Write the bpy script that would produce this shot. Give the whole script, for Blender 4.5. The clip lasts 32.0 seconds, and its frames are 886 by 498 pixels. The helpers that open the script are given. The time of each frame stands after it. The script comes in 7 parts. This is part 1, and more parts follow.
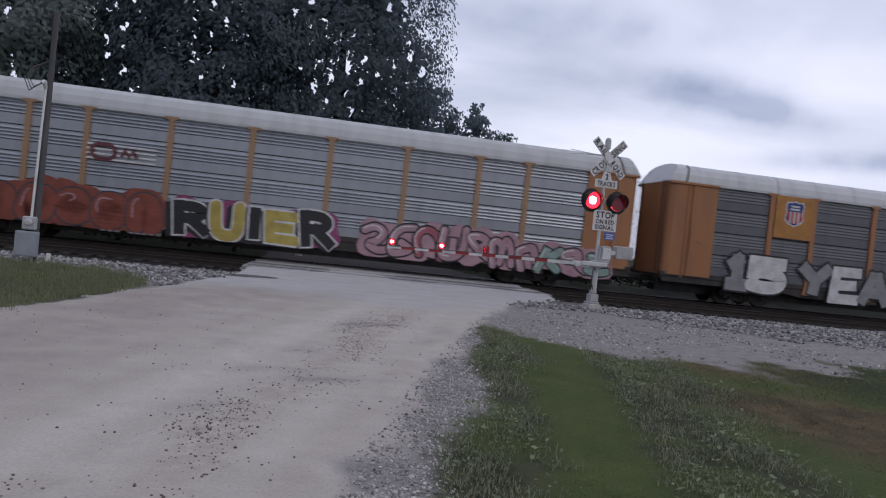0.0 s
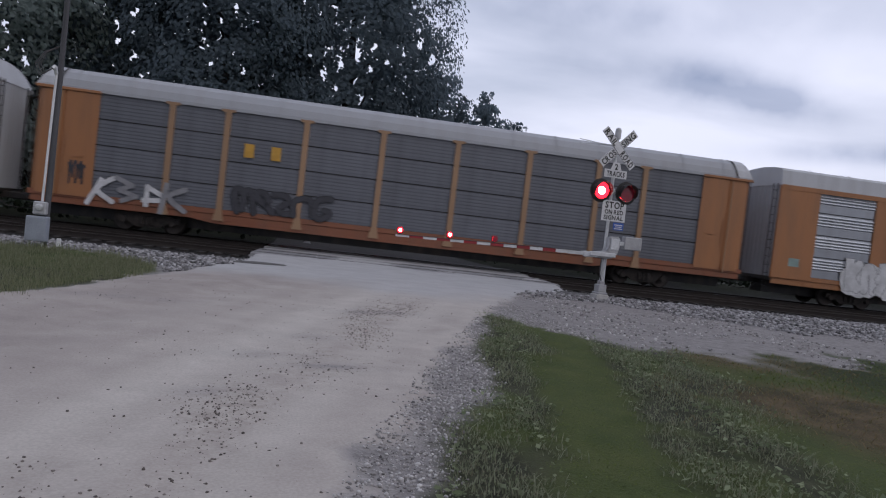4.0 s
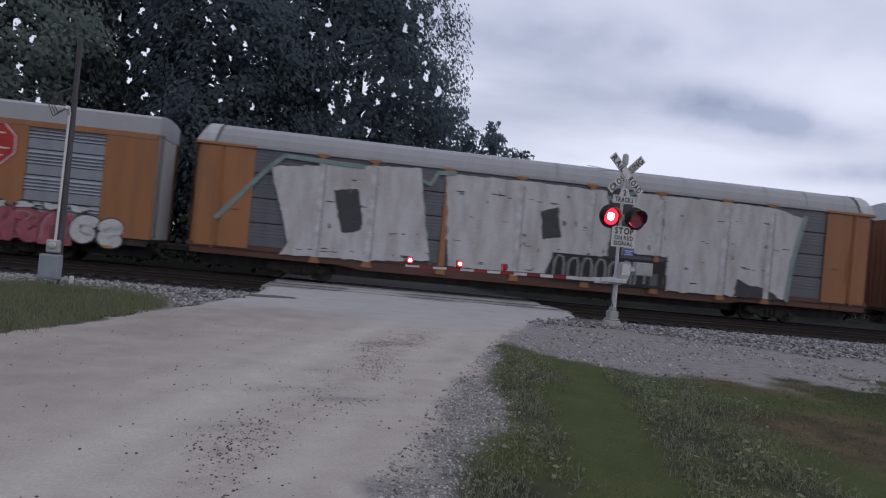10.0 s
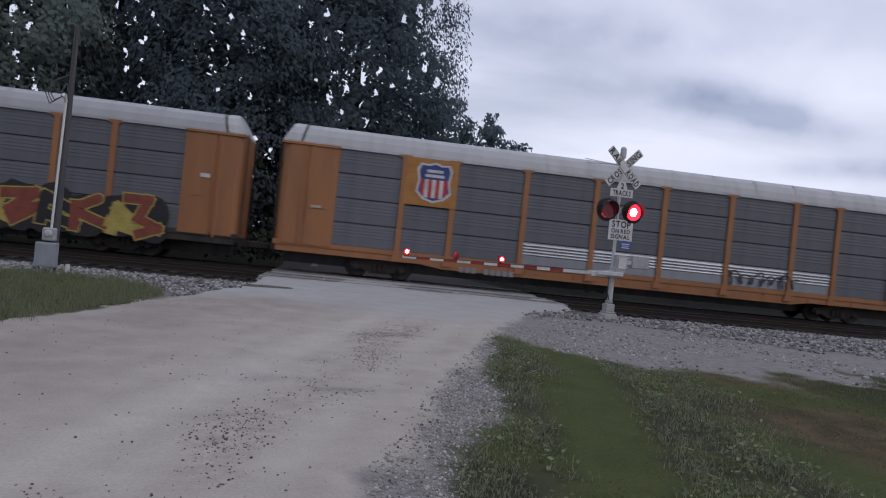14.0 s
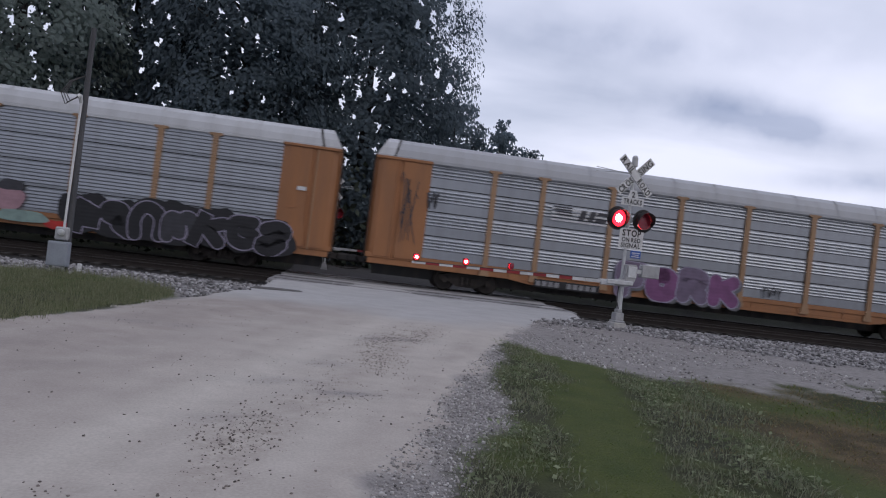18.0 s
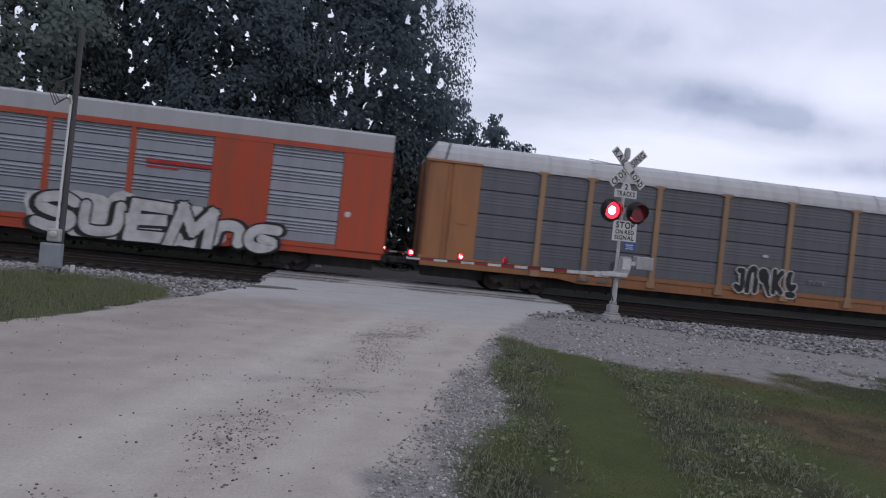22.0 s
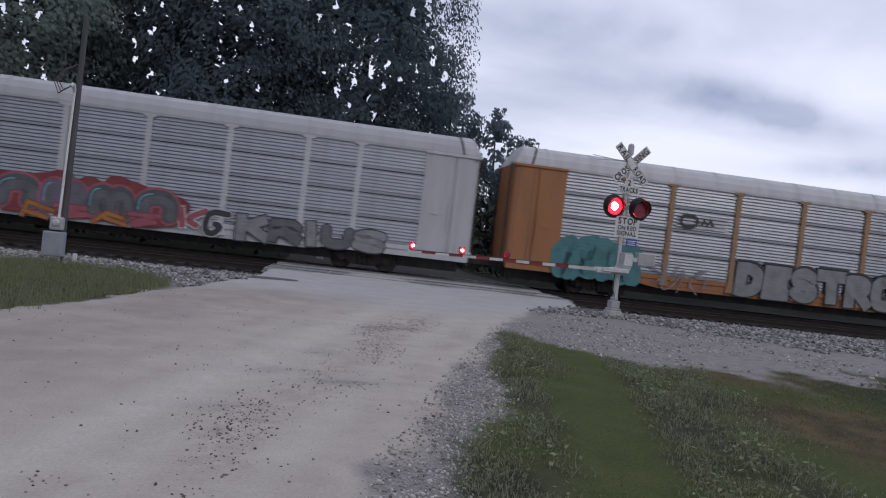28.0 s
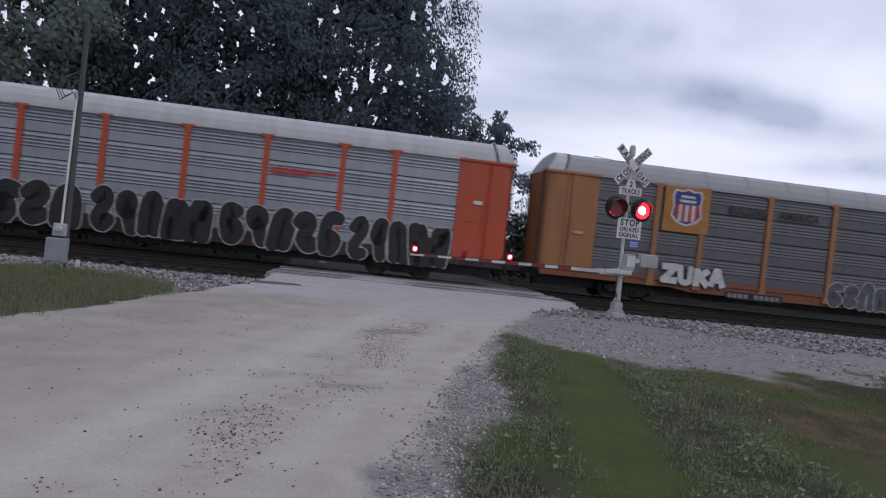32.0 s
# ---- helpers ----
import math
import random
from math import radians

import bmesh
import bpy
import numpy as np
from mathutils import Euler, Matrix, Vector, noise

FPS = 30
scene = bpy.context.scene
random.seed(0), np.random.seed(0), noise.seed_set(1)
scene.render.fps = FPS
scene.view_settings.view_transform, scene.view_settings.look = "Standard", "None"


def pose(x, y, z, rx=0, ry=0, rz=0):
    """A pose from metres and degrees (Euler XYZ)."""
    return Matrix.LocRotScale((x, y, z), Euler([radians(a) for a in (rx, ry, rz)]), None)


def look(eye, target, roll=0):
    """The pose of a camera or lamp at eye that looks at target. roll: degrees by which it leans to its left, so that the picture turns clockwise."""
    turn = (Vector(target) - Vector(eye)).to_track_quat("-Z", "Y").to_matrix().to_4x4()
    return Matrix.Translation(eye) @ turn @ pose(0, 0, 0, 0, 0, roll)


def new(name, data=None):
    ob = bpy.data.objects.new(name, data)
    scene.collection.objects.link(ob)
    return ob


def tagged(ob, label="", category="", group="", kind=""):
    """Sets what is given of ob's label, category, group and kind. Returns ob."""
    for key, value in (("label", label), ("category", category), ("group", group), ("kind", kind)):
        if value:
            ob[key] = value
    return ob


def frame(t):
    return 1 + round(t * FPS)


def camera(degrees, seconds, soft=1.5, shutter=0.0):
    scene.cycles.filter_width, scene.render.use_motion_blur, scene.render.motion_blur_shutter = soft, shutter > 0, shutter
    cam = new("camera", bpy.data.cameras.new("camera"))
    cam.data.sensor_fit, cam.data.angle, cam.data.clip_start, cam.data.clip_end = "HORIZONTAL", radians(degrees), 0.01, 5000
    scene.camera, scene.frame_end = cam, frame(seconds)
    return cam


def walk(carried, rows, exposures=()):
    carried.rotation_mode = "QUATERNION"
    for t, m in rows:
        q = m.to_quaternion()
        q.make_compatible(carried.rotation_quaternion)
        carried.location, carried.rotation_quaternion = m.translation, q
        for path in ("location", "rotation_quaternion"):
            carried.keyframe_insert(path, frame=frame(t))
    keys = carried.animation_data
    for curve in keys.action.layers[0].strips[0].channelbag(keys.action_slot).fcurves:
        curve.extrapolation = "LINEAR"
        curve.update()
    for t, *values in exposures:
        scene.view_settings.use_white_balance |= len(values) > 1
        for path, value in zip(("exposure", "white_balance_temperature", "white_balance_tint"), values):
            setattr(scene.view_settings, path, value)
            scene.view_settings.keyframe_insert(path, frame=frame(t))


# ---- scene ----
# ---- camera ----
# seconds, yaw, pitch, roll of a hand-held camera 1.5 m over the road
PATH = [
    (0, -12.22, -0.73, -5.75), (0.5, -11.96, -0.80, -5.68), (1, -11.34, -0.78, -5.91), (1.5, -10.84, -0.74, -5.98), (2, -10.85, -1.35, -6.05),
    (2.5, -11.39, -1.00, -6.06), (3, -11.71, -1.46, -6.52), (3.5, -11.56, -1.70, -6.42), (5.5, -12.43, -1.13, -5.30), (6, -13.13, 0.02, -5.16),
    (6.5, -12.90, -0.36, -5.25), (7, -12.80, -0.15, -5.12), (7.5, -12.69, -0.03, -5.43), (8, -11.65, 0.20, -5.13), (8.5, -11.94, 0.09, -5.06),
    (9, -12.13, 0.40, -4.96), (9.5, -11.90, 0.27, -4.78), (10, -10.76, 0.60, -5.06), (10.5, -10.35, 0.18, -5.47), (11, -10.80, 0.15, -5.56),
    (11.5, -10.57, 0.14, -5.74), (12, -12.26, 0.15, -5.71), (12.5, -11.37, 0.12, -5.78), (13, -11.30, -0.23, -5.76), (13.5, -11.02, -0.14, -5.56),
    (15.5, -11.02, 0.23, -5.62), (16, -10.44, 0.51, -5.58), (16.5, -9.20, 0.41, -5.37), (17, -8.96, 0.33, -5.58), (17.5, -9.37, 0.20, -6.12),
    (18, -10.23, 0.33, -6.57), (18.5, -10.81, -0.06, -6.71), (19, -11.48, 0.09, -6.53), (19.5, -11.87, 0.46, -6.29), (20, -12.20, 0.45, -6.29),
    (20.5, -11.25, 0.11, -5.92), (21, -10.94, -0.20, -6.14), (21.5, -10.80, 0.28, -6.15), (22, -10.70, -0.01, -5.59), (22.5, -10.76, -0.17, -5.20),
    (23, -10.76, 0.24, -4.94), (23.5, -11.12, -0.16, -5.28), (24, -11.37, -0.35, -5.41), (24.5, -11.34, -0.54, -5.54), (25, -11.01, -0.85, -5.49),
    (25.5, -10.51, -1.00, -5.53), (26, -9.83, -1.00, -5.34), (26.5, -9.92, -0.90, -5.78), (28.5, -10.57, -0.51, -6.39), (29, -10.63, -0.77, -6.12),
    (29.5, -10.76, -0.93, -6.15), (30, -10.79, -0.98, -6.28), (30.5, -10.46, -1.17, -6.22), (31, -10.75, -0.87, -6.28), (31.5, -10.56, -0.90, -6.30),
    (32, -10.36, -0.32, -5.88),
]
EYE = (0.0, 0.0, 1.5)
cam = camera(64.0, 32.0, soft=1.15, shutter=0.22)
walk(cam, [(t, pose(*EYE, 90 + p, r, y)) for t, y, p, r in PATH], [(t, e, 6500.0, 14.0) for t, e in ((0.0, 0.02), (3.5, 0.0), (6.0, -0.13), (12.5, -0.12), (16.0, 0.02), (32.0, 0.02))])

# ---- world and light: a thick overcast, brighter towards the horizon ----
SUN_UP, SUN_ROUND = 40.0, 150.0
world = bpy.data.worlds.new("overcast")
scene.world = world
world.use_nodes = True
wn, wl = world.node_tree.nodes, world.node_tree.links
wn.clear()
w_out = wn.new("ShaderNodeOutputWorld")
w_bg = wn.new("ShaderNodeBackground")
w_sky = wn.new("ShaderNodeTexSky")
w_sky.sky_type, w_sky.sun_disc = "NISHITA", False
w_sky.sun_elevation, w_sky.sun_rotation = radians(SUN_UP), radians(SUN_ROUND)
w_sky.air_density, w_sky.dust_density = 1.5, 3.0
w_co = wn.new("ShaderNodeTexCoord")
w_sep = wn.new("ShaderNodeSeparateXYZ")
wl.new(w_co.outputs["Generated"], w_sep.inputs[0])


def w_math(op, a, b, clamp=False):
    n = wn.new("ShaderNodeMath")
    n.operation, n.use_clamp = op, clamp
    for i, v in enumerate((a, b)):
        if isinstance(v, (int, float)):
            n.inputs[i].default_value = v
        else:
            wl.new(v, n.inputs[i])
    return n.outputs[0]


# cloud deck: the direction is spread on a flat ceiling, so that the clouds crowd together low down
w_up = w_math("ADD", w_math("ABSOLUTE", w_sep.outputs[2], 0.0), 0.16)
w_px = w_math("DIVIDE", w_sep.outputs[0], w_up)
w_py = w_math("DIVIDE", w_sep.outputs[1], w_up)
w_comb = wn.new("ShaderNodeCombineXYZ")
wl.new(w_px, w_comb.inputs[0])
wl.new(w_py, w_comb.inputs[1])
w_map = wn.new("ShaderNodeMapping")
w_map.inputs["Location"].default_value = (0.35, 0.6, 0.0)
w_map.inputs["Scale"].default_value = (0.55, 0.75, 1.0)
wl.new(w_comb.outputs[0], w_map.inputs[0])
w_noise = wn.new("ShaderNodeTexNoise")
w_noise.inputs["Scale"].default_value = 1.15
w_noise.inputs["Detail"].default_value = 5.0
w_noise.inputs["Roughness"].default_value = 0.48
w_noise.inputs["Distortion"].default_value = 0.35
wl.new(w_map.outputs[0], w_noise.inputs["Vector"])
w_ramp = wn.new("ShaderNodeValToRGB")
w_ramp.color_ramp.elements[0].position = 0.33
w_ramp.color_ramp.elements[0].color = (0.44, 0.50, 0.64, 1)
w_ramp.color_ramp.elements[1].position = 0.62
w_ramp.color_ramp.elements[1].color = (0.80, 0.845, 1.0, 1)
wl.new(w_noise.outputs["Fac"], w_ramp.inputs[0])
# the sky's own gradient lights the cloud from above
w_mix = wn.new("ShaderNodeMix")
w_mix.data_type = "RGBA"
w_mix.blend_type = "MIX"
w_mix.inputs["Factor"].default_value = 0.9
w_sc = wn.new("ShaderNodeVectorMath")
w_sc.operation = "SCALE"
w_sc.inputs["Scale"].default_value = 0.09
wl.new(w_sky.outputs[0], w_sc.inputs[0])
wl.new(w_sc.outputs[0], w_mix.inputs[6])
wl.new(w_ramp.outputs[0], w_mix.inputs[7])
# the deck is thickest overhead and to the south, thin and bright over the northern horizon
w_high = w_math("SUBTRACT", 1.0, w_math("MULTIPLY", w_math("MULTIPLY", w_math("SUBTRACT", w_sep.outputs[2], 0.30), 1.6, True), 0.12))
w_south = w_math("SUBTRACT", 1.0, w_math("MULTIPLY", w_math("MULTIPLY", w_math("SUBTRACT", 0.25, w_sep.outputs[1]), 1.0, True), 0.42))
w_dim = wn.new("ShaderNodeVectorMath")
w_dim.operation = "SCALE"
wl.new(w_mix.outputs[2], w_dim.inputs[0])
wl.new(w_math("MULTIPLY", w_high, w_south), w_dim.inputs["Scale"])
# two heavier banks of cloud low in the north-east, with frayed edges
w_fray = wn.new("ShaderNodeTexNoise")
w_fray.inputs["Scale"].default_value, w_fray.inputs["Detail"].default_value = 11.0, 4.0
wl.new(w_co.outputs["Generated"], w_fray.inputs["Vector"])
w_jog = w_math("MULTIPLY", w_math("SUBTRACT", w_fray.outputs["Fac"], 0.5), 2.8)
w_front = w_math("MAXIMUM", w_sep.outputs[1], 0.05)
w_az, w_el = w_math("DIVIDE", w_sep.outputs[0], w_front), w_math("DIVIDE", w_sep.outputs[2], w_front)
w_shade = None
for az, el, wide, tall, tilt, dark in ((0.62, 0.258, 0.21, 0.032, -0.02, 0.42), (0.60, 0.288, 0.08, 0.024, 0.1, 0.25), (0.93, 0.197, 0.20, 0.018, 0.1, 0.42), (0.40, 0.34, 0.22, 0.035, 0.05, 0.22), (0.75, 0.40, 0.5, 0.05, 0.1, 0.12)):
    u = w_math("DIVIDE", w_math("SUBTRACT", w_az, az), wide)
    v = w_math("DIVIDE", w_math("SUBTRACT", w_math("SUBTRACT", w_el, el), w_math("MULTIPLY", w_math("SUBTRACT", w_az, az), tilt)), tall)
    d2 = w_math("ADD", w_math("ADD", w_math("MULTIPLY", u, u), w_math("MULTIPLY", v, v)), w_jog)
    g = w_math("MULTIPLY", w_math("POWER", 2.718, w_math("MULTIPLY", w_math("MAXIMUM", d2, 0.0), -1.0)), dark)
    k = w_math("SUBTRACT", 1.0, g)
    w_shade = k if w_shade is None else w_math("MULTIPLY", w_shade, k)
w_bank = wn.new("ShaderNodeVectorMath")
w_bank.operation = "MULTIPLY"
w_tint = wn.new("ShaderNodeCombineXYZ")
for i, k in enumerate((1.0, 0.90, 0.74)):
    wl.new(w_math("SUBTRACT", 1.0, w_math("MULTIPLY", w_math("SUBTRACT", 1.0, w_shade), k)), w_tint.inputs[i])
wl.new(w_dim.outputs[0], w_bank.inputs[0])
wl.new(w_tint.outputs[0], w_bank.inputs[1])
wl.new(w_bank.outputs[0], w_bg.inputs["Color"])
w_bg.inputs["Strength"].default_value = 1.13
wl.new(w_bg.outputs[0], w_out.inputs["Surface"])

sun = new("sun", bpy.data.lights.new("sun", "SUN"))
sun.data.energy, sun.data.angle, sun.data.color = 0.5, radians(40), (1.0, 0.97, 0.93)
_a, _e = radians(SUN_ROUND), radians(SUN_UP)
sun.matrix_world = look((math.sin(_a) * math.cos(_e) * 50, math.cos(_a) * math.cos(_e) * 50, math.sin(_e) * 50), (0, 0, 0))
scene.view_settings.exposure = 0.0


# ---- materials ----
def material(name, base, other=None, rough=0.6, metal=0.0, scale=3.0, fine=40.0, bump=0.15, stretch=(1, 1, 1), spread=0.12, low=0.35, high=0.7, emit=0.0,
             relief=0.02):
    """Two-scale noise between base and other, a fine grain, a bump, and a small change from object to object."""
    m = bpy.data.materials.new(name)
    m.use_nodes = True
    nt = m.node_tree
    n, l = nt.nodes, nt.links
    bs = n["Principled BSDF"]
    other = other or tuple(v * 0.7 for v in base)
    co = n.new("ShaderNodeTexCoord")
    mp = n.new("ShaderNodeMapping")
    mp.inputs["Scale"].default_value = stretch
    l.new(co.outputs["Object"], mp.inputs[0])
    big = n.new("ShaderNodeTexNoise")
    big.inputs["Scale"].default_value, big.inputs["Detail"].default_value = scale, 6.0
    l.new(mp.outputs[0], big.inputs["Vector"])
    small = n.new("ShaderNodeTexNoise")
    small.inputs["Scale"].default_value, small.inputs["Detail"].default_value = fine, 3.0
    l.new(co.outputs["Object"], small.inputs["Vector"])
    ramp = n.new("ShaderNodeValToRGB")
    ramp.color_ramp.elements[0].position, ramp.color_ramp.elements[1].position = low, high
    ramp.color_ramp.elements[0].color, ramp.color_ramp.elements[1].color = (*base, 1), (*other, 1)
    l.new(big.outputs["Fac"], ramp.inputs[0])
    info = n.new("ShaderNodeObjectInfo")
    vary = n.new("ShaderNodeMapRange")
    vary.inputs["To Min"].default_value, vary.inputs["To Max"].default_value = 1 - spread, 1 + spread
    l.new(info.outputs["Random"], vary.inputs["Value"])
    grain = n.new("ShaderNodeMapRange")
    grain.inputs["From Min"].default_value, grain.inputs["From Max"].default_value = 0.3, 0.7
    grain.inputs["To Min"].default_value, grain.inputs["To Max"].default_value = 0.9, 1.1
    l.new(small.outputs["Fac"], grain.inputs["Value"])
    mul = n.new("ShaderNodeMath")
    mul.operation = "MULTIPLY"
    l.new(vary.outputs[0], mul.inputs[0])
    l.new(grain.outputs[0], mul.inputs[1])
    sc = n.new("ShaderNodeVectorMath")
    sc.operation = "SCALE"
    l.new(ramp.outputs[0], sc.inputs[0])
    l.new(mul.outputs[0], sc.inputs["Scale"])
    l.new(sc.outputs[0], bs.inputs["Base Color"])
    bs.inputs["Roughness"].default_value, bs.inputs["Metallic"].default_value = rough, metal
    if bump:
        bp = n.new("ShaderNodeBump")
        bp.inputs["Strength"].default_value, bp.inputs["Distance"].default_value = bump, relief
        l.new(small.outputs["Fac"], bp.inputs["Height"])
        l.new(bp.outputs[0], bs.inputs["Normal"])
    if emit:
        bs.inputs["Emission Color"].default_value = (*base, 1)
        bs.inputs["Emission Strength"].default_value = emit
    return m


M = {}


def mat(key, *args, **kw):
    if key not in M:
        M[key] = material(key, *args, **kw)
    return M[key]


# ---- mesh helpers ----
def mesh_from(name, verts, faces, mats=(), idx=None, smooth=False):
    me = bpy.data.meshes.new(name)
    me.from_pydata([tuple(v) for v in verts], [], faces)
    for m in mats:
        me.materials.append(m)
    if idx is not None:
        me.polygons.foreach_set("material_index", np.asarray(idx, dtype=np.int32))
    if smooth:
        me.polygons.foreach_set("use_smooth", np.ones(len(me.polygons), dtype=bool))
    me.update()
    return me


def part(name, me, material=None, parent=None, label="", at=None):
    """One mesh object under a thing or a part. me: a bmesh, or a mesh that several parts share; the material then sits on the object."""
    if isinstance(me, bmesh.types.BMesh):
        data = bpy.data.meshes.new(name)
        me.to_mesh(data)
        me.free()
        me = data
    ob = new(name, me)
    if material is not None:
        if not me.materials:
            me.materials.append(material)
        else:
            ob.material_slots[0].link = "OBJECT"
            ob.material_slots[0].material = material
    if parent is not None:
        ob.parent = parent
    if at is not None:
        ob.matrix_basis = at
    if label:
        ob["label"] = label
    return ob


def box(bm, x0, x1, y0, y1, z0, z1, bevel=0.0):
    r = bmesh.ops.create_cube(bm, size=1.0, matrix=Matrix.Translation(((x0 + x1) / 2, (y0 + y1) / 2, (z0 + z1) / 2)) @ Matrix.Diagonal((x1 - x0, y1 - y0, z1 - z0, 1)))
    if bevel:
        es = {e for v in r["verts"] for e in v.link_edges}
        bmesh.ops.bevel(bm, geom=list(es), offset=bevel, segments=1, affect="EDGES")
    return bm


def boxes(*items, bevel=0.0):
    bm = bmesh.new()
    for i in items:
        box(bm, *i, bevel=bevel)
    return bm


def rod(bm, a, b, r, r2=None, n=10):
    a, b = Vector(a), Vector(b)
    d = b - a
    bmesh.ops.create_cone(bm, cap_ends=True, segments=n, radius1=r, radius2=r if r2 is None else r2, depth=d.length,
                          matrix=Matrix.Translation((a + b) / 2) @ d.to_track_quat("Z", "Y").to_matrix().to_4x4())
    return bm


def rods(*items, r=0.02, n=8):
    bm = bmesh.new()
    for a, b in items:
        rod(bm, a, b, r, n=n)
    return bm


def lathe(profile, n=20, axis="Z"):
    """A turned shape from (radius, height) pairs."""
    vs, fs = [], []
    for r, h in profile:
        for i in range(n):
            a = 2 * math.pi * i / n
            c, s = r * math.cos(a), r * math.sin(a)
            vs.append((c, s, h) if axis == "Z" else ((c, h, s) if axis == "Y" else (h, c, s)))
    for k in range(len(profile) - 1):
        for i in range(n):
            j = (i + 1) % n
            fs.append((k * n + i, k * n + j, (k + 1) * n + j, (k + 1) * n + i))
    fs.append(tuple(range(n)))
    fs.append(tuple((len(profile) - 1) * n + i for i in range(n)))
    me = mesh_from("turned", vs, fs)
    bm = bmesh.new()
    bm.from_mesh(me)
    bpy.data.meshes.remove(me)
    bmesh.ops.recalc_face_normals(bm, faces=bm.faces)
    return bm


def thing(name, at, label, category, group=""):
    ob = new(name)
    ob.empty_display_size = 0.3
    ob.matrix_basis = at
    return tagged(ob, label, category, group)


# ---- the railway's line: it runs three degrees off the x axis and falls a little along it ----
LINE = pose(0, 0, 1.5, 0.05, 0.378, -3.1) @ pose(0, 0, -1.5)


def along(x, y):
    """Distance from the eye square to the tracks."""
    return y * 0.9985 + x * 0.0541


# ---- ground ----
def smooth(a, b, v):
    t = np.clip((v - a) / (b - a), 0, 1)
    return t * t * (3 - 2 * t)


ROAD_L = np.array([(-40, -120), (-5.7, 0), (-3.75, 10.1), (-3.2, 12.1), (-2.7, 14.7), (-1.6, 19), (-1.25, 22), (-1.2, 31.5), (-1.0, 40), (6, 90), (60, 500)])
ROAD_R = np.array([(-33, -120), (-0.6, 0), (0.54, 4.1), (1.46, 7.0), (2.7, 10.3), (4.1, 14.1), (6.3, 18.5), (8.2, 20.5), (9.3, 24), (9.4, 31.5), (8.4, 36), (12.5, 90), (67, 500)])
GRASS_R = np.array([(-32, -120), (0.0, 0), (1.09, 4.1), (1.4, 5.2), (1.97, 7.1), (2.68, 9.3), (3.1, 11.0), (3.5, 12.9), (3.95, 13.0)])
GRASS_TOP = np.array([(3.1, 12.2), (3.7, 12.6), (4.3, 11.1), (5.0, 10.3), (6.6, 9.7), (8.0, 9.8), (10.2, 10.6), (16, 12.0), (40, 13.5), (400, 20)])
BARE_TOP = np.array([(3, 17.0), (6.5, 17.8), (8.3, 17.6), (9.4, 16.1), (11.1, 14.6), (13.3, 14.2), (40, 15.5), (400, 22)])


def fbm(x, y, s=1.0, o=3):
    """A cheap smooth noise on arrays."""
    v = np.zeros_like(x)
    rs = np.random.RandomState(5)
    for k in range(o * 4):
        f = s * 2 ** (k // 4) * (0.7 + 0.6 * rs.rand())
        a = rs.rand() * 6.283
        v += np.sin(f * (x * np.cos(a) + y * np.sin(a)) + rs.rand() * 6.283) / 2 ** (k // 4)
    return v / 4


def zones(x, y):
    """How far a place is road, grass, dry grass or ballast, 0 to 1 each."""
    n = 0.25 * fbm(x, y, 3.0) + 0.1 * fbm(y, x, 11.0)
    left = np.interp(y, ROAD_L[:, 1], ROAD_L[:, 0])
    right = np.interp(y, ROAD_R[:, 1], ROAD_R[:, 0])
    gr = np.interp(y, GRASS_R[:, 1], GRASS_R[:, 0])
    gt = np.interp(x, GRASS_TOP[:, 0], GRASS_TOP[:, 1])
    bt = np.interp(x, BARE_TOP[:, 0], BARE_TOP[:, 1])
    road = smooth(-0.2, 0.2, x - left + n) * smooth(-0.25, 0.25, right - x + n)
    grass_r = smooth(-0.15, 0.2, x - gr + n * 0.8) * smooth(-0.5, 0.5, gt - y + n * 3.0)
    lt = np.interp(x, [-60, -8, -4.2, -3.0, -2.6], [19.2, 18.9, 18.6, 16.8, 15.3])
    grass_l = smooth(-0.2, 0.3, left - x + n) * smooth(-0.3, 0.3, lt - y + n * 1.5)
    far = smooth(33.5, 35, along(x, y) + n * 3) * (1 - road)
    grass = np.maximum(np.maximum(grass_r, grass_l), far * (0.2 + 0.8 * smooth(60, 75, y)))
    ballast = np.where(x > 3, smooth(-0.4, 0.5, y - bt + n * 2), smooth(-0.2, 0.4, y - lt + n)) * (1 - road) * (1 - far)
    return road, grass, ballast


def height(x, y):
    road, grass, ballast = zones(x, y)
    z = 0.012 * fbm(x, y, 1.3)
    off = 1 - road
    yt = along(x, y)
    track = smooth(19.5, 22.5, yt) * (1 - smooth(32.5, 35.0, yt))
    z = z - 0.22 * track * off - 0.03 * off - track * 0.0066 * np.clip(x - 5.5, -60, 60)
    z += 0.03 * smooth(0.2, 1.0, grass) * fbm(x, y, 2.2)
    z = z - 0.015 * road * smooth(19, 22, y)
    # the old wheel ruts of the lane
    c = (np.interp(y, ROAD_L[:, 1], ROAD_L[:, 0]) + np.interp(y, ROAD_R[:, 1], ROAD_R[:, 0])) / 2
    for d in (-1.4, 0.9):
        z -= 0.02 * road * np.exp(-((x - c - d) / 0.35) ** 2) * (1 - smooth(17, 20, y))
    return z + 0.006 * fbm(x, y, 9.0) * off
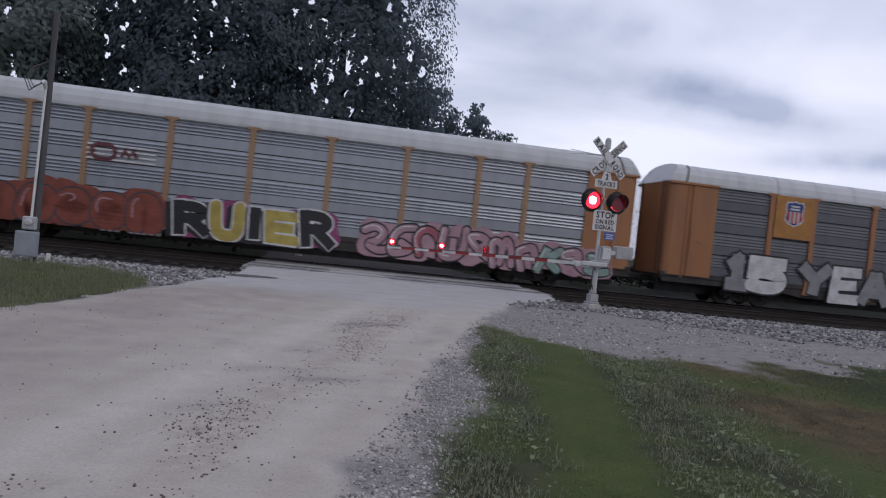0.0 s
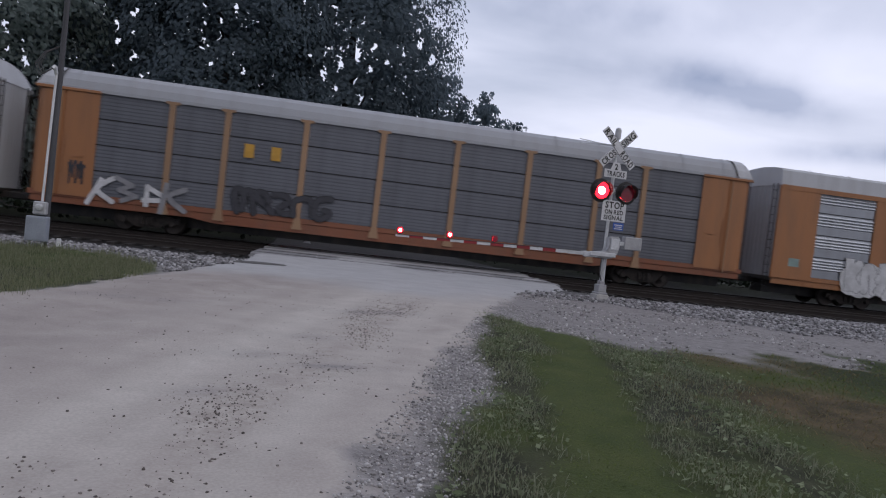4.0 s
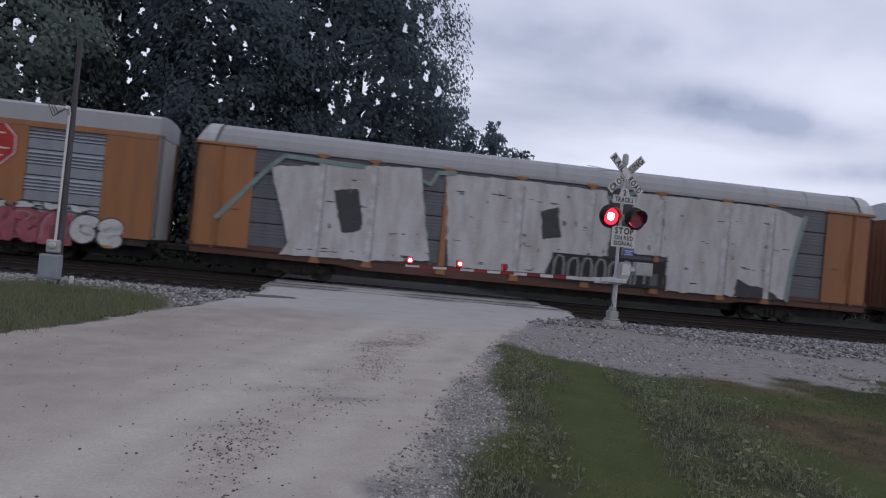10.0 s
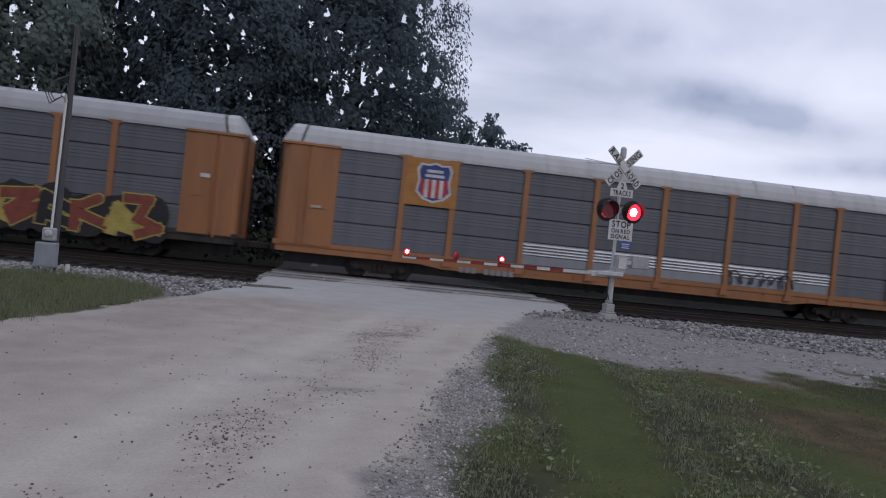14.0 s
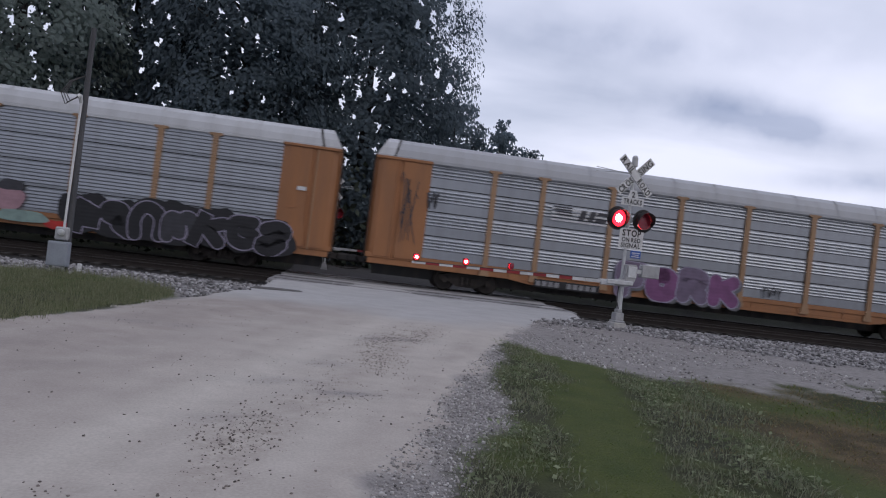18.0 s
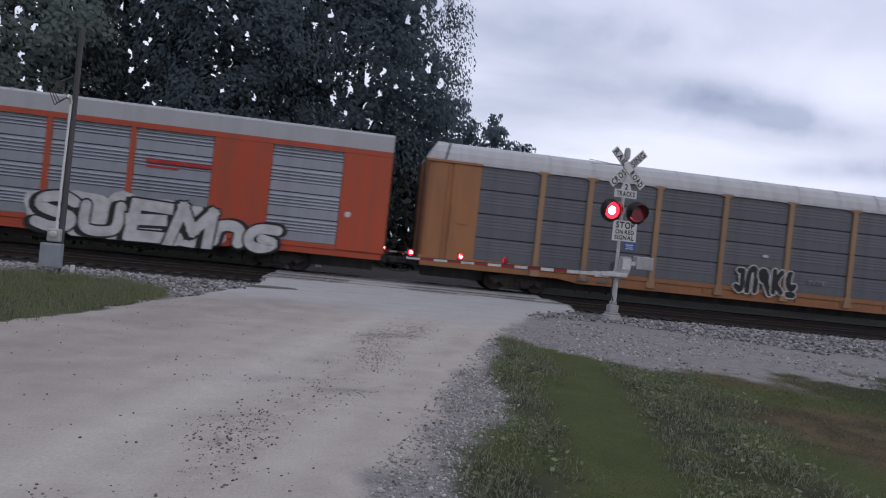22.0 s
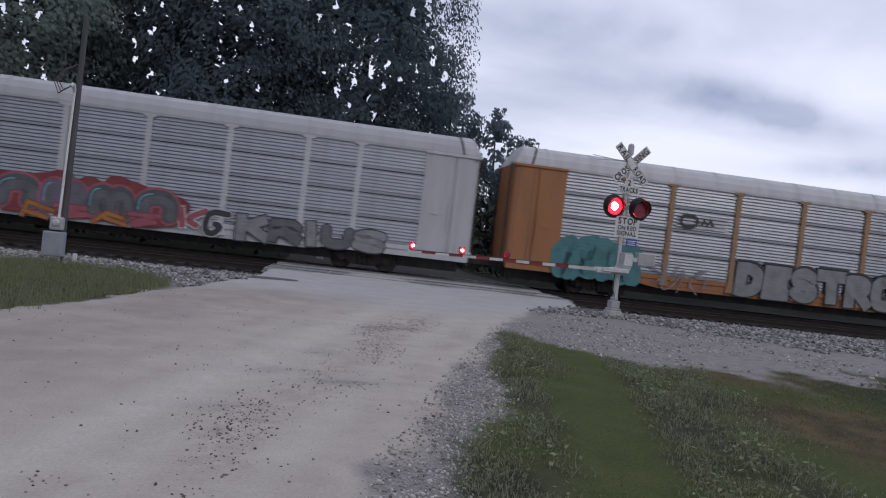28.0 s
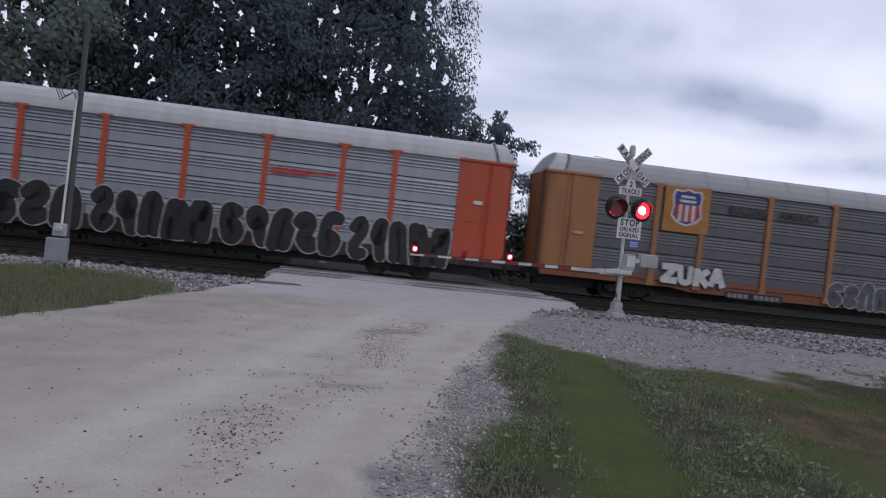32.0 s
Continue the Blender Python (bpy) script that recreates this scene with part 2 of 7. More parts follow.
# ---- painted marks on the cars ----
def spray(key, c, rough=0.55):
    """Sprayed paint over the ribs: mottled, with the ribs' level bands in its relief."""
    if key in M:
        return M[key]
    m = mat(key, c, tuple(v * 0.68 for v in c), rough=rough, scale=2.5, fine=30, spread=0.0, bump=0.0, low=0.4, high=0.75)
    n, l = m.node_tree.nodes, m.node_tree.links
    co = n.new("ShaderNodeTexCoord")
    wv = n.new("ShaderNodeTexWave")
    wv.bands_direction = "Z"
    wv.inputs["Scale"].default_value = 2.1
    l.new(co.outputs["Object"], wv.inputs["Vector"])
    bp = n.new("ShaderNodeBump")
    bp.inputs["Strength"].default_value, bp.inputs["Distance"].default_value = 0.06, 0.03
    l.new(wv.outputs["Fac"], bp.inputs["Height"])
    l.new(bp.outputs[0], n["Principled BSDF"].inputs["Normal"])
    return m


SPRAY = {"white": (0.62, 0.62, 0.63), "black": (0.018, 0.018, 0.022), "cream": (0.467, 0.409, 0.286), "pink": (0.419, 0.253, 0.296), "rose": (0.384, 0.11, 0.139), "rust": (0.237, 0.06, 0.038),
         "mint": (0.25, 0.35, 0.325), "teal": (0.075, 0.22, 0.24), "aqua": (0.182, 0.427, 0.499), "navy": (0.025, 0.036, 0.062), "purple": (0.218, 0.081, 0.203), "lilac": (0.32, 0.291, 0.392),
         "mauve": (0.175, 0.132, 0.204), "grey": (0.265, 0.265, 0.279), "smoke": (0.142, 0.142, 0.156), "yellow": (0.451, 0.357, 0.09), "crimson": (0.221, 0.048, 0.052), "olive": (0.255, 0.276, 0.226),
         "magenta": (0.266, 0.054, 0.151), "blue": (0.03, 0.06, 0.24), "flag": (0.50, 0.035, 0.03), "ink": (0.05, 0.05, 0.06), "brown": (0.13, 0.035, 0.042), "gold": (0.60, 0.33, 0.05),
         "orange": (0.42, 0.19, 0.045), "steel": (0.099, 0.106, 0.121), "slate_paint": (0.105, 0.11, 0.125)}


def col(k):
    return spray("spray_" + k, SPRAY[k])


GLYPH = {}


def glyph(ch, bold):
    """A letter's outline from the built-in font, filled: points, faces."""
    k = (ch, bold)
    if k not in GLYPH:
        cu = bpy.data.curves.new("glyph", "FONT")
        cu.body, cu.offset, cu.resolution_u = ch, bold, 3
        ob = bpy.data.objects.new("glyph", cu)
        scene.collection.objects.link(ob)
        me = bpy.data.meshes.new_from_object(ob.evaluated_get(bpy.context.evaluated_depsgraph_get()))
        v = np.array([p.co[:2] for p in me.vertices]) if len(me.vertices) else np.zeros((0, 2))
        GLYPH[k] = (v, [tuple(p.vertices) for p in me.polygons])
        bpy.data.objects.remove(ob)
        bpy.data.meshes.remove(me)
        bpy.data.curves.remove(cu)
    return GLYPH[k]


def puff(cx, cz, rx, rz, rs, n=22, rough=0.07):
    a = np.linspace(0, 2 * math.pi, n, endpoint=False)
    k = 1 + rough * np.sin(3 * a + rs.rand() * 6.28) + rough * 0.6 * np.sin(5 * a + rs.rand() * 6.28)
    sq = (np.abs(np.cos(a)) ** 3 + np.abs(np.sin(a)) ** 3) ** (-1 / 3)
    return np.stack([cx + rx * k * sq * np.cos(a), cz + rz * k * sq * np.sin(a)], 1), [tuple(range(n))]


# sprayed letter shapes in a unit box: straight strokes, and after a "~" bent ones. Lower case: loose forms for writing that cannot be read
FORMS = {
    "1": "20,80 58,100 58,0|15,0 95,0", "5": "92,100 14,100 12,58|~12,58 50,68 96,48 90,8 45,-2 8,12", "Y": "4,100 50,48|96,100 50,48|50,48 50,0",
    "E": "92,100 10,100 10,0 92,0|10,50 78,50", "A": "4,0 42,100 58,100 96,0|24,34 76,34", "R": "10,0 10,100|~10,100 70,102 96,78 68,48 12,50|46,50 96,0",
    "S": "~93,84 60,104 14,96 8,62 50,52 94,40 88,4 40,-4 5,16", "U": "~8,100 8,22 28,-2 72,-2 92,22 92,100", "I": "50,0 50,66|50,92 50,97", "O": "~50,100 12,96 3,50 12,4 50,0 88,4 97,50 88,96 50,100",
    "F": "10,0 10,100 96,100|10,52 76,52", "K": "10,0 10,100|92,100 16,46|34,60 96,0", "N": "8,0 8,100 92,0 92,100", "D": "10,0 10,100|~10,100 60,100 96,76 96,24 60,0 10,0",
    "T": "0,100 100,100|50,100 50,0", "Z": "5,100 95,100 6,0 98,0", "C": "~94,84 55,102 10,88 4,40 20,4 60,-2 96,16", "M": "6,0 10,100 50,40 90,100 94,0", "P": "10,0 10,100|~10,100 76,102 96,74 70,46 10,48",
    "a": "~8,0 8,70 32,102 70,102 92,70 92,0", "b": "~8,84 50,102 92,80 50,50 8,24 50,-2 94,14", "c": "~5,0 5,80 27,102 48,80 48,8|~48,70 72,102 95,76 95,0",
    "d": "~50,54 15,60 12,96 60,102 86,75 60,50 96,0", "e": "~90,95 30,102 6,60 14,10 60,-2 95,30 52,50", "f": "18,100 78,98 22,52 80,50 28,0", "g": "28,0 46,100 96,70|32,42 96,18",
    "h": "~8,100 12,10 55,-2 88,30 84,100|50,34 50,70", "j": "~90,100 84,20 50,-4 8,20|60,100 98,100", "k": "10,0 14,100|~90,96 20,50 92,2", "l": "~50,100 20,60 50,20 92,40|20,0 80,-2"}


def bent(p, times=2):
    for _ in range(times):
        q = np.empty((2 * len(p), 2))
        q[0], q[-1] = p[0], p[-1]
        q[1:-1:2], q[2:-1:2] = p[:-1] * 0.75 + p[1:] * 0.25, p[:-1] * 0.25 + p[1:] * 0.75
        p = q
    return p


def fat_line(p, r, soft=True):
    """One fat sprayed line: a strip with rounded or square ends."""
    d = np.gradient(p, axis=0)
    d /= np.maximum(np.linalg.norm(d, axis=1), 1e-6)[:, None]
    n = np.stack([-d[:, 1], d[:, 0]], 1)
    p = p.copy()
    if not soft:
        p[0] -= d[0] * r * 0.9
        p[-1] += d[-1] * r * 0.9
    k = len(p)
    v, f = [*(p + n * r), *(p - n * r)], [(i, i + 1, k + i + 1, k + i) for i in range(k - 1)]
    if soft:
        for e, sg in ((0, -1), (k - 1, 1)):
            a = math.atan2(d[e, 1] * sg, d[e, 0] * sg)
            o = len(v)
            v += [p[e] + r * np.array((math.cos(a + u), math.sin(a + u))) for u in np.linspace(-math.pi / 2, math.pi / 2, 7)]
            f.append(tuple(range(o, o + 7)))
    return np.array(v), f


def form_lines(ch, x0, x1, z0, z1, rs, jitter, lean):
    """The strokes of one letter in its cell, as (points, bent)."""
    out = []
    for stroke in FORMS[ch].split("|"):
        soft = stroke[0] == "~"
        p = np.array([[float(u) / 100 for u in q.split(",")] for q in stroke.lstrip("~").split()])
        p = p + rs.uniform(-jitter, jitter, p.shape)
        q = np.stack([x0 + (x1 - x0) * p[:, 0] + lean * (z1 - z0) * (p[:, 1] - 0.5), z0 + (z1 - z0) * p[:, 1]], 1)
        if soft:
            out.append((bent(q), True))
        else:
            out += [(q[i:i + 2], False) for i in range(len(q) - 1)]
    return out


def letters(n, text, x0, x1, z0, z1, fills, line, label, weight=0.17, rim=0.05, drop=None, shine="", cloud="", seed=1, jitter=0.03, lean=0.0, swell=0.08, soft=False, y=None, tight=1.12, second=""):
    """Sprayed writing, letter by letter: an outline, a fill, a drop shadow (colour, right, up), and a cloud of colour behind where there is one."""
    rs = np.random.RandomState(seed)
    base = y if y is not None else (-1.534 if CAR_OF[n][1] else -1.558)
    h = z1 - z0
    if text.islower() and not soft:
        jitter, tight = jitter * 1.5, tight * 1.1
    if cloud:
        m = max(4, int((x1 - x0) / 1.1))
        decal(n, "graffiti_cloud", [([puff(x0 + (x1 - x0) * (i + 0.5) / m, (z0 + z1) / 2 + rs.uniform(-0.08, 0.12) * h, (x1 - x0) / m * 0.72, h * rs.uniform(0.50, 0.62), rs, 18, 0.1) for i in range(m)], col(cloud))], label + ", sprayed cloud behind", base)
    cells = [1.0 if c not in "I1" else 0.55 for c in text]
    unit = (x1 - x0) / sum(cells)
    at = x0
    for i, ch in enumerate(text):
        wide = cells[i] * unit
        r = weight * min(unit, h * 0.95) * rs.uniform(0.92, 1.08)
        up, dn = z1 + rs.uniform(-swell, swell) * h, z0 + rs.uniform(-swell, swell) * h
        mid, half = at + wide / 2, wide / 2 * tight
        at += wide
        if ch == " ":
            continue
        lines = form_lines(ch, mid - half + r, mid + half - r, dn + r, up - r, rs, jitter, lean + rs.uniform(-1, 1) * (0.2 if text.islower() else 0.06))
        grown = lambda g, dx=0.0, dz=0.0: [fat_line(p + (dx, dz), r + g, soft or b) for p, b in lines]
        layers = []
        if drop:
            layers.append((grown(rim, drop[1], drop[2]), col(drop[0])))
            layers.append((grown(rim * 0.7, drop[1] * 0.5, drop[2] * 0.5), col(drop[0])))
        if rim:
            layers.append((grown(rim), col(line)))
        layers.append((grown(0.0), col(fills[i % len(fills)])))
        if second:
            layers.append(([fat_line(p + (r * 0.15, -r * 0.25), r * 0.5, True) for p, b in lines], col(second)))
        if shine:
            layers.append(([fat_line(p[: max(2, len(p) // 2)] + (-r * 0.45, r * 0.4), 0.025, True) for p, b in lines[:1]], col(shine)))
        decal(n, "graffiti_letter", layers, label, base - 0.0011 * (i + 1), step=0.0009)


def strokes(pts, r):
    """A sprayed line through the points, as a strip."""
    pts = np.asarray(pts, float)
    d = np.gradient(pts, axis=0)
    n = np.stack([-d[:, 1], d[:, 0]], 1)
    n /= np.maximum(np.linalg.norm(n, axis=1), 1e-6)[:, None]
    k = len(pts)
    v = np.concatenate([pts + n * r, pts - n * r])
    return v, [(i, i + 1, k + i + 1, k + i) for i in range(k - 1)]


def scribble(x0, x1, z0, z1, seed, r=0.035, loops=6):
    rs = np.random.RandomState(seed)
    t = np.linspace(0, 1, loops * 12)
    x = x0 + (x1 - x0) * (0.03 + 0.94 * t) + (x1 - x0) * 0.045 * np.sin(t * loops * 6.283 + rs.rand())
    z = (z0 + z1) / 2 + (z1 - z0) * 0.40 * np.sin(t * loops * 6.283 * 1.0 + 1.3 + rs.rand() + 0.8 * np.sin(t * 9)) * (0.75 + 0.25 * np.sin(t * 17))
    return [strokes(np.stack([x, z], 1), r)]


def rect(x0, x1, z0, z1, lean=0.0):
    return [(np.array([(x0 - lean, z0), (x1 - lean, z0), (x1 + lean, z1), (x0 + lean, z1)]), [(0, 1, 2, 3)])]


CAR_OF = {}


def decal(n, name, layers, label, y=None, low=0.56, step=0.004, pieces=""):
    """Layers of flat paint on the side of car n, the first the lowest. pieces: a name under which all shapes past the first are parts of it."""
    car, square = CAR_OF[n]
    y = y if y is not None else (-1.534 if square else -1.558)

    def lay(what, shapes, parent, text):
        vs, fs, idx, mats = [], [], [], []
        for j, (p, f, m, depth) in enumerate(shapes):
            if m not in mats:
                mats.append(m)
            o = len(vs)
            vs += [(a, y - depth - 0.0001 * (j % 7), max(b, low - 0.002 * (j % 7))) for a, b in p]
            fs += [tuple(o + i for i in q) for q in f]
            idx += [mats.index(m)] * len(f)
        me = mesh_from(what, vs, fs, mats, idx)
        bm = bmesh.new()
        bm.from_mesh(me)
        bmesh.ops.triangulate(bm, faces=[f for f in bm.faces if len(f.verts) > 4])
        for f in bm.faces:
            if f.normal.y > 0:
                f.normal_flip()
        bm.to_mesh(me)
        bm.free()
        return part(what, me, None, parent, text)

    flat = [(p, f, m, step * k) for k, (shapes, m) in enumerate(layers) for p, f in shapes]
    if not pieces:
        return lay(name, flat, car, label)
    top = lay(name, flat[:1], car, label)
    for one in flat[1:]:
        lay(pieces, [one], top, "")
    return top


def tag(n, x0, x1, z0, z1, c, label, seed=1, r=0.035, loops=5, y=None):
    decal(n, "tag", [(scribble(x0, x1, z0, z1, seed, r, loops), col(c))], label, y)


def bars(n, name, x0, x1, z0, z1, c, count, label, low=0.4, back=""):
    """Small writing that cannot be read: a row of bars."""
    w = (x1 - x0) / count
    layers = [(rect(x0 - 0.08, x1 + 0.08, z0 - 0.06, z1 + 0.06), col(back))] if back else []
    layers.append(([s for i in range(count) if i != count * 2 // 5 for s in rect(x0 + i * w, x0 + (i + 0.72) * w, z0, z1)], col(c)))
    decal(n, name, layers, label, low=low, pieces="bar")


def shield_shape(cx, cz, w, h):
    pts = [(-0.5, 0.30), (-0.42, 0.46), (-0.2, 0.44), (0, 0.5), (0.2, 0.44), (0.42, 0.46), (0.5, 0.30), (0.44, 0.05), (0.5, -0.25), (0.3, -0.42), (0, -0.5), (-0.3, -0.42), (-0.5, -0.25), (-0.44, 0.05)]
    return [(np.array([(cx + a * w, cz + b * h) for a, b in pts]), [tuple(range(len(pts)))])]


def shield(n, cx, cz, w, h, plate=None):
    layers = []
    if plate:
        layers.append((rect(*plate), col("orange")))
    layers += [(shield_shape(cx, cz, w * 1.14, h * 1.12), col("white")), (shield_shape(cx, cz, w, h), col("blue")),
               ([s for i in range(7) for s in rect(cx - w * 0.42 + i * w * 0.12, cx - w * 0.42 + (i + 1) * w * 0.12 - 0.001, cz - h * (0.42 if 0 < i < 6 else 0.34), cz + h * 0.08)], col("white")),
               ([s for i in range(4) for s in rect(cx - w * 0.42 + 2 * i * w * 0.12, cx - w * 0.42 + (2 * i + 1) * w * 0.12, cz - h * (0.42 if 0 < i < 3 else 0.34), cz + h * 0.08)], col("flag")),
               (rect(cx - w * 0.26, cx + w * 0.26, cz + h * 0.27, cz + h * 0.35) + rect(cx - w * 0.3, cx + w * 0.3, cz + h * 0.14, cz + h * 0.22), col("white"))]
    decal(n, "emblem", layers, "blue shield emblem with red and white stripes", pieces="stripe")


def octagon(n, cx, cz, r):
    def ring(k):
        return [(np.array([(cx + k * r * math.cos(math.pi * (i + 0.5) / 4), cz + k * r * math.sin(math.pi * (i + 0.5) / 4)) for i in range(8)]), [tuple(range(8))])]
    layers = [(ring(1.0), col("flag")), (ring(0.93), col("white")), (ring(0.86), col("flag")),
              ([s for i, (a, b) in enumerate(((-0.38, 0.42), (-0.40, 0.12), (-0.42, 0.62), (-0.10, 0.40))) for s in rect(cx + a * r, cx + b * r, cz + r * (0.38 - i * 0.30), cz + r * (0.45 - i * 0.30), 0.02)], col("white")),
              ([s for i in range(3) for s in rect(cx - 0.62 * r, cx - 0.48 * r, cz + r * (0.34 - i * 0.30), cz + r * (0.54 - i * 0.30), 0.02)], col("white"))]
    decal(n, "emblem", layers, "red octagon emblem with a white border", pieces="emblem_field")


def horse_mark(n, x0, x1, z0, z1):
    """Slanted black bars beside a solid block, over pale stripes."""
    w, h = x1 - x0, z1 - z0
    pale = [s for i in range(4) for s in rect(x0, x1, z0 + h * (0.02 + 0.26 * i), z0 + h * (0.14 + 0.26 * i))]
    dark = [s for i in range(4) for s in rect(x0 + w * (0.02 + 0.03 * i), x0 + w * 0.36, z0 + h * (0.95 - 0.17 * i), z0 + h * (1.05 - 0.17 * i))]
    dark += rect(x0 + w * 0.50, x0 + w * 0.60, z0 + h * 0.25, z0 + h * 0.95, 0.06) + rect(x0 + w * 0.66, x0 + w * 0.76, z0 + h * 0.25, z0 + h * 0.95, 0.06) + rect(x0 + w * 0.80, x0 + w, z0 + h * 0.72, z0 + h * 0.95, 0.05) + rect(x0 + w * 0.78, x0 + w * 0.97, z0 + h * 0.25, z0 + h * 0.5, 0.05)
    decal(n, "emblem", [(pale, col("white")), (dark, col("ink"))], "black slanted emblem over pale stripes", pieces="stripe")


def wire_mark(n, x0, x1, z0, z1, c="brown"):
    """A bent-line emblem over pale stripes."""
    w, h = x1 - x0, z1 - z0
    pale = [s for i in range(4) for s in rect(x0 - 0.15, x1 + 0.5, z0 + h * (0.02 + 0.27 * i), z0 + h * (0.13 + 0.27 * i))]
    line = strokes([(x0 + w * a, z0 + h * b) for a, b in ((0.24, 0.08), (0.12, 0.08), (0.02, 0.3), (0.02, 0.7), (0.12, 0.92), (0.36, 0.92), (0.46, 0.7), (0.46, 0.3), (0.36, 0.08), (0.24, 0.08))], 0.075)
    bar = strokes([(x0 + w * a, z0 + h * b) for a, b in ((0.60, 0.28), (0.66, 0.72), (0.74, 0.28), (0.82, 0.72), (0.90, 0.28))], 0.075)
    decal(n, "emblem", [(pale, col("white")), ([line, bar], col(c))], "dark red bent-line emblem over pale stripes", pieces="stripe")


def bracket_mark(n, x0, x1, z0, z1, c="ink"):
    h = z1 - z0
    r = 0.045
    a = strokes([(x0 + 0.2, z1), (x0, z1), (x0, z0), (x0 + 0.2, z0)], r)
    b = strokes([(x1 - 0.2, z1), (x1, z1), (x1, z0), (x1 - 0.2, z0)], r)
    mid = [s for i in range(3) for s in rect(x0 + 0.3 + i * (x1 - x0 - 0.6) / 3, x0 + 0.3 + (i + 0.8) * (x1 - x0 - 0.6) / 3, z0 + h * 0.3, z0 + h * 0.72, 0.05)]
    decal(n, "emblem", [([a, b] + mid, col(c))], "small bracketed emblem", pieces="stripe")


def lettering(n, text, x0, x1, z0, z1, c, label, name="lettering"):
    """Readable plain lettering in one line."""
    w = 0.0
    vs = []
    cu_w = 0.0
    for ch in text:
        v, f = glyph(ch, 0.03) if ch != " " else (np.zeros((0, 2)), [])
        adv = (v[:, 0].max() + 0.09) if len(v) else 0.32
        vs.append((v, f, cu_w))
        cu_w += adv
    k = (x1 - x0) / cu_w
    shapes = [(np.stack([x0 + (v[:, 0] + o) * k, z0 + v[:, 1] * (z1 - z0) / 0.70], 1), f) for v, f, o in vs if len(v)]
    decal(n, name, [(shapes, col(c))], label, pieces="character")


# the letters that the train and the signs need, made while the scene is still empty
for _ch in "We wil delivr BUILDINGAMERCA RAILOADCROSSING2TKPEOUSTOPONREDSIGNAL".replace(" ", "") + ".":
    glyph(_ch, 0.03)


def grow(a, b, step, far, k=1.25):
    mid = list(np.arange(a, b + 1e-6, step))
    lo, hi, s = [], [], step
    x = a
    while x > -far:
        s *= k
        x -= s
        lo.append(x)
    x, s = b, step
    while x < far:
        s *= k
        x += s
        hi.append(x)
    return np.array(lo[::-1] + mid + hi)


def ground_material(name, kinds, grain=0.2, sheen=0.5):
    """kinds: attribute -> (colour, colour, noise scale). The first has no attribute and lies under the rest."""
    m = bpy.data.materials.new(name)
    m.use_nodes = True
    n, l = m.node_tree.nodes, m.node_tree.links
    bs = n["Principled BSDF"]
    bs.inputs["Roughness"].default_value = 0.95
    bs.inputs["Specular IOR Level"].default_value = sheen
    co = n.new("ShaderNodeTexCoord")
    last = None
    for att, ca, cb, sc in kinds:
        nz = n.new("ShaderNodeTexNoise")
        nz.inputs["Scale"].default_value, nz.inputs["Detail"].default_value, nz.inputs["Roughness"].default_value = sc, 8.0, 0.65
        l.new(co.outputs["Object"], nz.inputs["Vector"])
        rp = n.new("ShaderNodeValToRGB")
        rp.color_ramp.elements[0].position, rp.color_ramp.elements[1].position = 0.35, 0.68
        rp.color_ramp.elements[0].color, rp.color_ramp.elements[1].color = (*ca, 1), (*cb, 1)
        l.new(nz.outputs["Fac"], rp.inputs[0])
        if last is None:
            last = rp.outputs[0]
            continue
        at = n.new("ShaderNodeAttribute")
        at.attribute_name = att
        mx = n.new("ShaderNodeMix")
        mx.data_type = "RGBA"
        l.new(at.outputs["Fac"], mx.inputs["Factor"])
        l.new(last, mx.inputs[6])
        l.new(rp.outputs[0], mx.inputs[7])
        last = mx.outputs[2]
    fine = n.new("ShaderNodeTexNoise")
    fine.inputs["Scale"].default_value, fine.inputs["Detail"].default_value = 45.0, 4.0
    l.new(co.outputs["Object"], fine.inputs["Vector"])
    mr = n.new("ShaderNodeMapRange")
    mr.inputs["From Min"].default_value, mr.inputs["From Max"].default_value = 0.3, 0.7
    mr.inputs["To Min"].default_value, mr.inputs["To Max"].default_value = 1 - grain, 1 + grain
    l.new(fine.outputs["Fac"], mr.inputs["Value"])
    sc = n.new("ShaderNodeVectorMath")
    sc.operation = "SCALE"
    l.new(last, sc.inputs[0])
    l.new(mr.outputs[0], sc.inputs["Scale"])
    l.new(sc.outputs[0], bs.inputs["Base Color"])
    bp = n.new("ShaderNodeBump")
    bp.inputs["Strength"].default_value, bp.inputs["Distance"].default_value = 2.2 * grain, 0.03
    l.new(fine.outputs["Fac"], bp.inputs["Height"])
    l.new(bp.outputs[0], bs.inputs["Normal"])
    return m


def dry_zone(x, y):
    """Browned, sparse grass beside the bare strip and in the ditch."""
    band = np.exp(-(((y - 9.6) / 0.8) ** 2)) * smooth(5.2, 6.4, x) * (1 - smooth(8.0, 9.6, x))
    patch = smooth(-0.35, 0.45, fbm(x + 3, y, 1.1) + 0.25) * smooth(4.5, 5.4, x + 0.12 * (y - 6)) * (1 - smooth(7.2, 8.4, y))
    trench = 0.8 * np.exp(-(((x - np.interp(y, [3, 4.4, 5.5, 7, 8.5], [3.3, 3.6, 3.75, 4.2, 4.8])) / 0.22) ** 2)) * smooth(-0.2, 0.3, fbm(x, y, 3.0)) * (1 - smooth(7.5, 8.5, y))
    return np.clip(np.maximum(np.maximum(band, patch), trench), 0, 1)


def damp_zone(x, y):
    """Darker, wet-looking patches and the packed crossing apron on the lane."""
    return smooth(13.5, 17, y + 0.8 * fbm(x, y, 1.2)) * (1 - smooth(33, 36, along(x, y)))


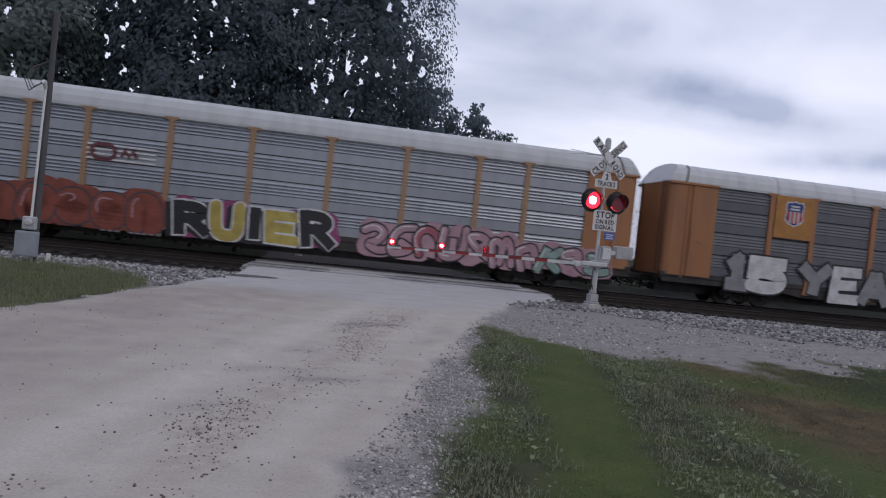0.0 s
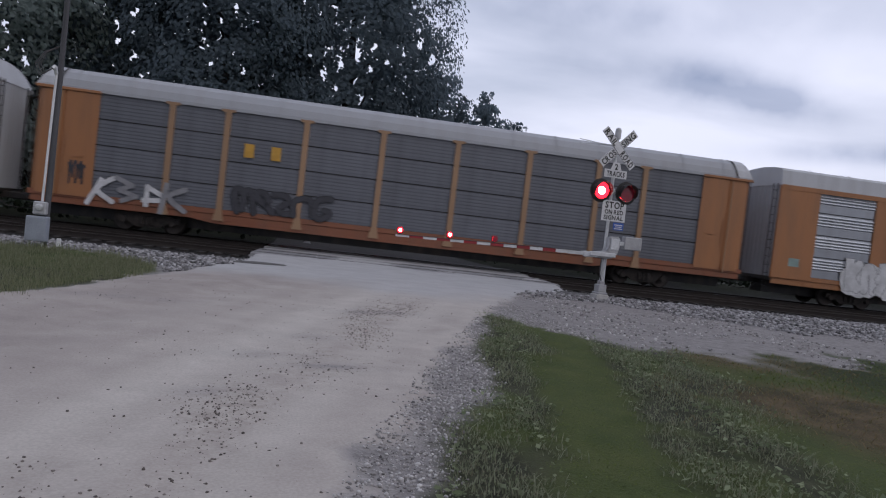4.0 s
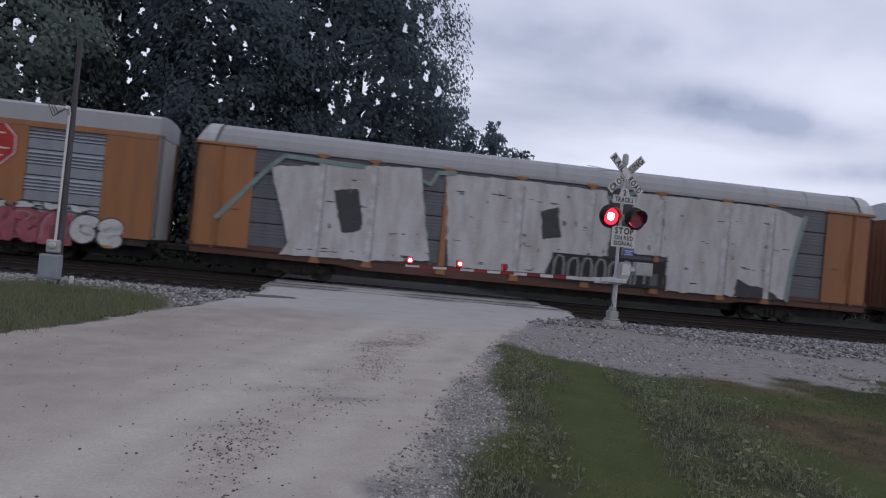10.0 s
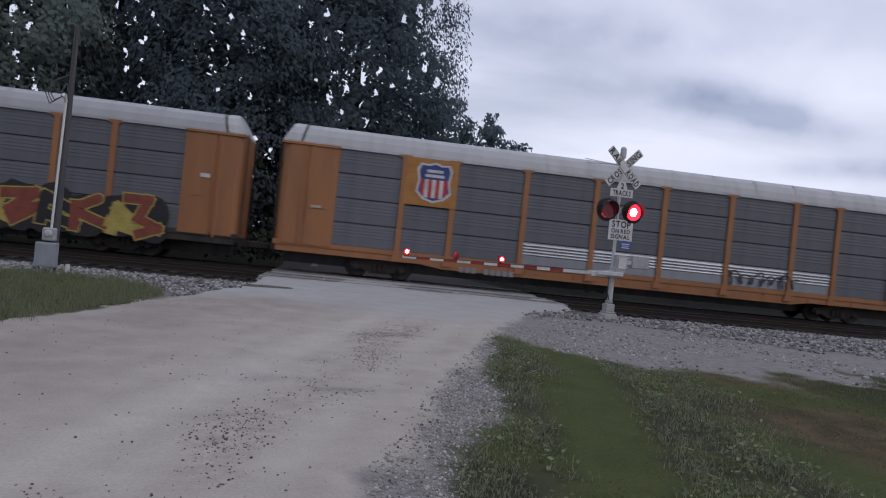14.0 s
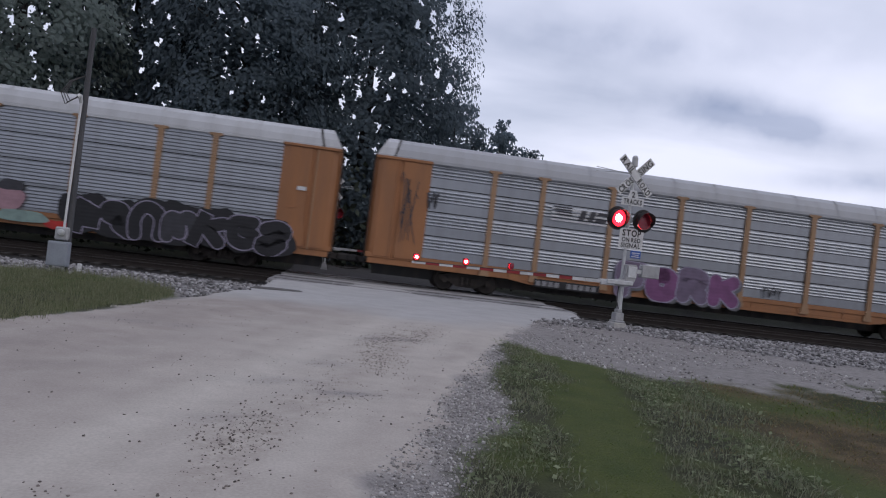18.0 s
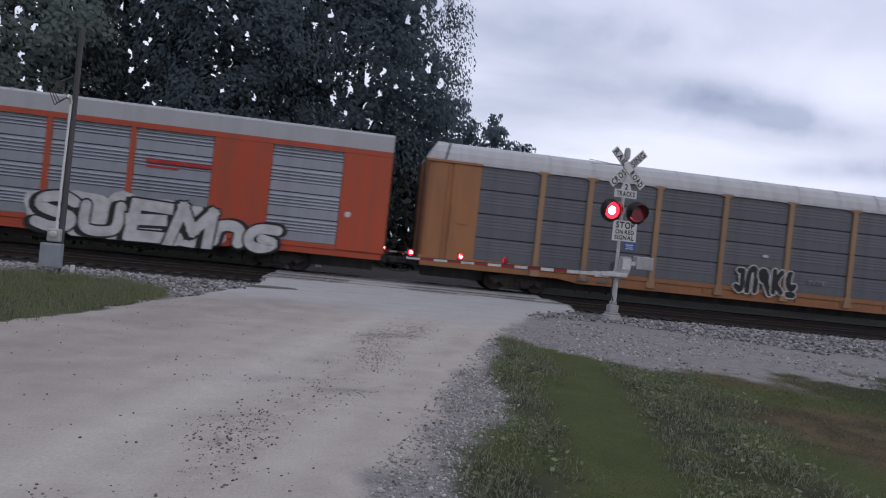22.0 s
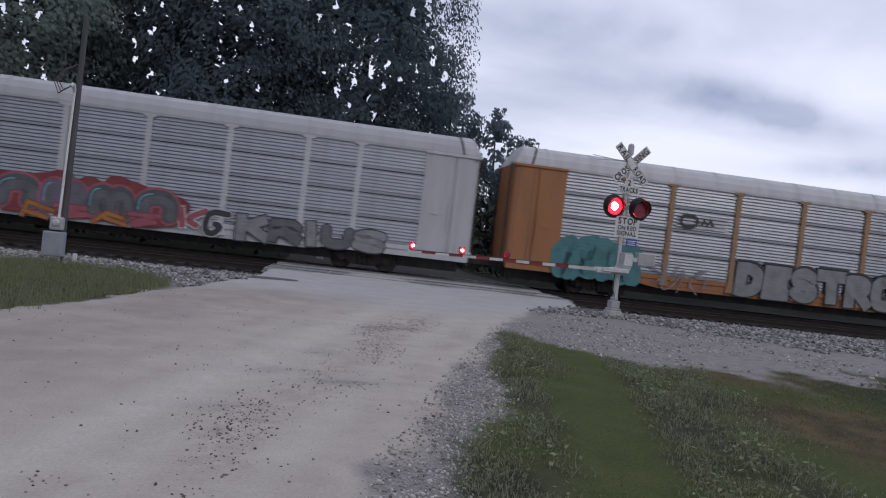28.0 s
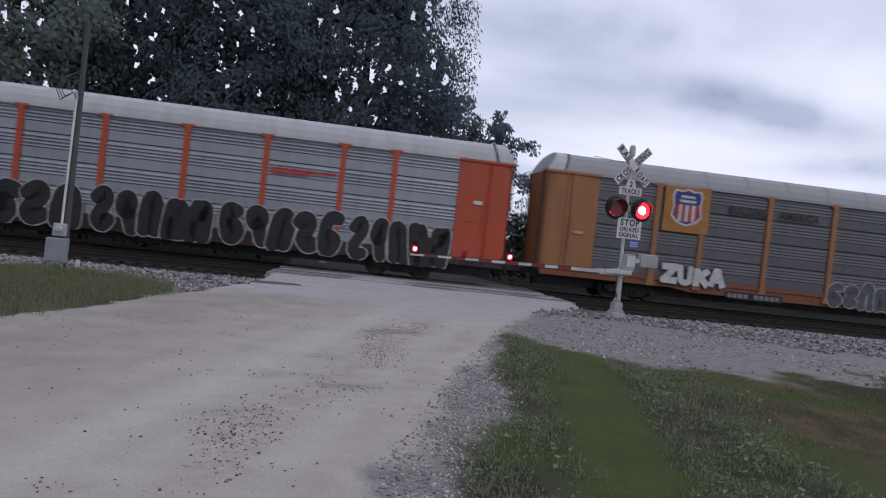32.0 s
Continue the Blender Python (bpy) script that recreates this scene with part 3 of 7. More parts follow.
def scuff_zone(x, y):
    """Loose dark stones and scars along the lane's worn middle."""
    c = np.interp(y, [0, 4.1, 4.9, 5.5, 6.5, 7.1, 11.2, 12.5, 14], [-1.6, -0.8, -0.5, -0.3, 0.0, 0.4, 1.34, 1.9, 2.3])
    return np.exp(-((x - c) / 0.40) ** 2) * smooth(-0.7, 0.5, fbm(x, y, 5.0)) * (1 - smooth(12.5, 14.5, y))


def scar_zone(x, y):
    """A few dark scrapes and ground-in patches on the lane."""
    s = np.zeros_like(x)
    for cx, cy, a, b, k in ((0.52, 7.1, 0.42, 0.13, 0.75), (1.4, 11.6, 0.7, 0.28, 0.45), (-0.15, 7.5, 0.5, 0.2, 0.35), (-0.5, 5.9, 0.35, 0.15, 0.4), (-2.2, 11.0, 0.9, 0.2, 0.3), (0.3, 8.8, 0.4, 0.2, 0.35)):
        u, v = (x - cx) * 0.97 + (y - cy) * 0.1, (y - cy) * 0.97 - (x - cx) * 0.1
        s = np.maximum(s, k * np.exp(-(u / a) ** 2 - (v / b) ** 2) * (0.75 + 0.5 * fbm(x, y, 9.0)))
    return np.clip(s, 0, 1)


def wear_zone(x, y):
    """Paler streaks where wheels have polished the lane, running along it."""
    a, b = np.interp(y, ROAD_L[:, 1], ROAD_L[:, 0]), np.interp(y, ROAD_R[:, 1], ROAD_R[:, 0])
    u = (x - a) / np.maximum(b - a, 0.5)
    s = 0.5 + 0.28 * np.sin(u * 23 + 0.6 * fbm(x, y, 0.5)) + 0.22 * np.sin(u * 51 + 2) + 0.35 * fbm(u * 9, y * 0.25, 1.0)
    return np.clip(s, 0, 1) * (1 - 0.6 * smooth(14, 17, y))


def weed_band(x, y):
    """The two rough, taller bands on either side of the mown strip."""
    gr = np.interp(y, GRASS_R[:, 1], GRASS_R[:, 0])
    mown_r = np.interp(y, [0, 4.1, 5.55, 7.1, 8.4, 10.9], [1.9, 2.6, 3.05, 3.6, 4.0, 4.8])
    left = 1 - smooth(0.5, 0.9, x - gr + 0.25 * fbm(x, y, 3.0))
    right = smooth(-0.1, 0.2, x - mown_r + 0.15 * fbm(x, y, 4.0)) * (1 - smooth(1.0, 1.7, x - mown_r + 0.3 * fbm(x, y, 2.0)))
    return np.maximum(left, right), left, right


def dirt_zone(x, y):
    """The lane's far half: finer, browner packed dirt with fewer stones."""
    a, b = np.interp(y, ROAD_L[:, 1], ROAD_L[:, 0]), np.interp(y, ROAD_R[:, 1], ROAD_R[:, 0])
    u = (x - a) / np.maximum(b - a, 0.5) + 0.06 * fbm(x, y, 0.8)
    return (1 - smooth(0.30, 0.62, u)) * (1 - smooth(15, 18, y)) * (0.7 + 0.3 * smooth(-0.4, 0.4, fbm(u * 12, y * 0.3, 1.0)))


def build_ground():
    xs, ys = grow(-7.5, 15.0, 0.125, 2500), grow(1.0, 23.0, 0.125, 2500)
    X, Y = np.meshgrid(xs, ys)
    x, y = X.ravel(), Y.ravel()
    z = height(x, y)
    road, grass, ballast = zones(x, y)
    nx, ny = len(xs), len(ys)
    i = np.arange(nx * ny).reshape(ny, nx)
    quads = np.stack([i[:-1, :-1], i[:-1, 1:], i[1:, 1:], i[1:, :-1]], -1).reshape(-1, 4)
    on_road = road[quads].mean(1) > 0.5
    cols = {"grass": grass, "ballast": ballast, "dry": dry_zone(x, y) * grass, "oil_and_shade": smooth(20.3, 22.2, along(x, y) + 0.5 * fbm(x, y, 2.0)) * (1 - smooth(60.0, 75.0, along(x, y))), "damp": damp_zone(x, y), "scuff": scuff_zone(x, y), "weed_floor": weed_band(x, y)[0] * grass * smooth(-0.5, 0.3, fbm(x, y, 3.5)) * (y < 14), "dirt": dirt_zone(x, y), "wear": wear_zone(x, y), "scar": scar_zone(x, y), "lush": smooth(6.6, 8.2, x + 0.4 * fbm(x, y, 1.5)) * smooth(7.0, 8.2, y) * grass, "lane": smooth(0.2, 0.8, road), "bare": 1 - smooth(0.2, 0.8, road), "train_shade": smooth(27.3, 28.3, along(x, y) + 0.3 * fbm(x, y, 2.0))}
    m_ground = ground_material("ground_earth", [
        ("", (0.19, 0.178, 0.172), (0.29, 0.272, 0.265), 5.0),
        ("lane", (0.36, 0.335, 0.31), (0.44, 0.41, 0.38), 2.0),
        ("ballast", (0.12, 0.116, 0.115), (0.26, 0.25, 0.25), 14.0),
        # oiled track bed; shade of the train and the wood is coloured in too
        ("oil_and_shade", (0.013, 0.012, 0.012), (0.032, 0.030, 0.029), 8.0),
        ("grass", (0.046, 0.064, 0.017), (0.074, 0.088, 0.026), 1.6),
        ("dry", (0.040, 0.034, 0.017), (0.135, 0.098, 0.055), 1.8),
        # darker earth under the weed bands
        ("weed_floor", (0.022, 0.024, 0.014), (0.060, 0.062, 0.036), 5.0),
        ("lush", (0.020, 0.030, 0.011), (0.036, 0.047, 0.017), 1.2)], sheen=0.25)
    m_road = ground_material("road_gravel", [
        ("", (0.325, 0.288, 0.262), (0.455, 0.412, 0.372), 1.3),
        ("wear", (0.425, 0.39, 0.352), (0.495, 0.457, 0.415), 2.0),
        ("damp", (0.36, 0.352, 0.348), (0.43, 0.422, 0.418), 1.2),
        ("dirt", (0.285, 0.250, 0.228), (0.385, 0.342, 0.312), 1.1),
        ("scuff", (0.30, 0.265, 0.235), (0.47, 0.43, 0.385), 7.0),
        ("scar", (0.14, 0.135, 0.14), (0.26, 0.25, 0.25), 9.0),
        ("bare", (0.19, 0.178, 0.172), (0.29, 0.272, 0.265), 5.0),
        # shade under the train and past it, put into the road's colour
        ("train_shade", (0.03, 0.028, 0.028), (0.07, 0.065, 0.063), 5.0)], 0.09)
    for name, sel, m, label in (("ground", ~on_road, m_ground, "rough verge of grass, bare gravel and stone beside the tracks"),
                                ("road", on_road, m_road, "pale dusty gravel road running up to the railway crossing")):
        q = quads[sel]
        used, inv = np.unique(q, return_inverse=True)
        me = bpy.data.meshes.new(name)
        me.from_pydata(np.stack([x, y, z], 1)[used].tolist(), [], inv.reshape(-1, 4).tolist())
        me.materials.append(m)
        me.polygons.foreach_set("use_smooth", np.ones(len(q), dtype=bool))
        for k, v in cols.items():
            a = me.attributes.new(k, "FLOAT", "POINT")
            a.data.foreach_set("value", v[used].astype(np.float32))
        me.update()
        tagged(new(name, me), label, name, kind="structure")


build_ground()

# ---- tracks ----
TRAIN_Y, NEAR_Y = 29.52, 25.25
rust = mat("rail_rust", (0.021, 0.016, 0.014), (0.036, 0.028, 0.024), rough=0.8, metal=0.1, scale=2)
tread = mat("rail_tread", (0.12, 0.11, 0.11), rough=0.45, metal=0.8, scale=1)
tie_wood = mat("tie_wood", (0.022, 0.019, 0.017), (0.045, 0.04, 0.036), rough=0.9, scale=4, stretch=(1, 6, 1))
panel_grey = mat("crossing_rubber", (0.17, 0.17, 0.175), (0.30, 0.29, 0.29), rough=0.85, scale=1.5, low=0.3, high=0.75)


def rail(y):
    """One rail of T section with a bright running strip, along x."""
    prof = [(-0.075, 0), (0.075, 0), (0.075, 0.015), (0.012, 0.035), (0.012, 0.135), (0.037, 0.145), (0.037, 0.172), (-0.037, 0.172), (-0.037, 0.145), (-0.012, 0.135), (-0.012, 0.035), (-0.075, 0.015)]
    vs = [(x, a, b - 0.172) for x in (-700, 500) for a, b in prof]
    n = len(prof)
    fs = [(i, (i + 1) % n, n + (i + 1) % n, n + i) for i in range(n)]
    me = mesh_from("rail", vs, fs, (rust, tread), [1 if i == 6 else 0 for i in range(n)])
    return part("rail", me, at=pose(0, y, 0.0))


def build_track(name, yc, label):
    tr = thing(name, LINE @ pose(0, yc, 0), label, "railway track")
    tr["kind"] = "structure"
    for s in (-0.755, 0.755):
        r = rail(s)
        r.parent = tr
    tie = mesh_from("tie", *cube_data(-0.11, 0.11, -1.3, 1.3, -0.33, -0.172))
    tie.materials.append(tie_wood)
    xs = [x for x in np.arange(-45, 75, 0.55) if not -3.0 < x < 8.0]
    for x in xs:
        part("tie", tie, None, tr, at=pose(x + random.uniform(-0.03, 0.03), random.uniform(-0.04, 0.04), random.uniform(-0.012, 0.0), rz=random.uniform(-1, 1)))
    # crossing planks between and beside the rails
    x0, n = -2.7, 5
    w = 10.6 / n
    for i in range(n):
        for y0, y1 in ((-0.665, 0.665), (-1.45, -0.80), (0.80, 1.45)):
            pl = bmesh.new()
            box(pl, x0 + i * w + 0.01, x0 + (i + 1) * w - 0.01, y0, y1, -0.2, -0.008, bevel=0.012)
            part("crossing_panel", pl, panel_grey, tr)
    return tr


def cube_data(x0, x1, y0, y1, z0, z1):
    vs = [(x, y, z) for x in (x0, x1) for y in (y0, y1) for z in (z0, z1)]
    return vs, [(0, 1, 3, 2), (4, 6, 7, 5), (0, 4, 5, 1), (2, 3, 7, 6), (0, 2, 6, 4), (1, 5, 7, 3)]


build_track("track_near", NEAR_Y, "empty rusty railway track with dark timber ties")
build_track("track_far", TRAIN_Y, "railway track under the passing freight train")

# ---- train ----
CAR_L = 29.853
SPEED = (13.200, 16.050, -0.012366, 0.00000905)


def train_at(t):
    a, b, c, d = SPEED
    return a + b * t + c * t * t + d * t ** 3


POSTS = (-9.45, -7.42, -4.47, -1.49, 1.49, 4.47, 7.42, 9.45)
ROWS = (1.22, 2.14, 3.10, 4.06, 5.03)
HALF, END, DOOR = 1.50, 14.25, 12.12


def ribbed(w, h, deep=0.05, full=False):
    """A pressed steel side sheet with level ribs, facing -y: a group of ribs over a flat band, or ribs all over."""
    lo, hi, ribs = (0.10, 0.95, 6) if full else (0.40, 0.95, 4)
    prof = [(0.0, 0.0), (h * lo, 0.0)]
    step = h * (hi - lo) / ribs
    for k in range(ribs):
        z = h * lo + k * step
        prof += [(z + step * 0.24, -deep), (z + step * 0.30, -deep), (z + step * 0.92, 0.0), (z + step * 0.99, 0.0)]
    prof += [(h - 0.03, 0.0), (h - 0.012, 0.05), (h, 0.05)] if deep < 0.03 else [(h - 0.012, 0.0), (h, 0.02)]
    n = len(prof)
    vs = [(x, y, z) for x in (0, w) for z, y in prof]
    fs = [(i, n + i, n + i + 1, i + 1) for i in range(n - 1)]
    return mesh_from("side_sheet", vs, fs)


SHEETS = {}


def sheet(w, h, deep=0.05, full=False):
    k = (round(w, 2), round(h, 2), deep, full)
    if k not in SHEETS:
        SHEETS[k] = ribbed(w, h, deep, full)
        SHEETS[k].materials.append(mat("bare", (0.5, 0.5, 0.5)))
    return SHEETS[k]


def post_mesh():
    """Outside post: a channel with a spread foot and a small cap."""
    out = [(-0.20, 0.78), (-0.105, 1.25), (-0.105, 4.90), (-0.26, 4.94), (-0.26, 5.02), (0.26, 5.02), (0.26, 4.94), (0.105, 4.90), (0.105, 1.25), (0.20, 0.78)]
    n = len(out)
    vs = [(x, -0.075, z) for x, z in out] + [(x, 0.02, z) for x, z in out]
    fs = [tuple(range(n))] + [(i, n + i, n + (i + 1) % n, (i + 1) % n) for i in range(n)]
    me = mesh_from("post", vs, fs)
    me.materials.append(mat("bare", (0.5, 0.5, 0.5)))
    return me


def roof_mesh(x0, x1, slant, square):
    """Arched roof with a tall rounded fascia; its ends slope inwards on the older cars."""
    if square:
        prof = [(-1.52, 5.03), (-1.52, 5.10), (-1.48, 5.66), (-1.38, 5.76), (-0.8, 5.84), (0, 5.88), (0.8, 5.84), (1.38, 5.76), (1.48, 5.66), (1.52, 5.10), (1.52, 5.03)]
    else:
        prof = [(-1.53, 5.03), (-1.53, 5.10), (-1.47, 5.36), (-1.32, 5.62), (-1.08, 5.77), (-0.6, 5.86), (0, 5.89), (0.6, 5.86), (1.08, 5.77), (1.32, 5.62), (1.47, 5.36), (1.53, 5.10), (1.53, 5.03)]
    n = len(prof)
    vs, fs = [], []
    stations = [x0] + [x0 + (x1 - x0) * k / 24 for k in range(1, 24)] + [x1]
    for x in stations:
        e = min(x - x0, x1 - x)
        for y, z in prof:
            xx = x
            if slant and e < 1e-6:
                xx = x + (1 if x == x0 else -1) * slant * (z - 5.03)
            vs.append((xx, y, z))
    for k in range(len(stations) - 1):
        fs += [(k * n + i, k * n + i + 1, (k + 1) * n + i + 1, (k + 1) * n + i) for i in range(n - 1)]
    fs += [tuple(range(n)), tuple((len(stations) - 1) * n + i for i in range(n - 1, -1, -1))]
    me = mesh_from("roof", vs, fs)
    me.materials.append(mat("bare", (0.5, 0.5, 0.5)))
    return me


def cap_mesh(s):
    """The pale end cap of a rounded roof, a few millimetres proud."""
    prof = [(-1.54, 5.05), (-1.54, 5.11), (-1.48, 5.37), (-1.33, 5.63), (-1.085, 5.78), (-0.6, 5.872), (0, 5.902), (0.6, 5.872), (1.085, 5.78), (1.33, 5.63), (1.48, 5.37), (1.54, 5.11), (1.54, 5.05)]
    n = len(prof)
    vs = [(s * x, y, z) for x in (13.45,) for y, z in prof] + [(s * (END + 0.012 - 0.55 * (z - 5.03)), y, z) for y, z in prof] + [(s * (END + 0.012 - 0.55 * (z - 5.03)), y * 0.9, 5.03 + (z - 5.03) * 0.9) for y, z in prof]
    fs = [(r * n + i, r * n + i + 1, (r + 1) * n + i + 1, (r + 1) * n + i) for r in range(2) for i in range(n - 1)]
    me = mesh_from("roof_cap", vs, fs)
    me.materials.append(mat("bare", (0.5, 0.5, 0.5)))
    return me


def hoop_mesh(s):
    """Black rubber seal where the cap meets the roof."""
    prof = [(-1.55, 5.05), (-1.55, 5.12), (-1.49, 5.38), (-1.34, 5.645), (-1.09, 5.795), (-0.6, 5.89), (0, 5.92), (0.6, 5.89), (1.09, 5.795), (1.34, 5.645), (1.49, 5.38), (1.55, 5.12), (1.55, 5.05)]
    n = len(prof)
    vs = [(s * (x - 0.25 * (z - 5.03)), y, z) for x in (13.50, 13.58) for y, z in prof]
    me = mesh_from("roof_seal", vs, [(i, i + 1, n + i + 1, n + i) for i in range(n - 1)])
    me.materials.append(mat("bare", (0.5, 0.5, 0.5)))
    return me


def seam_mesh(square):
    """A raised standing seam across the roof."""
    prof = [(-1.50, 5.12), (-1.46, 5.70), (-1.36, 5.80), (0, 5.92), (1.36, 5.80), (1.46, 5.70), (1.50, 5.12)] if square else \
        [(-1.55, 5.10), (-1.49, 5.37), (-1.33, 5.645), (-1.08, 5.795), (0, 5.915), (1.08, 5.795), (1.33, 5.645), (1.49, 5.37), (1.55, 5.10)]
    vs = [(x, y, z) for x in (-0.03, 0.03) for y, z in prof]
    n = len(prof)
    fs = [(i, i + 1, n + i + 1, n + i) for i in range(n - 1)]
    me = mesh_from("roof_seam", vs, fs)
    me.materials.append(mat("bare", (0.5, 0.5, 0.5)))
    return me


def wheelset_mesh():
    bm = bmesh.new()
    rod(bm, (0, -0.8, 0), (0, 0.8, 0), 0.085, n=10)
    for s in (-1, 1):
        w = lathe([(0.05, -0.06), (0.40, -0.06), (0.42, 0.0), (0.455, 0.055), (0.455, 0.07), (0.36, 0.075), (0.30, 0.03), (0.10, 0.05), (0.05, 0.05)], 24, "Y")
        me = bpy.data.meshes.new("w")
        w.to_mesh(me)
        w.free()
        if s > 0:
            me.transform(Matrix.Diagonal((1, -1, 1, 1)))
        me.transform(Matrix.Translation((0, s * 0.76, 0)))
        bm.from_mesh(me)
        bpy.data.meshes.remove(me)
    bmesh.ops.recalc_face_normals(bm, faces=bm.faces)
    me = bpy.data.meshes.new("wheelset")
    bm.to_mesh(me)
    bm.free()
    me.materials.append(mat("wheel_steel", (0.03, 0.026, 0.024), (0.06, 0.05, 0.045), rough=0.65, metal=0.4))
    return me


def side_frame_mesh():
    """Cast side frame of a freight truck, with its spring group."""
    bm = bmesh.new()
    out = [(-1.15, 0.42), (-1.15, 0.62), (-0.85, 0.68), (-0.45, 0.84), (0.45, 0.84), (0.85, 0.68), (1.15, 0.62), (1.15, 0.42), (0.75, 0.42), (0.42, 0.22), (-0.42, 0.22), (-0.75, 0.42)]
    f = [bm.verts.new((x, -0.09, z)) for x, z in out]
    b = [bm.verts.new((x, 0.09, z)) for x, z in out]
    n = len(out)
    bm.faces.new(f)
    bm.faces.new(b[::-1])
    for i in range(n):
        bm.faces.new((f[i], b[i], b[(i + 1) % n], f[(i + 1) % n]))
    for x in (-0.2, 0.0, 0.2):
        rod(bm, (x, -0.13, 0.32), (x, -0.13, 0.6), 0.075, n=10)
    for x in (-0.9, 0.9):
        rod(bm, (x, -0.16, 0.455), (x, 0, 0.455), 0.13, n=12)
    bmesh.ops.recalc_face_normals(bm, faces=bm.faces)
    me = bpy.data.meshes.new("side_frame")
    bm.to_mesh(me)
    bm.free()
    me.materials.append(mat("truck_iron", (0.02, 0.018, 0.017), (0.045, 0.035, 0.03), rough=0.85, scale=5))
    return me


SHARED = {}


def shared(key, make):
    if key not in SHARED:
        SHARED[key] = make()
    return SHARED[key]


def steel(key, c, rough=0.5, metal=0.0, stain=(0.13, 0.085, 0.06), spread=0.06, bump=0.08):
    """Painted or galvanised car steel with rain streaks and grime."""
    mixed = tuple(a * 0.58 + b * 0.42 for a, b in zip(c, stain))
    return mat(key, c, mixed, rough=rough, metal=metal, scale=1.1, fine=55, stretch=(2.2, 1.0, 0.35), spread=spread, bump=bump, low=0.42, high=0.78, relief=0.01)


ORANGE = (0.35, 0.150, 0.060)
PAINT = {
    "orange": ORANGE, "rusty": (0.24, 0.085, 0.042), "dark_rust": (0.105, 0.045, 0.032), "tan": (0.34, 0.205, 0.115), "red": (0.47, 0.072, 0.028), "white": (0.50, 0.51, 0.535), "pale": (0.40, 0.41, 0.44),
    "silver": (0.36, 0.378, 0.413), "bright": (0.362, 0.38, 0.415), "grey": (0.115, 0.12, 0.135), "slate": (0.124, 0.130, 0.150), "umber": (0.075, 0.068, 0.070),
    "roofgrey": (0.35, 0.36, 0.385), "iron": (0.02, 0.019, 0.019), "black": (0.02, 0.02, 0.022)}


def paint(k):
    return steel("paint_" + k, PAINT[k], metal=0.75 if k in ("silver", "bright") else 0.0, rough=0.30 if k in ("silver", "bright") else 0.5,
                 stain=(0.062, 0.064, 0.074) if k in ("slate", "grey", "umber") else ((0.24, 0.24, 0.25) if k in ("silver", "bright") else (0.30, 0.29, 0.29) if k in ("white", "pale", "roofgrey") else (0.13, 0.085, 0.06)))


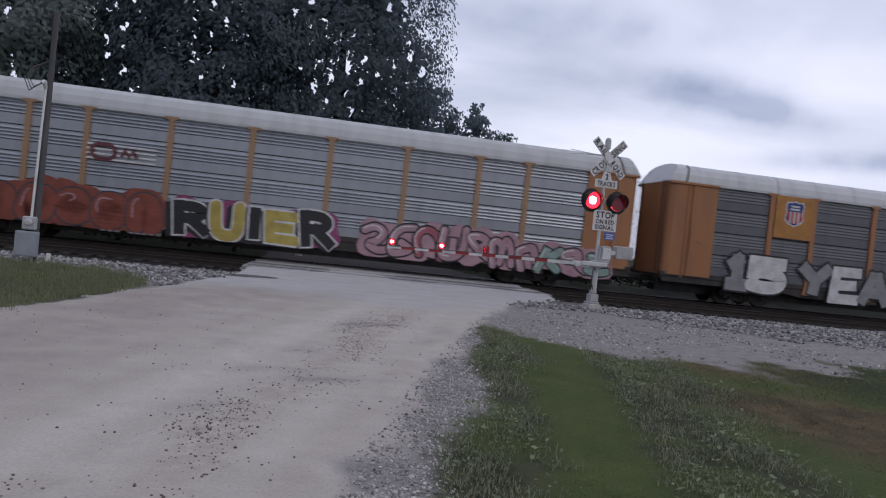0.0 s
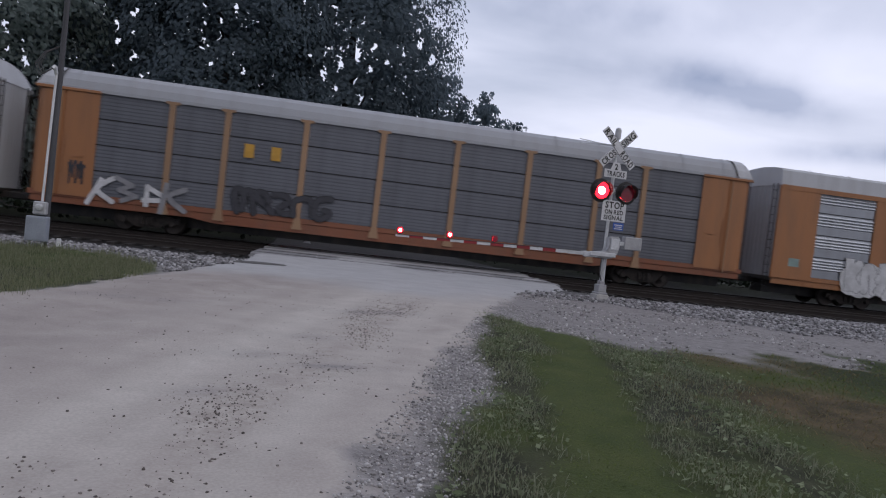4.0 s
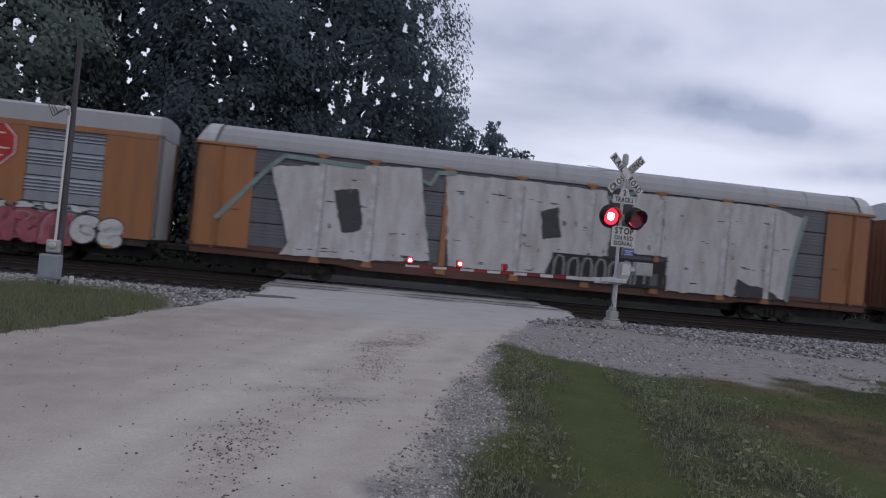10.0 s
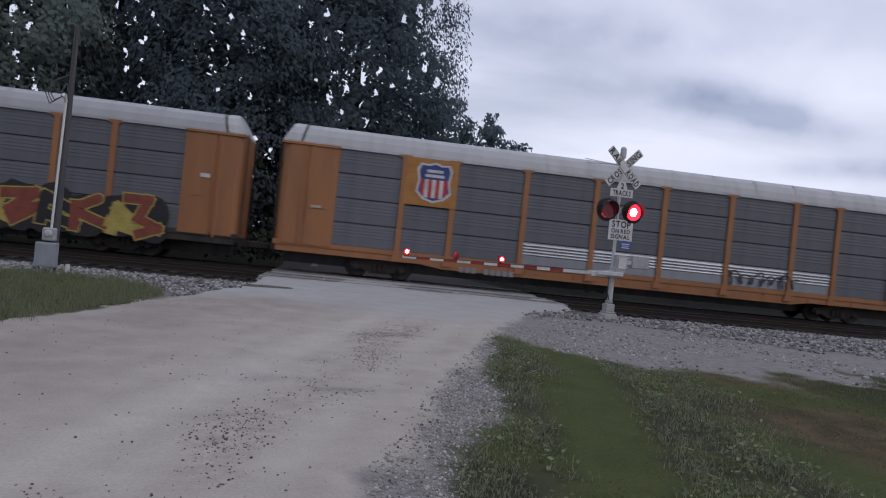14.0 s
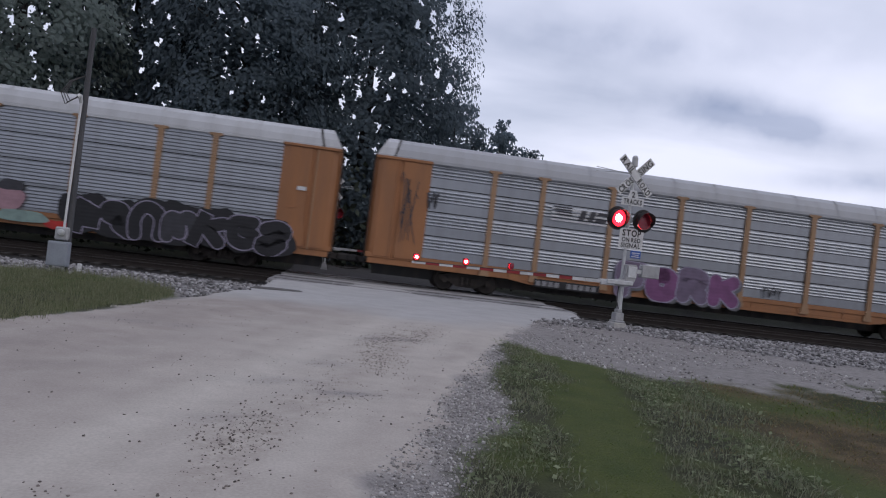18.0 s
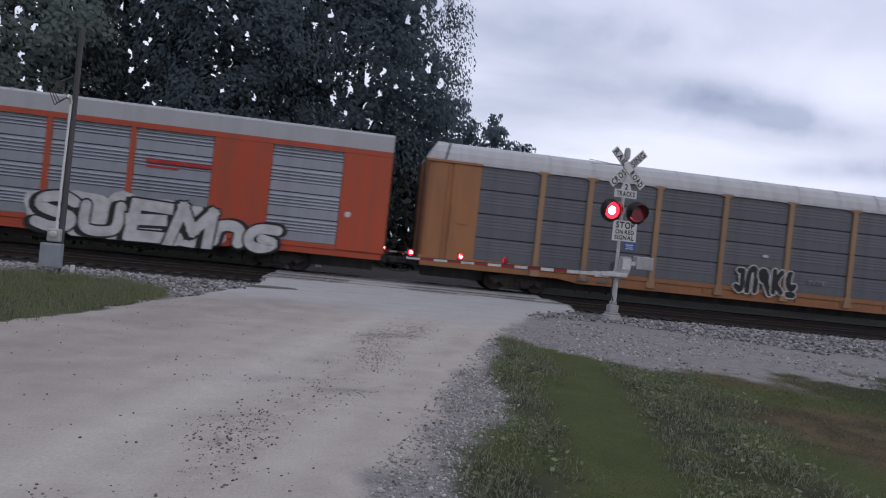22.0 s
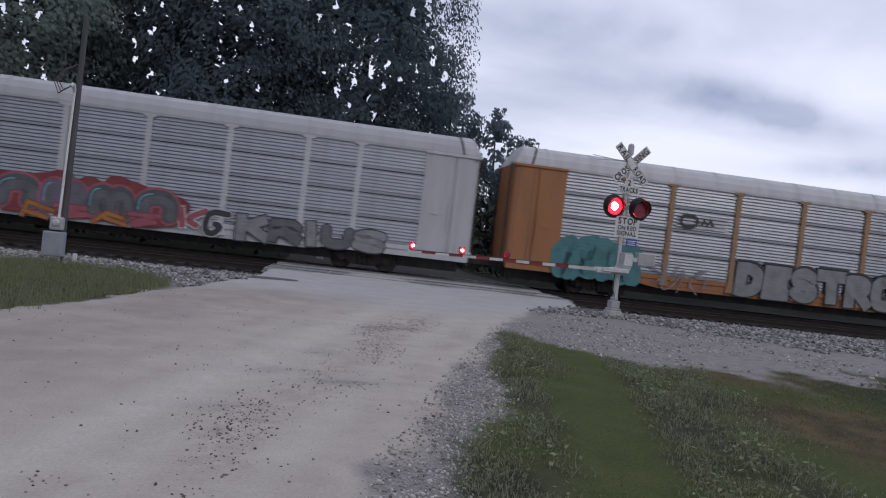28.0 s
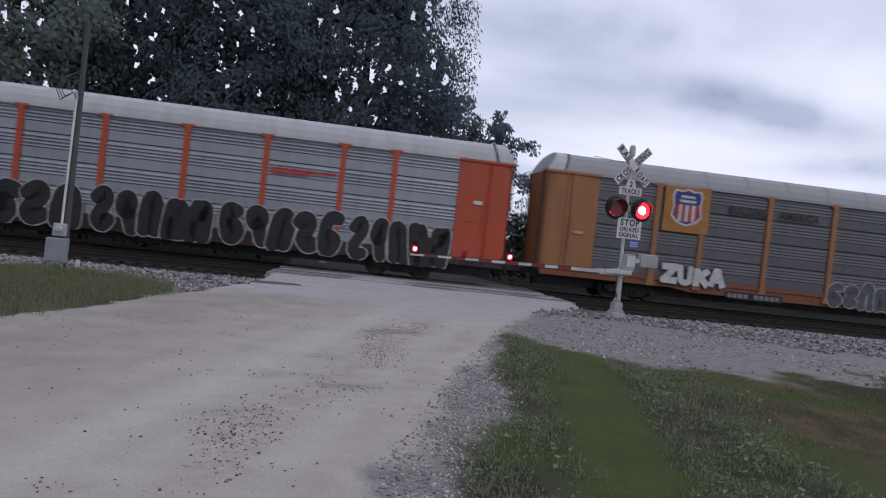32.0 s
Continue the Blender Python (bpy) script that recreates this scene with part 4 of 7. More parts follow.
def build_car(n, square, panel, post, end, roof, sill, label, low_panel=None):
    """An enclosed tri-level auto carrier. Local x runs along the train, the seen side faces -y, z = 0 is the rail."""
    car = thing("autorack_car", LINE @ pose(train_at(0) - (n - 0.5) * CAR_L, TRAIN_Y, 0), label, "railcar", "cars of the freight train")
    mp, mo, me_, mr, ms = paint(panel), paint(post), paint(end), paint(roof), paint(sill)
    ml = paint(low_panel) if low_panel else mp
    iron = paint("iron")
    # body core behind the sheets, so that no light passes
    part("inner_wall", shared("core", lambda: bm_mesh(boxes((-13.7, 13.7, -1.40, 1.40, 1.0, 5.1)))), iron, car)
    part("roof", shared(("roof", square), lambda: roof_mesh(-END, END, 0.0 if square else 0.55, square)), mr, car)
    for x in np.linspace(-12.9, 12.9, 15):
        part("roof_seam", shared(("seam", square), lambda: seam_mesh(square)), mr, car, at=pose(x, 0, 0))
    part("deck", shared("deck", lambda: bm_mesh(boxes((-END, END, -1.42, 1.42, 0.92, 1.08)))), iron, car)
    part("centre_sill", shared("csill", lambda: bm_mesh(boxes((-13.9, 13.9, -0.40, 0.40, 0.34, 0.95)))), iron, car)
    for side in (0, 180):
        turn = pose(0, 0, 0, rz=side)
        part("side_sill", shared("sill", sill_mesh), ms, car, at=turn)
        part("top_rail", shared(("toprail", square), lambda: bm_mesh(boxes((-END + 0.02, END - 0.02, -1.545, -1.38, 4.86 if square else 4.975, 5.06)))), mo if square else mr, car, at=turn)
        if square:
            bays = [(-12.35, -9.62), (-7.42, -4.47), (-4.47, -1.49), (-1.49, 1.49), (1.49, 4.47), (4.47, 7.42), (9.62, 12.35)]
            solids = [(-END, -12.35), (-9.62, -7.42), (7.42, 9.62), (12.35, END)]
            posts = (-4.47, -1.49, 1.49, 4.47)
            for a, b in solids:
                part("side_plate", shared(("plate", a), lambda a=a, b=b: bm_mesh(boxes((a, b, -1.53, -1.42, 1.05, 5.0), bevel=0.012))), mo, car, at=turn)
            for x in posts:
                part("post", shared("slimpost", lambda: bm_mesh(boxes((-0.11, 0.11, -1.525, -1.42, 1.05, 5.0), bevel=0.01))), mo, car, at=turn @ pose(x, 0, 0))
        else:
            e = (-DOOR,) + POSTS + (DOOR,)
            bays = list(zip(e[:-1], e[1:]))
            for x in POSTS:
                part("post", shared("post", post_mesh), mo, car, at=turn @ pose(x, -1.475, 0))
            for s in (-1, 1):
                if side == 0:
                    part("roof_cap", shared(("cap", s), lambda s=s: cap_mesh(s)), paint("white" if roof in ("white", "pale", "roofgrey") else roof), car)
                    part("roof_seal", shared(("hoop", s), lambda s=s: hoop_mesh(s)), iron, car)
                part("end_door", shared(("door", s), lambda s=s: door_mesh(s)), me_, car, at=turn)
                part("door_track", shared(("track", s), lambda s=s: bm_mesh(boxes((min(s * 12.0, s * END), max(s * 12.0, s * END), -1.60, -1.49, 4.93, 5.04), bevel=0.015))), me_, car, at=turn)
                part("door_bar", shared(("bar", s), lambda s=s: bm_mesh(rods(((s * 13.35, -1.56, 1.0), (s * 13.35, -1.56, 4.9)), r=0.03))), mo if n % 2 else me_, car, at=turn)
        for a, b in bays:
            for k in range(4):
                g = 0.02
                part("side_panel", sheet(b - a - 2 * g, ROWS[k + 1] - ROWS[k] - 1.5 * g, (0.007 if panel != "grey" else 0.016) if panel in ("slate", "umber", "grey") and not (low_panel and k == 0 and -4.5 < a and b < 9.5) else (0.013 if n in FULL_RIBS else 0.048), n in FULL_RIBS), ml if k == 0 and -4.5 < a and b < 9.5 else mp, car, at=turn @ pose(a + g, -1.462, ROWS[k]))
    # ends
    for s in (-1, 1):
        sq = "square" if square else "round"
        part("end_gate", shared(("gate", s, sq), lambda s=s: gate_mesh(s)), me_ if not square else paint("pale"), car)
        part("coupler", shared(("cpl", s), lambda s=s: coupler_mesh(s)), iron, car)
        part("brake_hose", shared(("hose", s), lambda s=s: bm_mesh(rods(((s * 14.2, -0.5, 0.7), (s * 14.5, -0.45, 0.45)), ((s * 14.5, -0.45, 0.45), (s * 14.9, -0.3, 0.40)), r=0.022))), iron, car)
        for k, (sy) in enumerate((-1, 1)):
            part("ladder", shared(("ladder", s, sy), lambda s=s, sy=sy: ladder_mesh(s, sy)), iron, car)
        truck = part("truck", shared("bolster", lambda: bm_mesh(boxes((-0.22, 0.22, -1.0, 1.0, 0.5, 0.82), (-0.5, 0.5, -0.45, 0.45, 0.8, 0.93)))), iron, car, at=pose(s * 10.05, 0, 0))
        for sy in (-1, 1):
            part("side_frame", shared("sframe", side_frame_mesh), None, truck, at=pose(0, sy * 1.02, 0, rz=0 if sy < 0 else 180))
        for dx in (-0.9, 0.9):
            w = part("wheelset", shared("wheelset", wheelset_mesh), None, truck, at=pose(dx, 0, 0.455))
            WHEELS[dx].append(w)
    CARS.append((n, car))
    return car


# cars whose sheets are ribbed all over
FULL_RIBS = (3, 4, 5, 11, 14, 15, 16)
WHEELS = {-0.9: [], 0.9: []}
CARS = []


def bm_mesh(bm):
    me = bpy.data.meshes.new("m")
    bm.to_mesh(me)
    bm.free()
    me.materials.append(mat("bare", (0.5, 0.5, 0.5)))
    return me


def sill_mesh():
    """Deep fish-belly side sill with stiffeners, facing -y."""
    bm = boxes((-END, END, -1.50, -1.40, 1.02, 1.21), (-END + 0.1, END - 0.1, -1.46, -1.38, 0.78, 1.02), bevel=0.01)
    out = [(-8.6, 0.80), (-7.6, 0.66), (7.6, 0.66), (8.6, 0.80)]
    a = [bm.verts.new((x, -1.455, z)) for x, z in out]
    b = [bm.verts.new((x, -1.39, z)) for x, z in out]
    bm.faces.new(a)
    bm.faces.new(b[::-1])
    for i in range(4):
        bm.faces.new((a[i], b[i], b[(i + 1) % 4], a[(i + 1) % 4]))
    for x in np.arange(-12.6, 12.7, 2.1):
        box(bm, x - 0.03, x + 0.03, -1.492, -1.44, 0.80, 1.03)
    bmesh.ops.recalc_face_normals(bm, faces=bm.faces)
    return bm_mesh(bm)


def door_mesh(s):
    """Curved radial end door with its seams, wrapping towards the car's end."""
    pts = [(12.02, -1.53), (12.6, -1.55), (13.15, -1.55), (13.17, -1.50), (13.25, -1.50), (13.27, -1.55), (13.95, -1.53), (14.12, -1.44), (14.22, -1.30), (END, -1.10)]
    zs = (1.10, 4.95)
    bm = bmesh.new()
    g = []
    for z in zs:
        g.append([bm.verts.new((s * x, y, z)) for x, y in pts])
    for r in range(len(zs) - 1):
        for i in range(len(pts) - 1):
            bm.faces.new((g[r][i], g[r][i + 1], g[r + 1][i + 1], g[r + 1][i]))
    bmesh.ops.recalc_face_normals(bm, faces=bm.faces)
    box(bm, min(s * 12.45, s * 12.75), max(s * 12.45, s * 12.75), -1.585, -1.54, 2.55, 2.62)
    rod(bm, (s * 13.1, -1.575, 2.0), (s * 13.1, -1.575, 3.3), 0.018, n=6)
    return bm_mesh(bm)


def gate_mesh(s):
    """Pressed end gate with upright ribs, one sheet."""
    bm = bmesh.new()
    prof = [(-1.36, 14.20)]
    for k in range(8):
        y = -1.2 + k * 0.3
        prof += [(y, 14.20), (y + 0.03, 14.245), (y + 0.12, 14.245), (y + 0.15, 14.20)]
    prof.append((1.36, 14.20))
    lo = [bm.verts.new((s * x, y, 1.0)) for y, x in prof]
    hi = [bm.verts.new((s * x, y, 5.05)) for y, x in prof]
    for i in range(len(prof) - 1):
        bm.faces.new((lo[i], lo[i + 1], hi[i + 1], hi[i]))
    return bm_mesh(bm)


def coupler_mesh(s):
    bm = bmesh.new()
    box(bm, min(s * 13.8, s * 14.6), max(s * 13.8, s * 14.6), -0.13, 0.13, 0.72, 0.98, bevel=0.02)
    box(bm, min(s * 14.5, s * 14.97), max(s * 14.5, s * 14.97), -0.22, 0.20, 0.70, 1.0, bevel=0.06)
    box(bm, min(s * 13.95, s * 14.23), max(s * 13.95, s * 14.23), -1.2, 1.2, 0.9, 1.02, bevel=0.02)
    rod(bm, (s * 14.23, -1.35, 0.62), (s * 14.23, -0.2, 0.72), 0.02, n=6)
    return bm_mesh(bm)


def ladder_mesh(s, sy):
    bm = bmesh.new()
    x0, x1 = s * 14.29, s * 14.29
    for y in (1.0 * sy, 1.32 * sy):
        rod(bm, (x0, y, 0.7), (x1, y, 5.1), 0.018, n=6)
    for z in np.arange(0.85, 5.1, 0.36):
        rod(bm, (x0, 1.0 * sy, z), (x1, 1.32 * sy, z), 0.014, n=6)
    return bm_mesh(bm)


# number in the train, flat-ended body, side panels, posts, end doors, roof, sill, label, lowest row
build_car(0, False, "grey", "orange", "orange", "white", "iron", "orange and grey auto carrier railcar with white graffiti")
build_car(1, False, "silver", "tan", "orange", "white", "iron", "silver auto carrier railcar with tan posts and coloured graffiti")
build_car(2, True, "silver", "orange", "orange", "white", "orange", "orange auto carrier railcar with silver ribbed panels and small graffiti")
build_car(3, False, "slate", "tan", "orange", "roofgrey", "rusty", "dark grey auto carrier railcar with orange posts and doors")
build_car(4, False, "silver", "white", "white", "white", "white", "silver-white auto carrier railcar with blue and pink graffiti")
build_car(5, False, "umber", "orange", "rusty", "roofgrey", "dark_rust", "grimy dark auto carrier railcar with orange ends and pale green graffiti")
build_car(6, False, "slate", "orange", "orange", "roofgrey", "dark_rust", "dark auto carrier railcar with large peeling white paint patches, post shade painted in")
build_car(7, True, "silver", "orange", "orange", "roofgrey", "iron", "orange auto carrier railcar with red octagon emblems and long graffiti")
build_car(8, False, "slate", "orange", "orange", "white", "orange", "dark grey auto carrier railcar with a pale lower panel row", "bright")
build_car(9, False, "slate", "orange", "orange", "pale", "iron", "dark grey auto carrier railcar with red and yellow graffiti")
build_car(10, False, "silver", "tan", "orange", "pale", "orange", "silver auto carrier railcar with orange doors and purple lettering")
build_car(11, False, "silver", "tan", "orange", "white", "orange", "silver auto carrier railcar with orange doors and pale green graffiti")
build_car(12, False, "slate", "tan", "orange", "white", "orange", "dark grey auto carrier railcar with tan posts, small black tag")
build_car(13, True, "bright", "red", "red", "pale", "red", "red auto carrier railcar with silver ribbed panels and graffiti")
build_car(14, False, "bright", "tan", "orange", "white", "orange", "bright silver auto carrier railcar with orange doors and posts")
build_car(15, False, "bright", "tan", "orange", "white", "orange", "silver auto carrier railcar with orange door and grey graffiti")
build_car(16, False, "silver", "white", "white", "pale", "white", "silver-white auto carrier railcar with red and teal graffiti")
build_car(17, False, "grey", "orange", "orange", "roofgrey", "rusty", "dull grey auto carrier railcar with orange doors and white tag")
build_car(18, False, "bright", "red", "red", "white", "iron", "silver auto carrier railcar with red posts and black bubble graffiti")


for _n, _c in CARS:
    CAR_OF[_n] = (_c, _n in (2, 7, 13))


def ragged(p, rs, jitter=True):
    """A flaked outline: short uneven steps along each edge."""
    out = []
    for a, b in zip(p, p[1:] + p[:1]):
        k = max(2, int(math.hypot(b[0] - a[0], b[1] - a[1]) / 0.16))
        for i in range(k):
            u = i / k
            out.append((a[0] + (b[0] - a[0]) * u, a[1] + (b[1] - a[1]) * u))
    q = np.array(out)
    return q + (rs.normal(0, 0.02, q.shape) if jitter else 0)


def paint_marks():
    # car 0
    shield(0, -8.4, 4.25, 0.80, 1.0, (-9.3, -7.5, 3.15, 4.98))
    letters(0, "15", -11.3, -8.5, 0.75, 2.25, ["grey", "white"], "black", "white graffiti numerals with black outlines", weight=0.19, rim=0.08, seed=3, tight=1.2)
    letters(0, "YEARS", -7.8, -0.4, 0.7, 2.2, ["grey", "white"], "black", "white graffiti lettering with black outlines", weight=0.17, rim=0.08, seed=4, tight=1.15)
    # car 1
    letters(1, "dacbea", -12.0, -4.5, 0.56, 1.95, ["rust"], "ink", "rust-red bubble graffiti with dark outlines", weight=0.30, rim=0.06, seed=11, soft=True, shine="pink", cloud="rust")
    letters(1, "RUIER", -4.1, 1.9, 0.7, 2.0, ["black", "yellow", "black", "yellow", "black"], "white", "black and yellow block graffiti with white outlines", weight=0.16, rim=0.07, drop=("black", -0.20, -0.16), cloud="magenta", seed=5, jitter=0.02, lean=-0.06)
    letters(1, "beahdc", 3.1, 9.2, 0.66, 1.95, ["pink", "pink", "rose", "pink"], "black", "pink graffiti with black outlines", weight=0.135, rim=0.07, seed=12, jitter=0.07, shine="white", cloud="pink")
    letters(1, "akdb", 9.3, 13.2, 0.66, 1.7, ["pink", "mint"], "black", "pink and pale green graffiti with black outlines", weight=0.16, rim=0.065, seed=13, jitter=0.08, shine="white", cloud="pink")
    wire_mark(1, -7.2, -5.4, 3.1, 3.75)
    bars(1, "number_mark", -6.6, -4.4, 0.50, 0.64, "grey", 9, "small faded pale marks")
    # car 2
    letters(2, "kafje", -10.7, -7.0, 0.72, 2.1, ["white"], "grey", "white chunky graffiti", weight=0.26, rim=0.03, seed=21, jitter=0.05, cloud="white")
    horse_mark(2, -7.0, -4.8, 3.35, 3.90)
    letters(2, "lkebcdg", -4.1, 0.9, 0.64, 2.0, ["navy", "steel", "navy"], "black", "dark blue knotted graffiti", weight=0.22, rim=0.06, seed=22, jitter=0.1, shine="smoke", soft=True)
    decal(2, "graffiti_patch", [([puff(3.0, 1.72, 0.85, 0.46, np.random.RandomState(1))], col("magenta"))], "magenta paint patch")
    decal(2, "graffiti_patch", [([puff(4.3, 1.68, 0.95, 0.44, np.random.RandomState(2))], col("magenta"))], "magenta paint patch", -1.5365)
    letters(2, "eabc", 6.2, 8.5, 1.05, 2.0, ["aqua"], "white", "pale blue bubble tag with white outlines", weight=0.24, rim=0.05, seed=24, soft=True, cloud="aqua")
    letters(2, "cb", 10.2, 11.7, 1.2, 1.8, ["aqua"], "aqua", "faded blue tag", weight=0.14, rim=0.0, seed=25, jitter=0.1)
    bars(2, "number_mark", -6.2, -4.3, 0.70, 0.86, "grey", 9, "small faded pale marks", back="black")
    decal(2, "notice", [(rect(-13.5, -13.0, 1.6, 1.95), col("mint"))], "small faded green patch")
    # car 3
    letters(3, "kfgk", -12.0, -8.6, 0.9, 1.95, ["white", "grey"], "grey", "white scratchy tag", weight=0.11, rim=0.0, seed=31, jitter=0.12)
    bars(3, "emblem", -6.7, -5.2, 3.3, 3.82, "gold", 3, "small orange emblem")
    letters(3, "cdbae", -6.9, -3.2, 1.2, 2.2, ["ink"], "black", "black faint graffiti", weight=0.13, rim=0.03, seed=33, jitter=0.08)
    tag(3, -12.9, -12.3, 1.4, 2.6, "ink", "black tag", 7)
    # car 4
    rs = np.random.RandomState(4)
    decal(4, "emblem", [([puff(-6.25, 4.2, 0.58, 0.56, rs, 26, 0.0)], col("ink")), ([puff(-6.25, 4.18, 0.46, 0.45, rs, 26, 0.0)], col("white")), (rect(-6.57, -5.93, 4.36, 4.62) + [puff(-6.25, 4.08, 0.14, 0.12, rs, 8, 0)], col("ink")), (rect(-6.57, -5.92, 3.42, 3.49), col("ink"))], "round black and white emblem", pieces="emblem_field")
    letters(4, "behgaca", -9.5, -3.2, 0.66, 2.2, ["lilac", "lilac", "pink", "lilac"], "navy", "blue and pink graffiti with dark outlines", weight=0.20, rim=0.08, seed=41, jitter=0.05, cloud="navy", shine="white", drop=("blue", 0.10, -0.10))
    decal(4, "graffiti_patch", [([puff(-2.6, 0.98, 0.75, 0.36, rs)], col("teal"))], "teal paint patch")
    letters(4, "ebacdae", 0.9, 8.9, 0.64, 1.95, ["lilac", "lilac", "pink"], "navy", "lilac graffiti with dark blue outlines", weight=0.20, rim=0.07, seed=42, jitter=0.05, shine="white", cloud="mauve", soft=True)
    bars(4, "lettering", 5.4, 7.0, 3.48, 3.70, "steel", 7, "small grey line of writing")
    decal(4, "emblem", [([fat_line(np.array([(4.55, 3.38), (5.2, 3.82)]), 0.05)], col("brown")), ([fat_line(np.array([(4.55, 3.8), (5.2, 3.4)]), 0.05)], col("brown"))], "dark red crossed mark", pieces="stripe")
    # car 5
    decal(5, "sign_plate", [(rect(-12.4, -9.7, 3.2, 4.97), col("grey"))], "faded grey sign panel")
    lettering(5, "We will", -12.2, -9.85, 4.30, 4.80, "black", "black slogan lettering")
    lettering(5, "deliver.", -12.2, -9.85, 3.32, 3.80, "black", "black slogan lettering")
    shield(5, -8.55, 4.15, 1.05, 1.35, (-9.45, -7.42, 3.1, 4.98))
    letters(5, "ea", -9.4, -7.4, 0.95, 2.0, ["mint", "teal"], "teal", "pale green graffiti wing", weight=0.22, rim=0.05, seed=51, jitter=0.1, soft=True)
    letters(5, "ba", -3.1, -1.6, 0.95, 1.8, ["mint"], "teal", "pale green graffiti wing", weight=0.22, rim=0.05, seed=54, jitter=0.1, soft=True)
    letters(5, "ROSE", -7.5, -2.8, 0.85, 2.05, ["mint", "olive"], "ink", "pale green graffiti word with dark outlines", weight=0.15, rim=0.075, seed=52, jitter=0.05, drop=("teal", -0.12, 0.10), second="steel", lean=-0.05)
    letters(5, "edb", -13.7, -13.0, 1.95, 2.4, ["white"], "white", "white tag on the door", weight=0.09, rim=0.0, seed=55, y=-1.6)
    letters(5, "gkbce", -12.4, -10.2, 1.3, 2.15, ["grey"], "grey", "grey scratchy tag", weight=0.06, rim=0.0, seed=56, jitter=0.1)
    letters(5, "dbae", 1.6, 3.7, 1.2, 1.75, ["grey"], "white", "small pale tag", weight=0.11, rim=0.02, seed=53)
    letters(5, "ebacd", 4.4, 7.0, 1.2, 1.72, ["smoke"], "mint", "faint small tag", weight=0.12, rim=0.02, seed=57)
    bars(5, "number_mark", -7.6, -5.2, 0.62, 0.80, "grey", 10, "faded pale number marks", back="black")
    # car 6: large worn white patches
    P = [[(-11.4, 4.32), (-8.0, 4.78), (-5.6, 4.9), (-5.3, 3.0), (-4.95, 1.29), (-7.2, 1.05), (-10.8, 1.0), (-10.5, 1.43), (-10.9, 2.77)],
         [(-4.6, 4.8), (-1.45, 4.85), (1.5, 4.8), (4.4, 4.88), (4.95, 2.35), (3.5, 2.38), (1.85, 2.1), (0.0, 1.8), (-0.3, 1.05), (-4.2, 1.15)],
         [(4.45, 4.88), (7.4, 4.9), (9.6, 4.86), (10.9, 4.58), (10.7, 3.0), (10.35, 1.05), (7.5, 0.97), (5.0, 0.97), (4.95, 2.35)]]
    dark = [[(2.1, 4.9), (3.4, 4.9), (3.1, 3.25), (2.95, 2.0), (2.3, 2.0), (2.4, 3.2)], [(-8.95, 3.66), (-8.0, 3.87), (-7.8, 3.0), (-7.7, 2.27), (-8.0, 2.1), (-8.5, 2.04)], [(-0.6, 3.71), (0.1, 3.95), (0.35, 2.74), (-0.45, 2.58)], [(8.1, 1.76), (8.7, 1.5), (9.4, 1.45), (10.2, 1.0), (8.0, 0.97)]]
    rs = np.random.RandomState(66)
    shape = lambda ps: [(ragged(p, rs), [tuple(range(len(ragged(p, rs, False))))]) for p in ps]
    ticks = [s for _ in range(80) for a, z in [(rs.uniform(-10.5, 10.2), (1.25, 2.14, 3.10, 4.06)[rs.randint(4)] + rs.uniform(-0.03, 0.12))] for s in rect(a, a + rs.uniform(0.04, 0.35), z, z + rs.uniform(0.015, 0.05))]
    flecks = [puff(rs.uniform(-10.6, 10.3), rs.uniform(1.0, 4.8), rs.uniform(0.02, 0.09), rs.uniform(0.02, 0.12), rs, 8, 0.3) for _ in range(35)]
    worn = mat("worn_white", (0.58, 0.575, 0.59), (0.40, 0.37, 0.36), rough=0.7, scale=1.3, fine=22, stretch=(1.6, 1.0, 0.45), low=0.42, high=0.75, bump=0.1)
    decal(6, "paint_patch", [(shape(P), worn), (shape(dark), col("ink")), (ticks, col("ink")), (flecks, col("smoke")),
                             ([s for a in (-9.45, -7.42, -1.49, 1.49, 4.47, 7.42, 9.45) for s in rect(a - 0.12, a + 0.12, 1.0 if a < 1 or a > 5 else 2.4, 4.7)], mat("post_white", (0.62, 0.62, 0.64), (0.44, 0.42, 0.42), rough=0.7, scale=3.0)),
                             # shaded side of each post, painted as a thin dark strip
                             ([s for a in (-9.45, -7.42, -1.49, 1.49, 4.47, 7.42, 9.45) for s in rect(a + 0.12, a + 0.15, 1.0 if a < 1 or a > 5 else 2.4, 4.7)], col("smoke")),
                             ([strokes([(-13.3, 2.14), (-12.4, 3.2), (-11.4, 4.35), (-10.9, 4.8), (-9.5, 4.74), (-7.8, 4.7)], 0.09), strokes([(11.0, 4.7), (10.75, 3.6), (10.55, 2.69), (10.4, 0.95)], 0.09), strokes([(-5.5, 4.42), (-5.2, 4.3), (-4.9, 4.8), (-4.2, 4.84)], 0.09), strokes([(2.15, 4.6), (2.35, 4.45), (2.7, 4.6), (3.3, 4.88)], 0.08)], spray("dull_mint", (0.22, 0.31, 0.30)))], "large peeling white paint patches, post shade painted in")["kind"] = "stuff"
    decal(6, "paint_patch", [(rect(0.0, 4.85, 1.0, 2.1, 0.05), col("black")), ([strokes([(a, 1.08), (a + 0.03, 1.75), (a + 0.16, 1.98 + 0.05 * math.sin(7 * a)), (a + 0.36, 1.96), (a + 0.44, 1.7), (a + 0.42, 1.1 + 0.1 * math.cos(9 * a))], 0.045) for a in (0.12, 0.72, 1.3, 1.88, 2.46, 3.0, 3.6)], col("grey")), (rect(4.25, 4.6, 1.1, 1.6), col("steel"))], "dark painted-over box with pale looped strokes", -1.574)
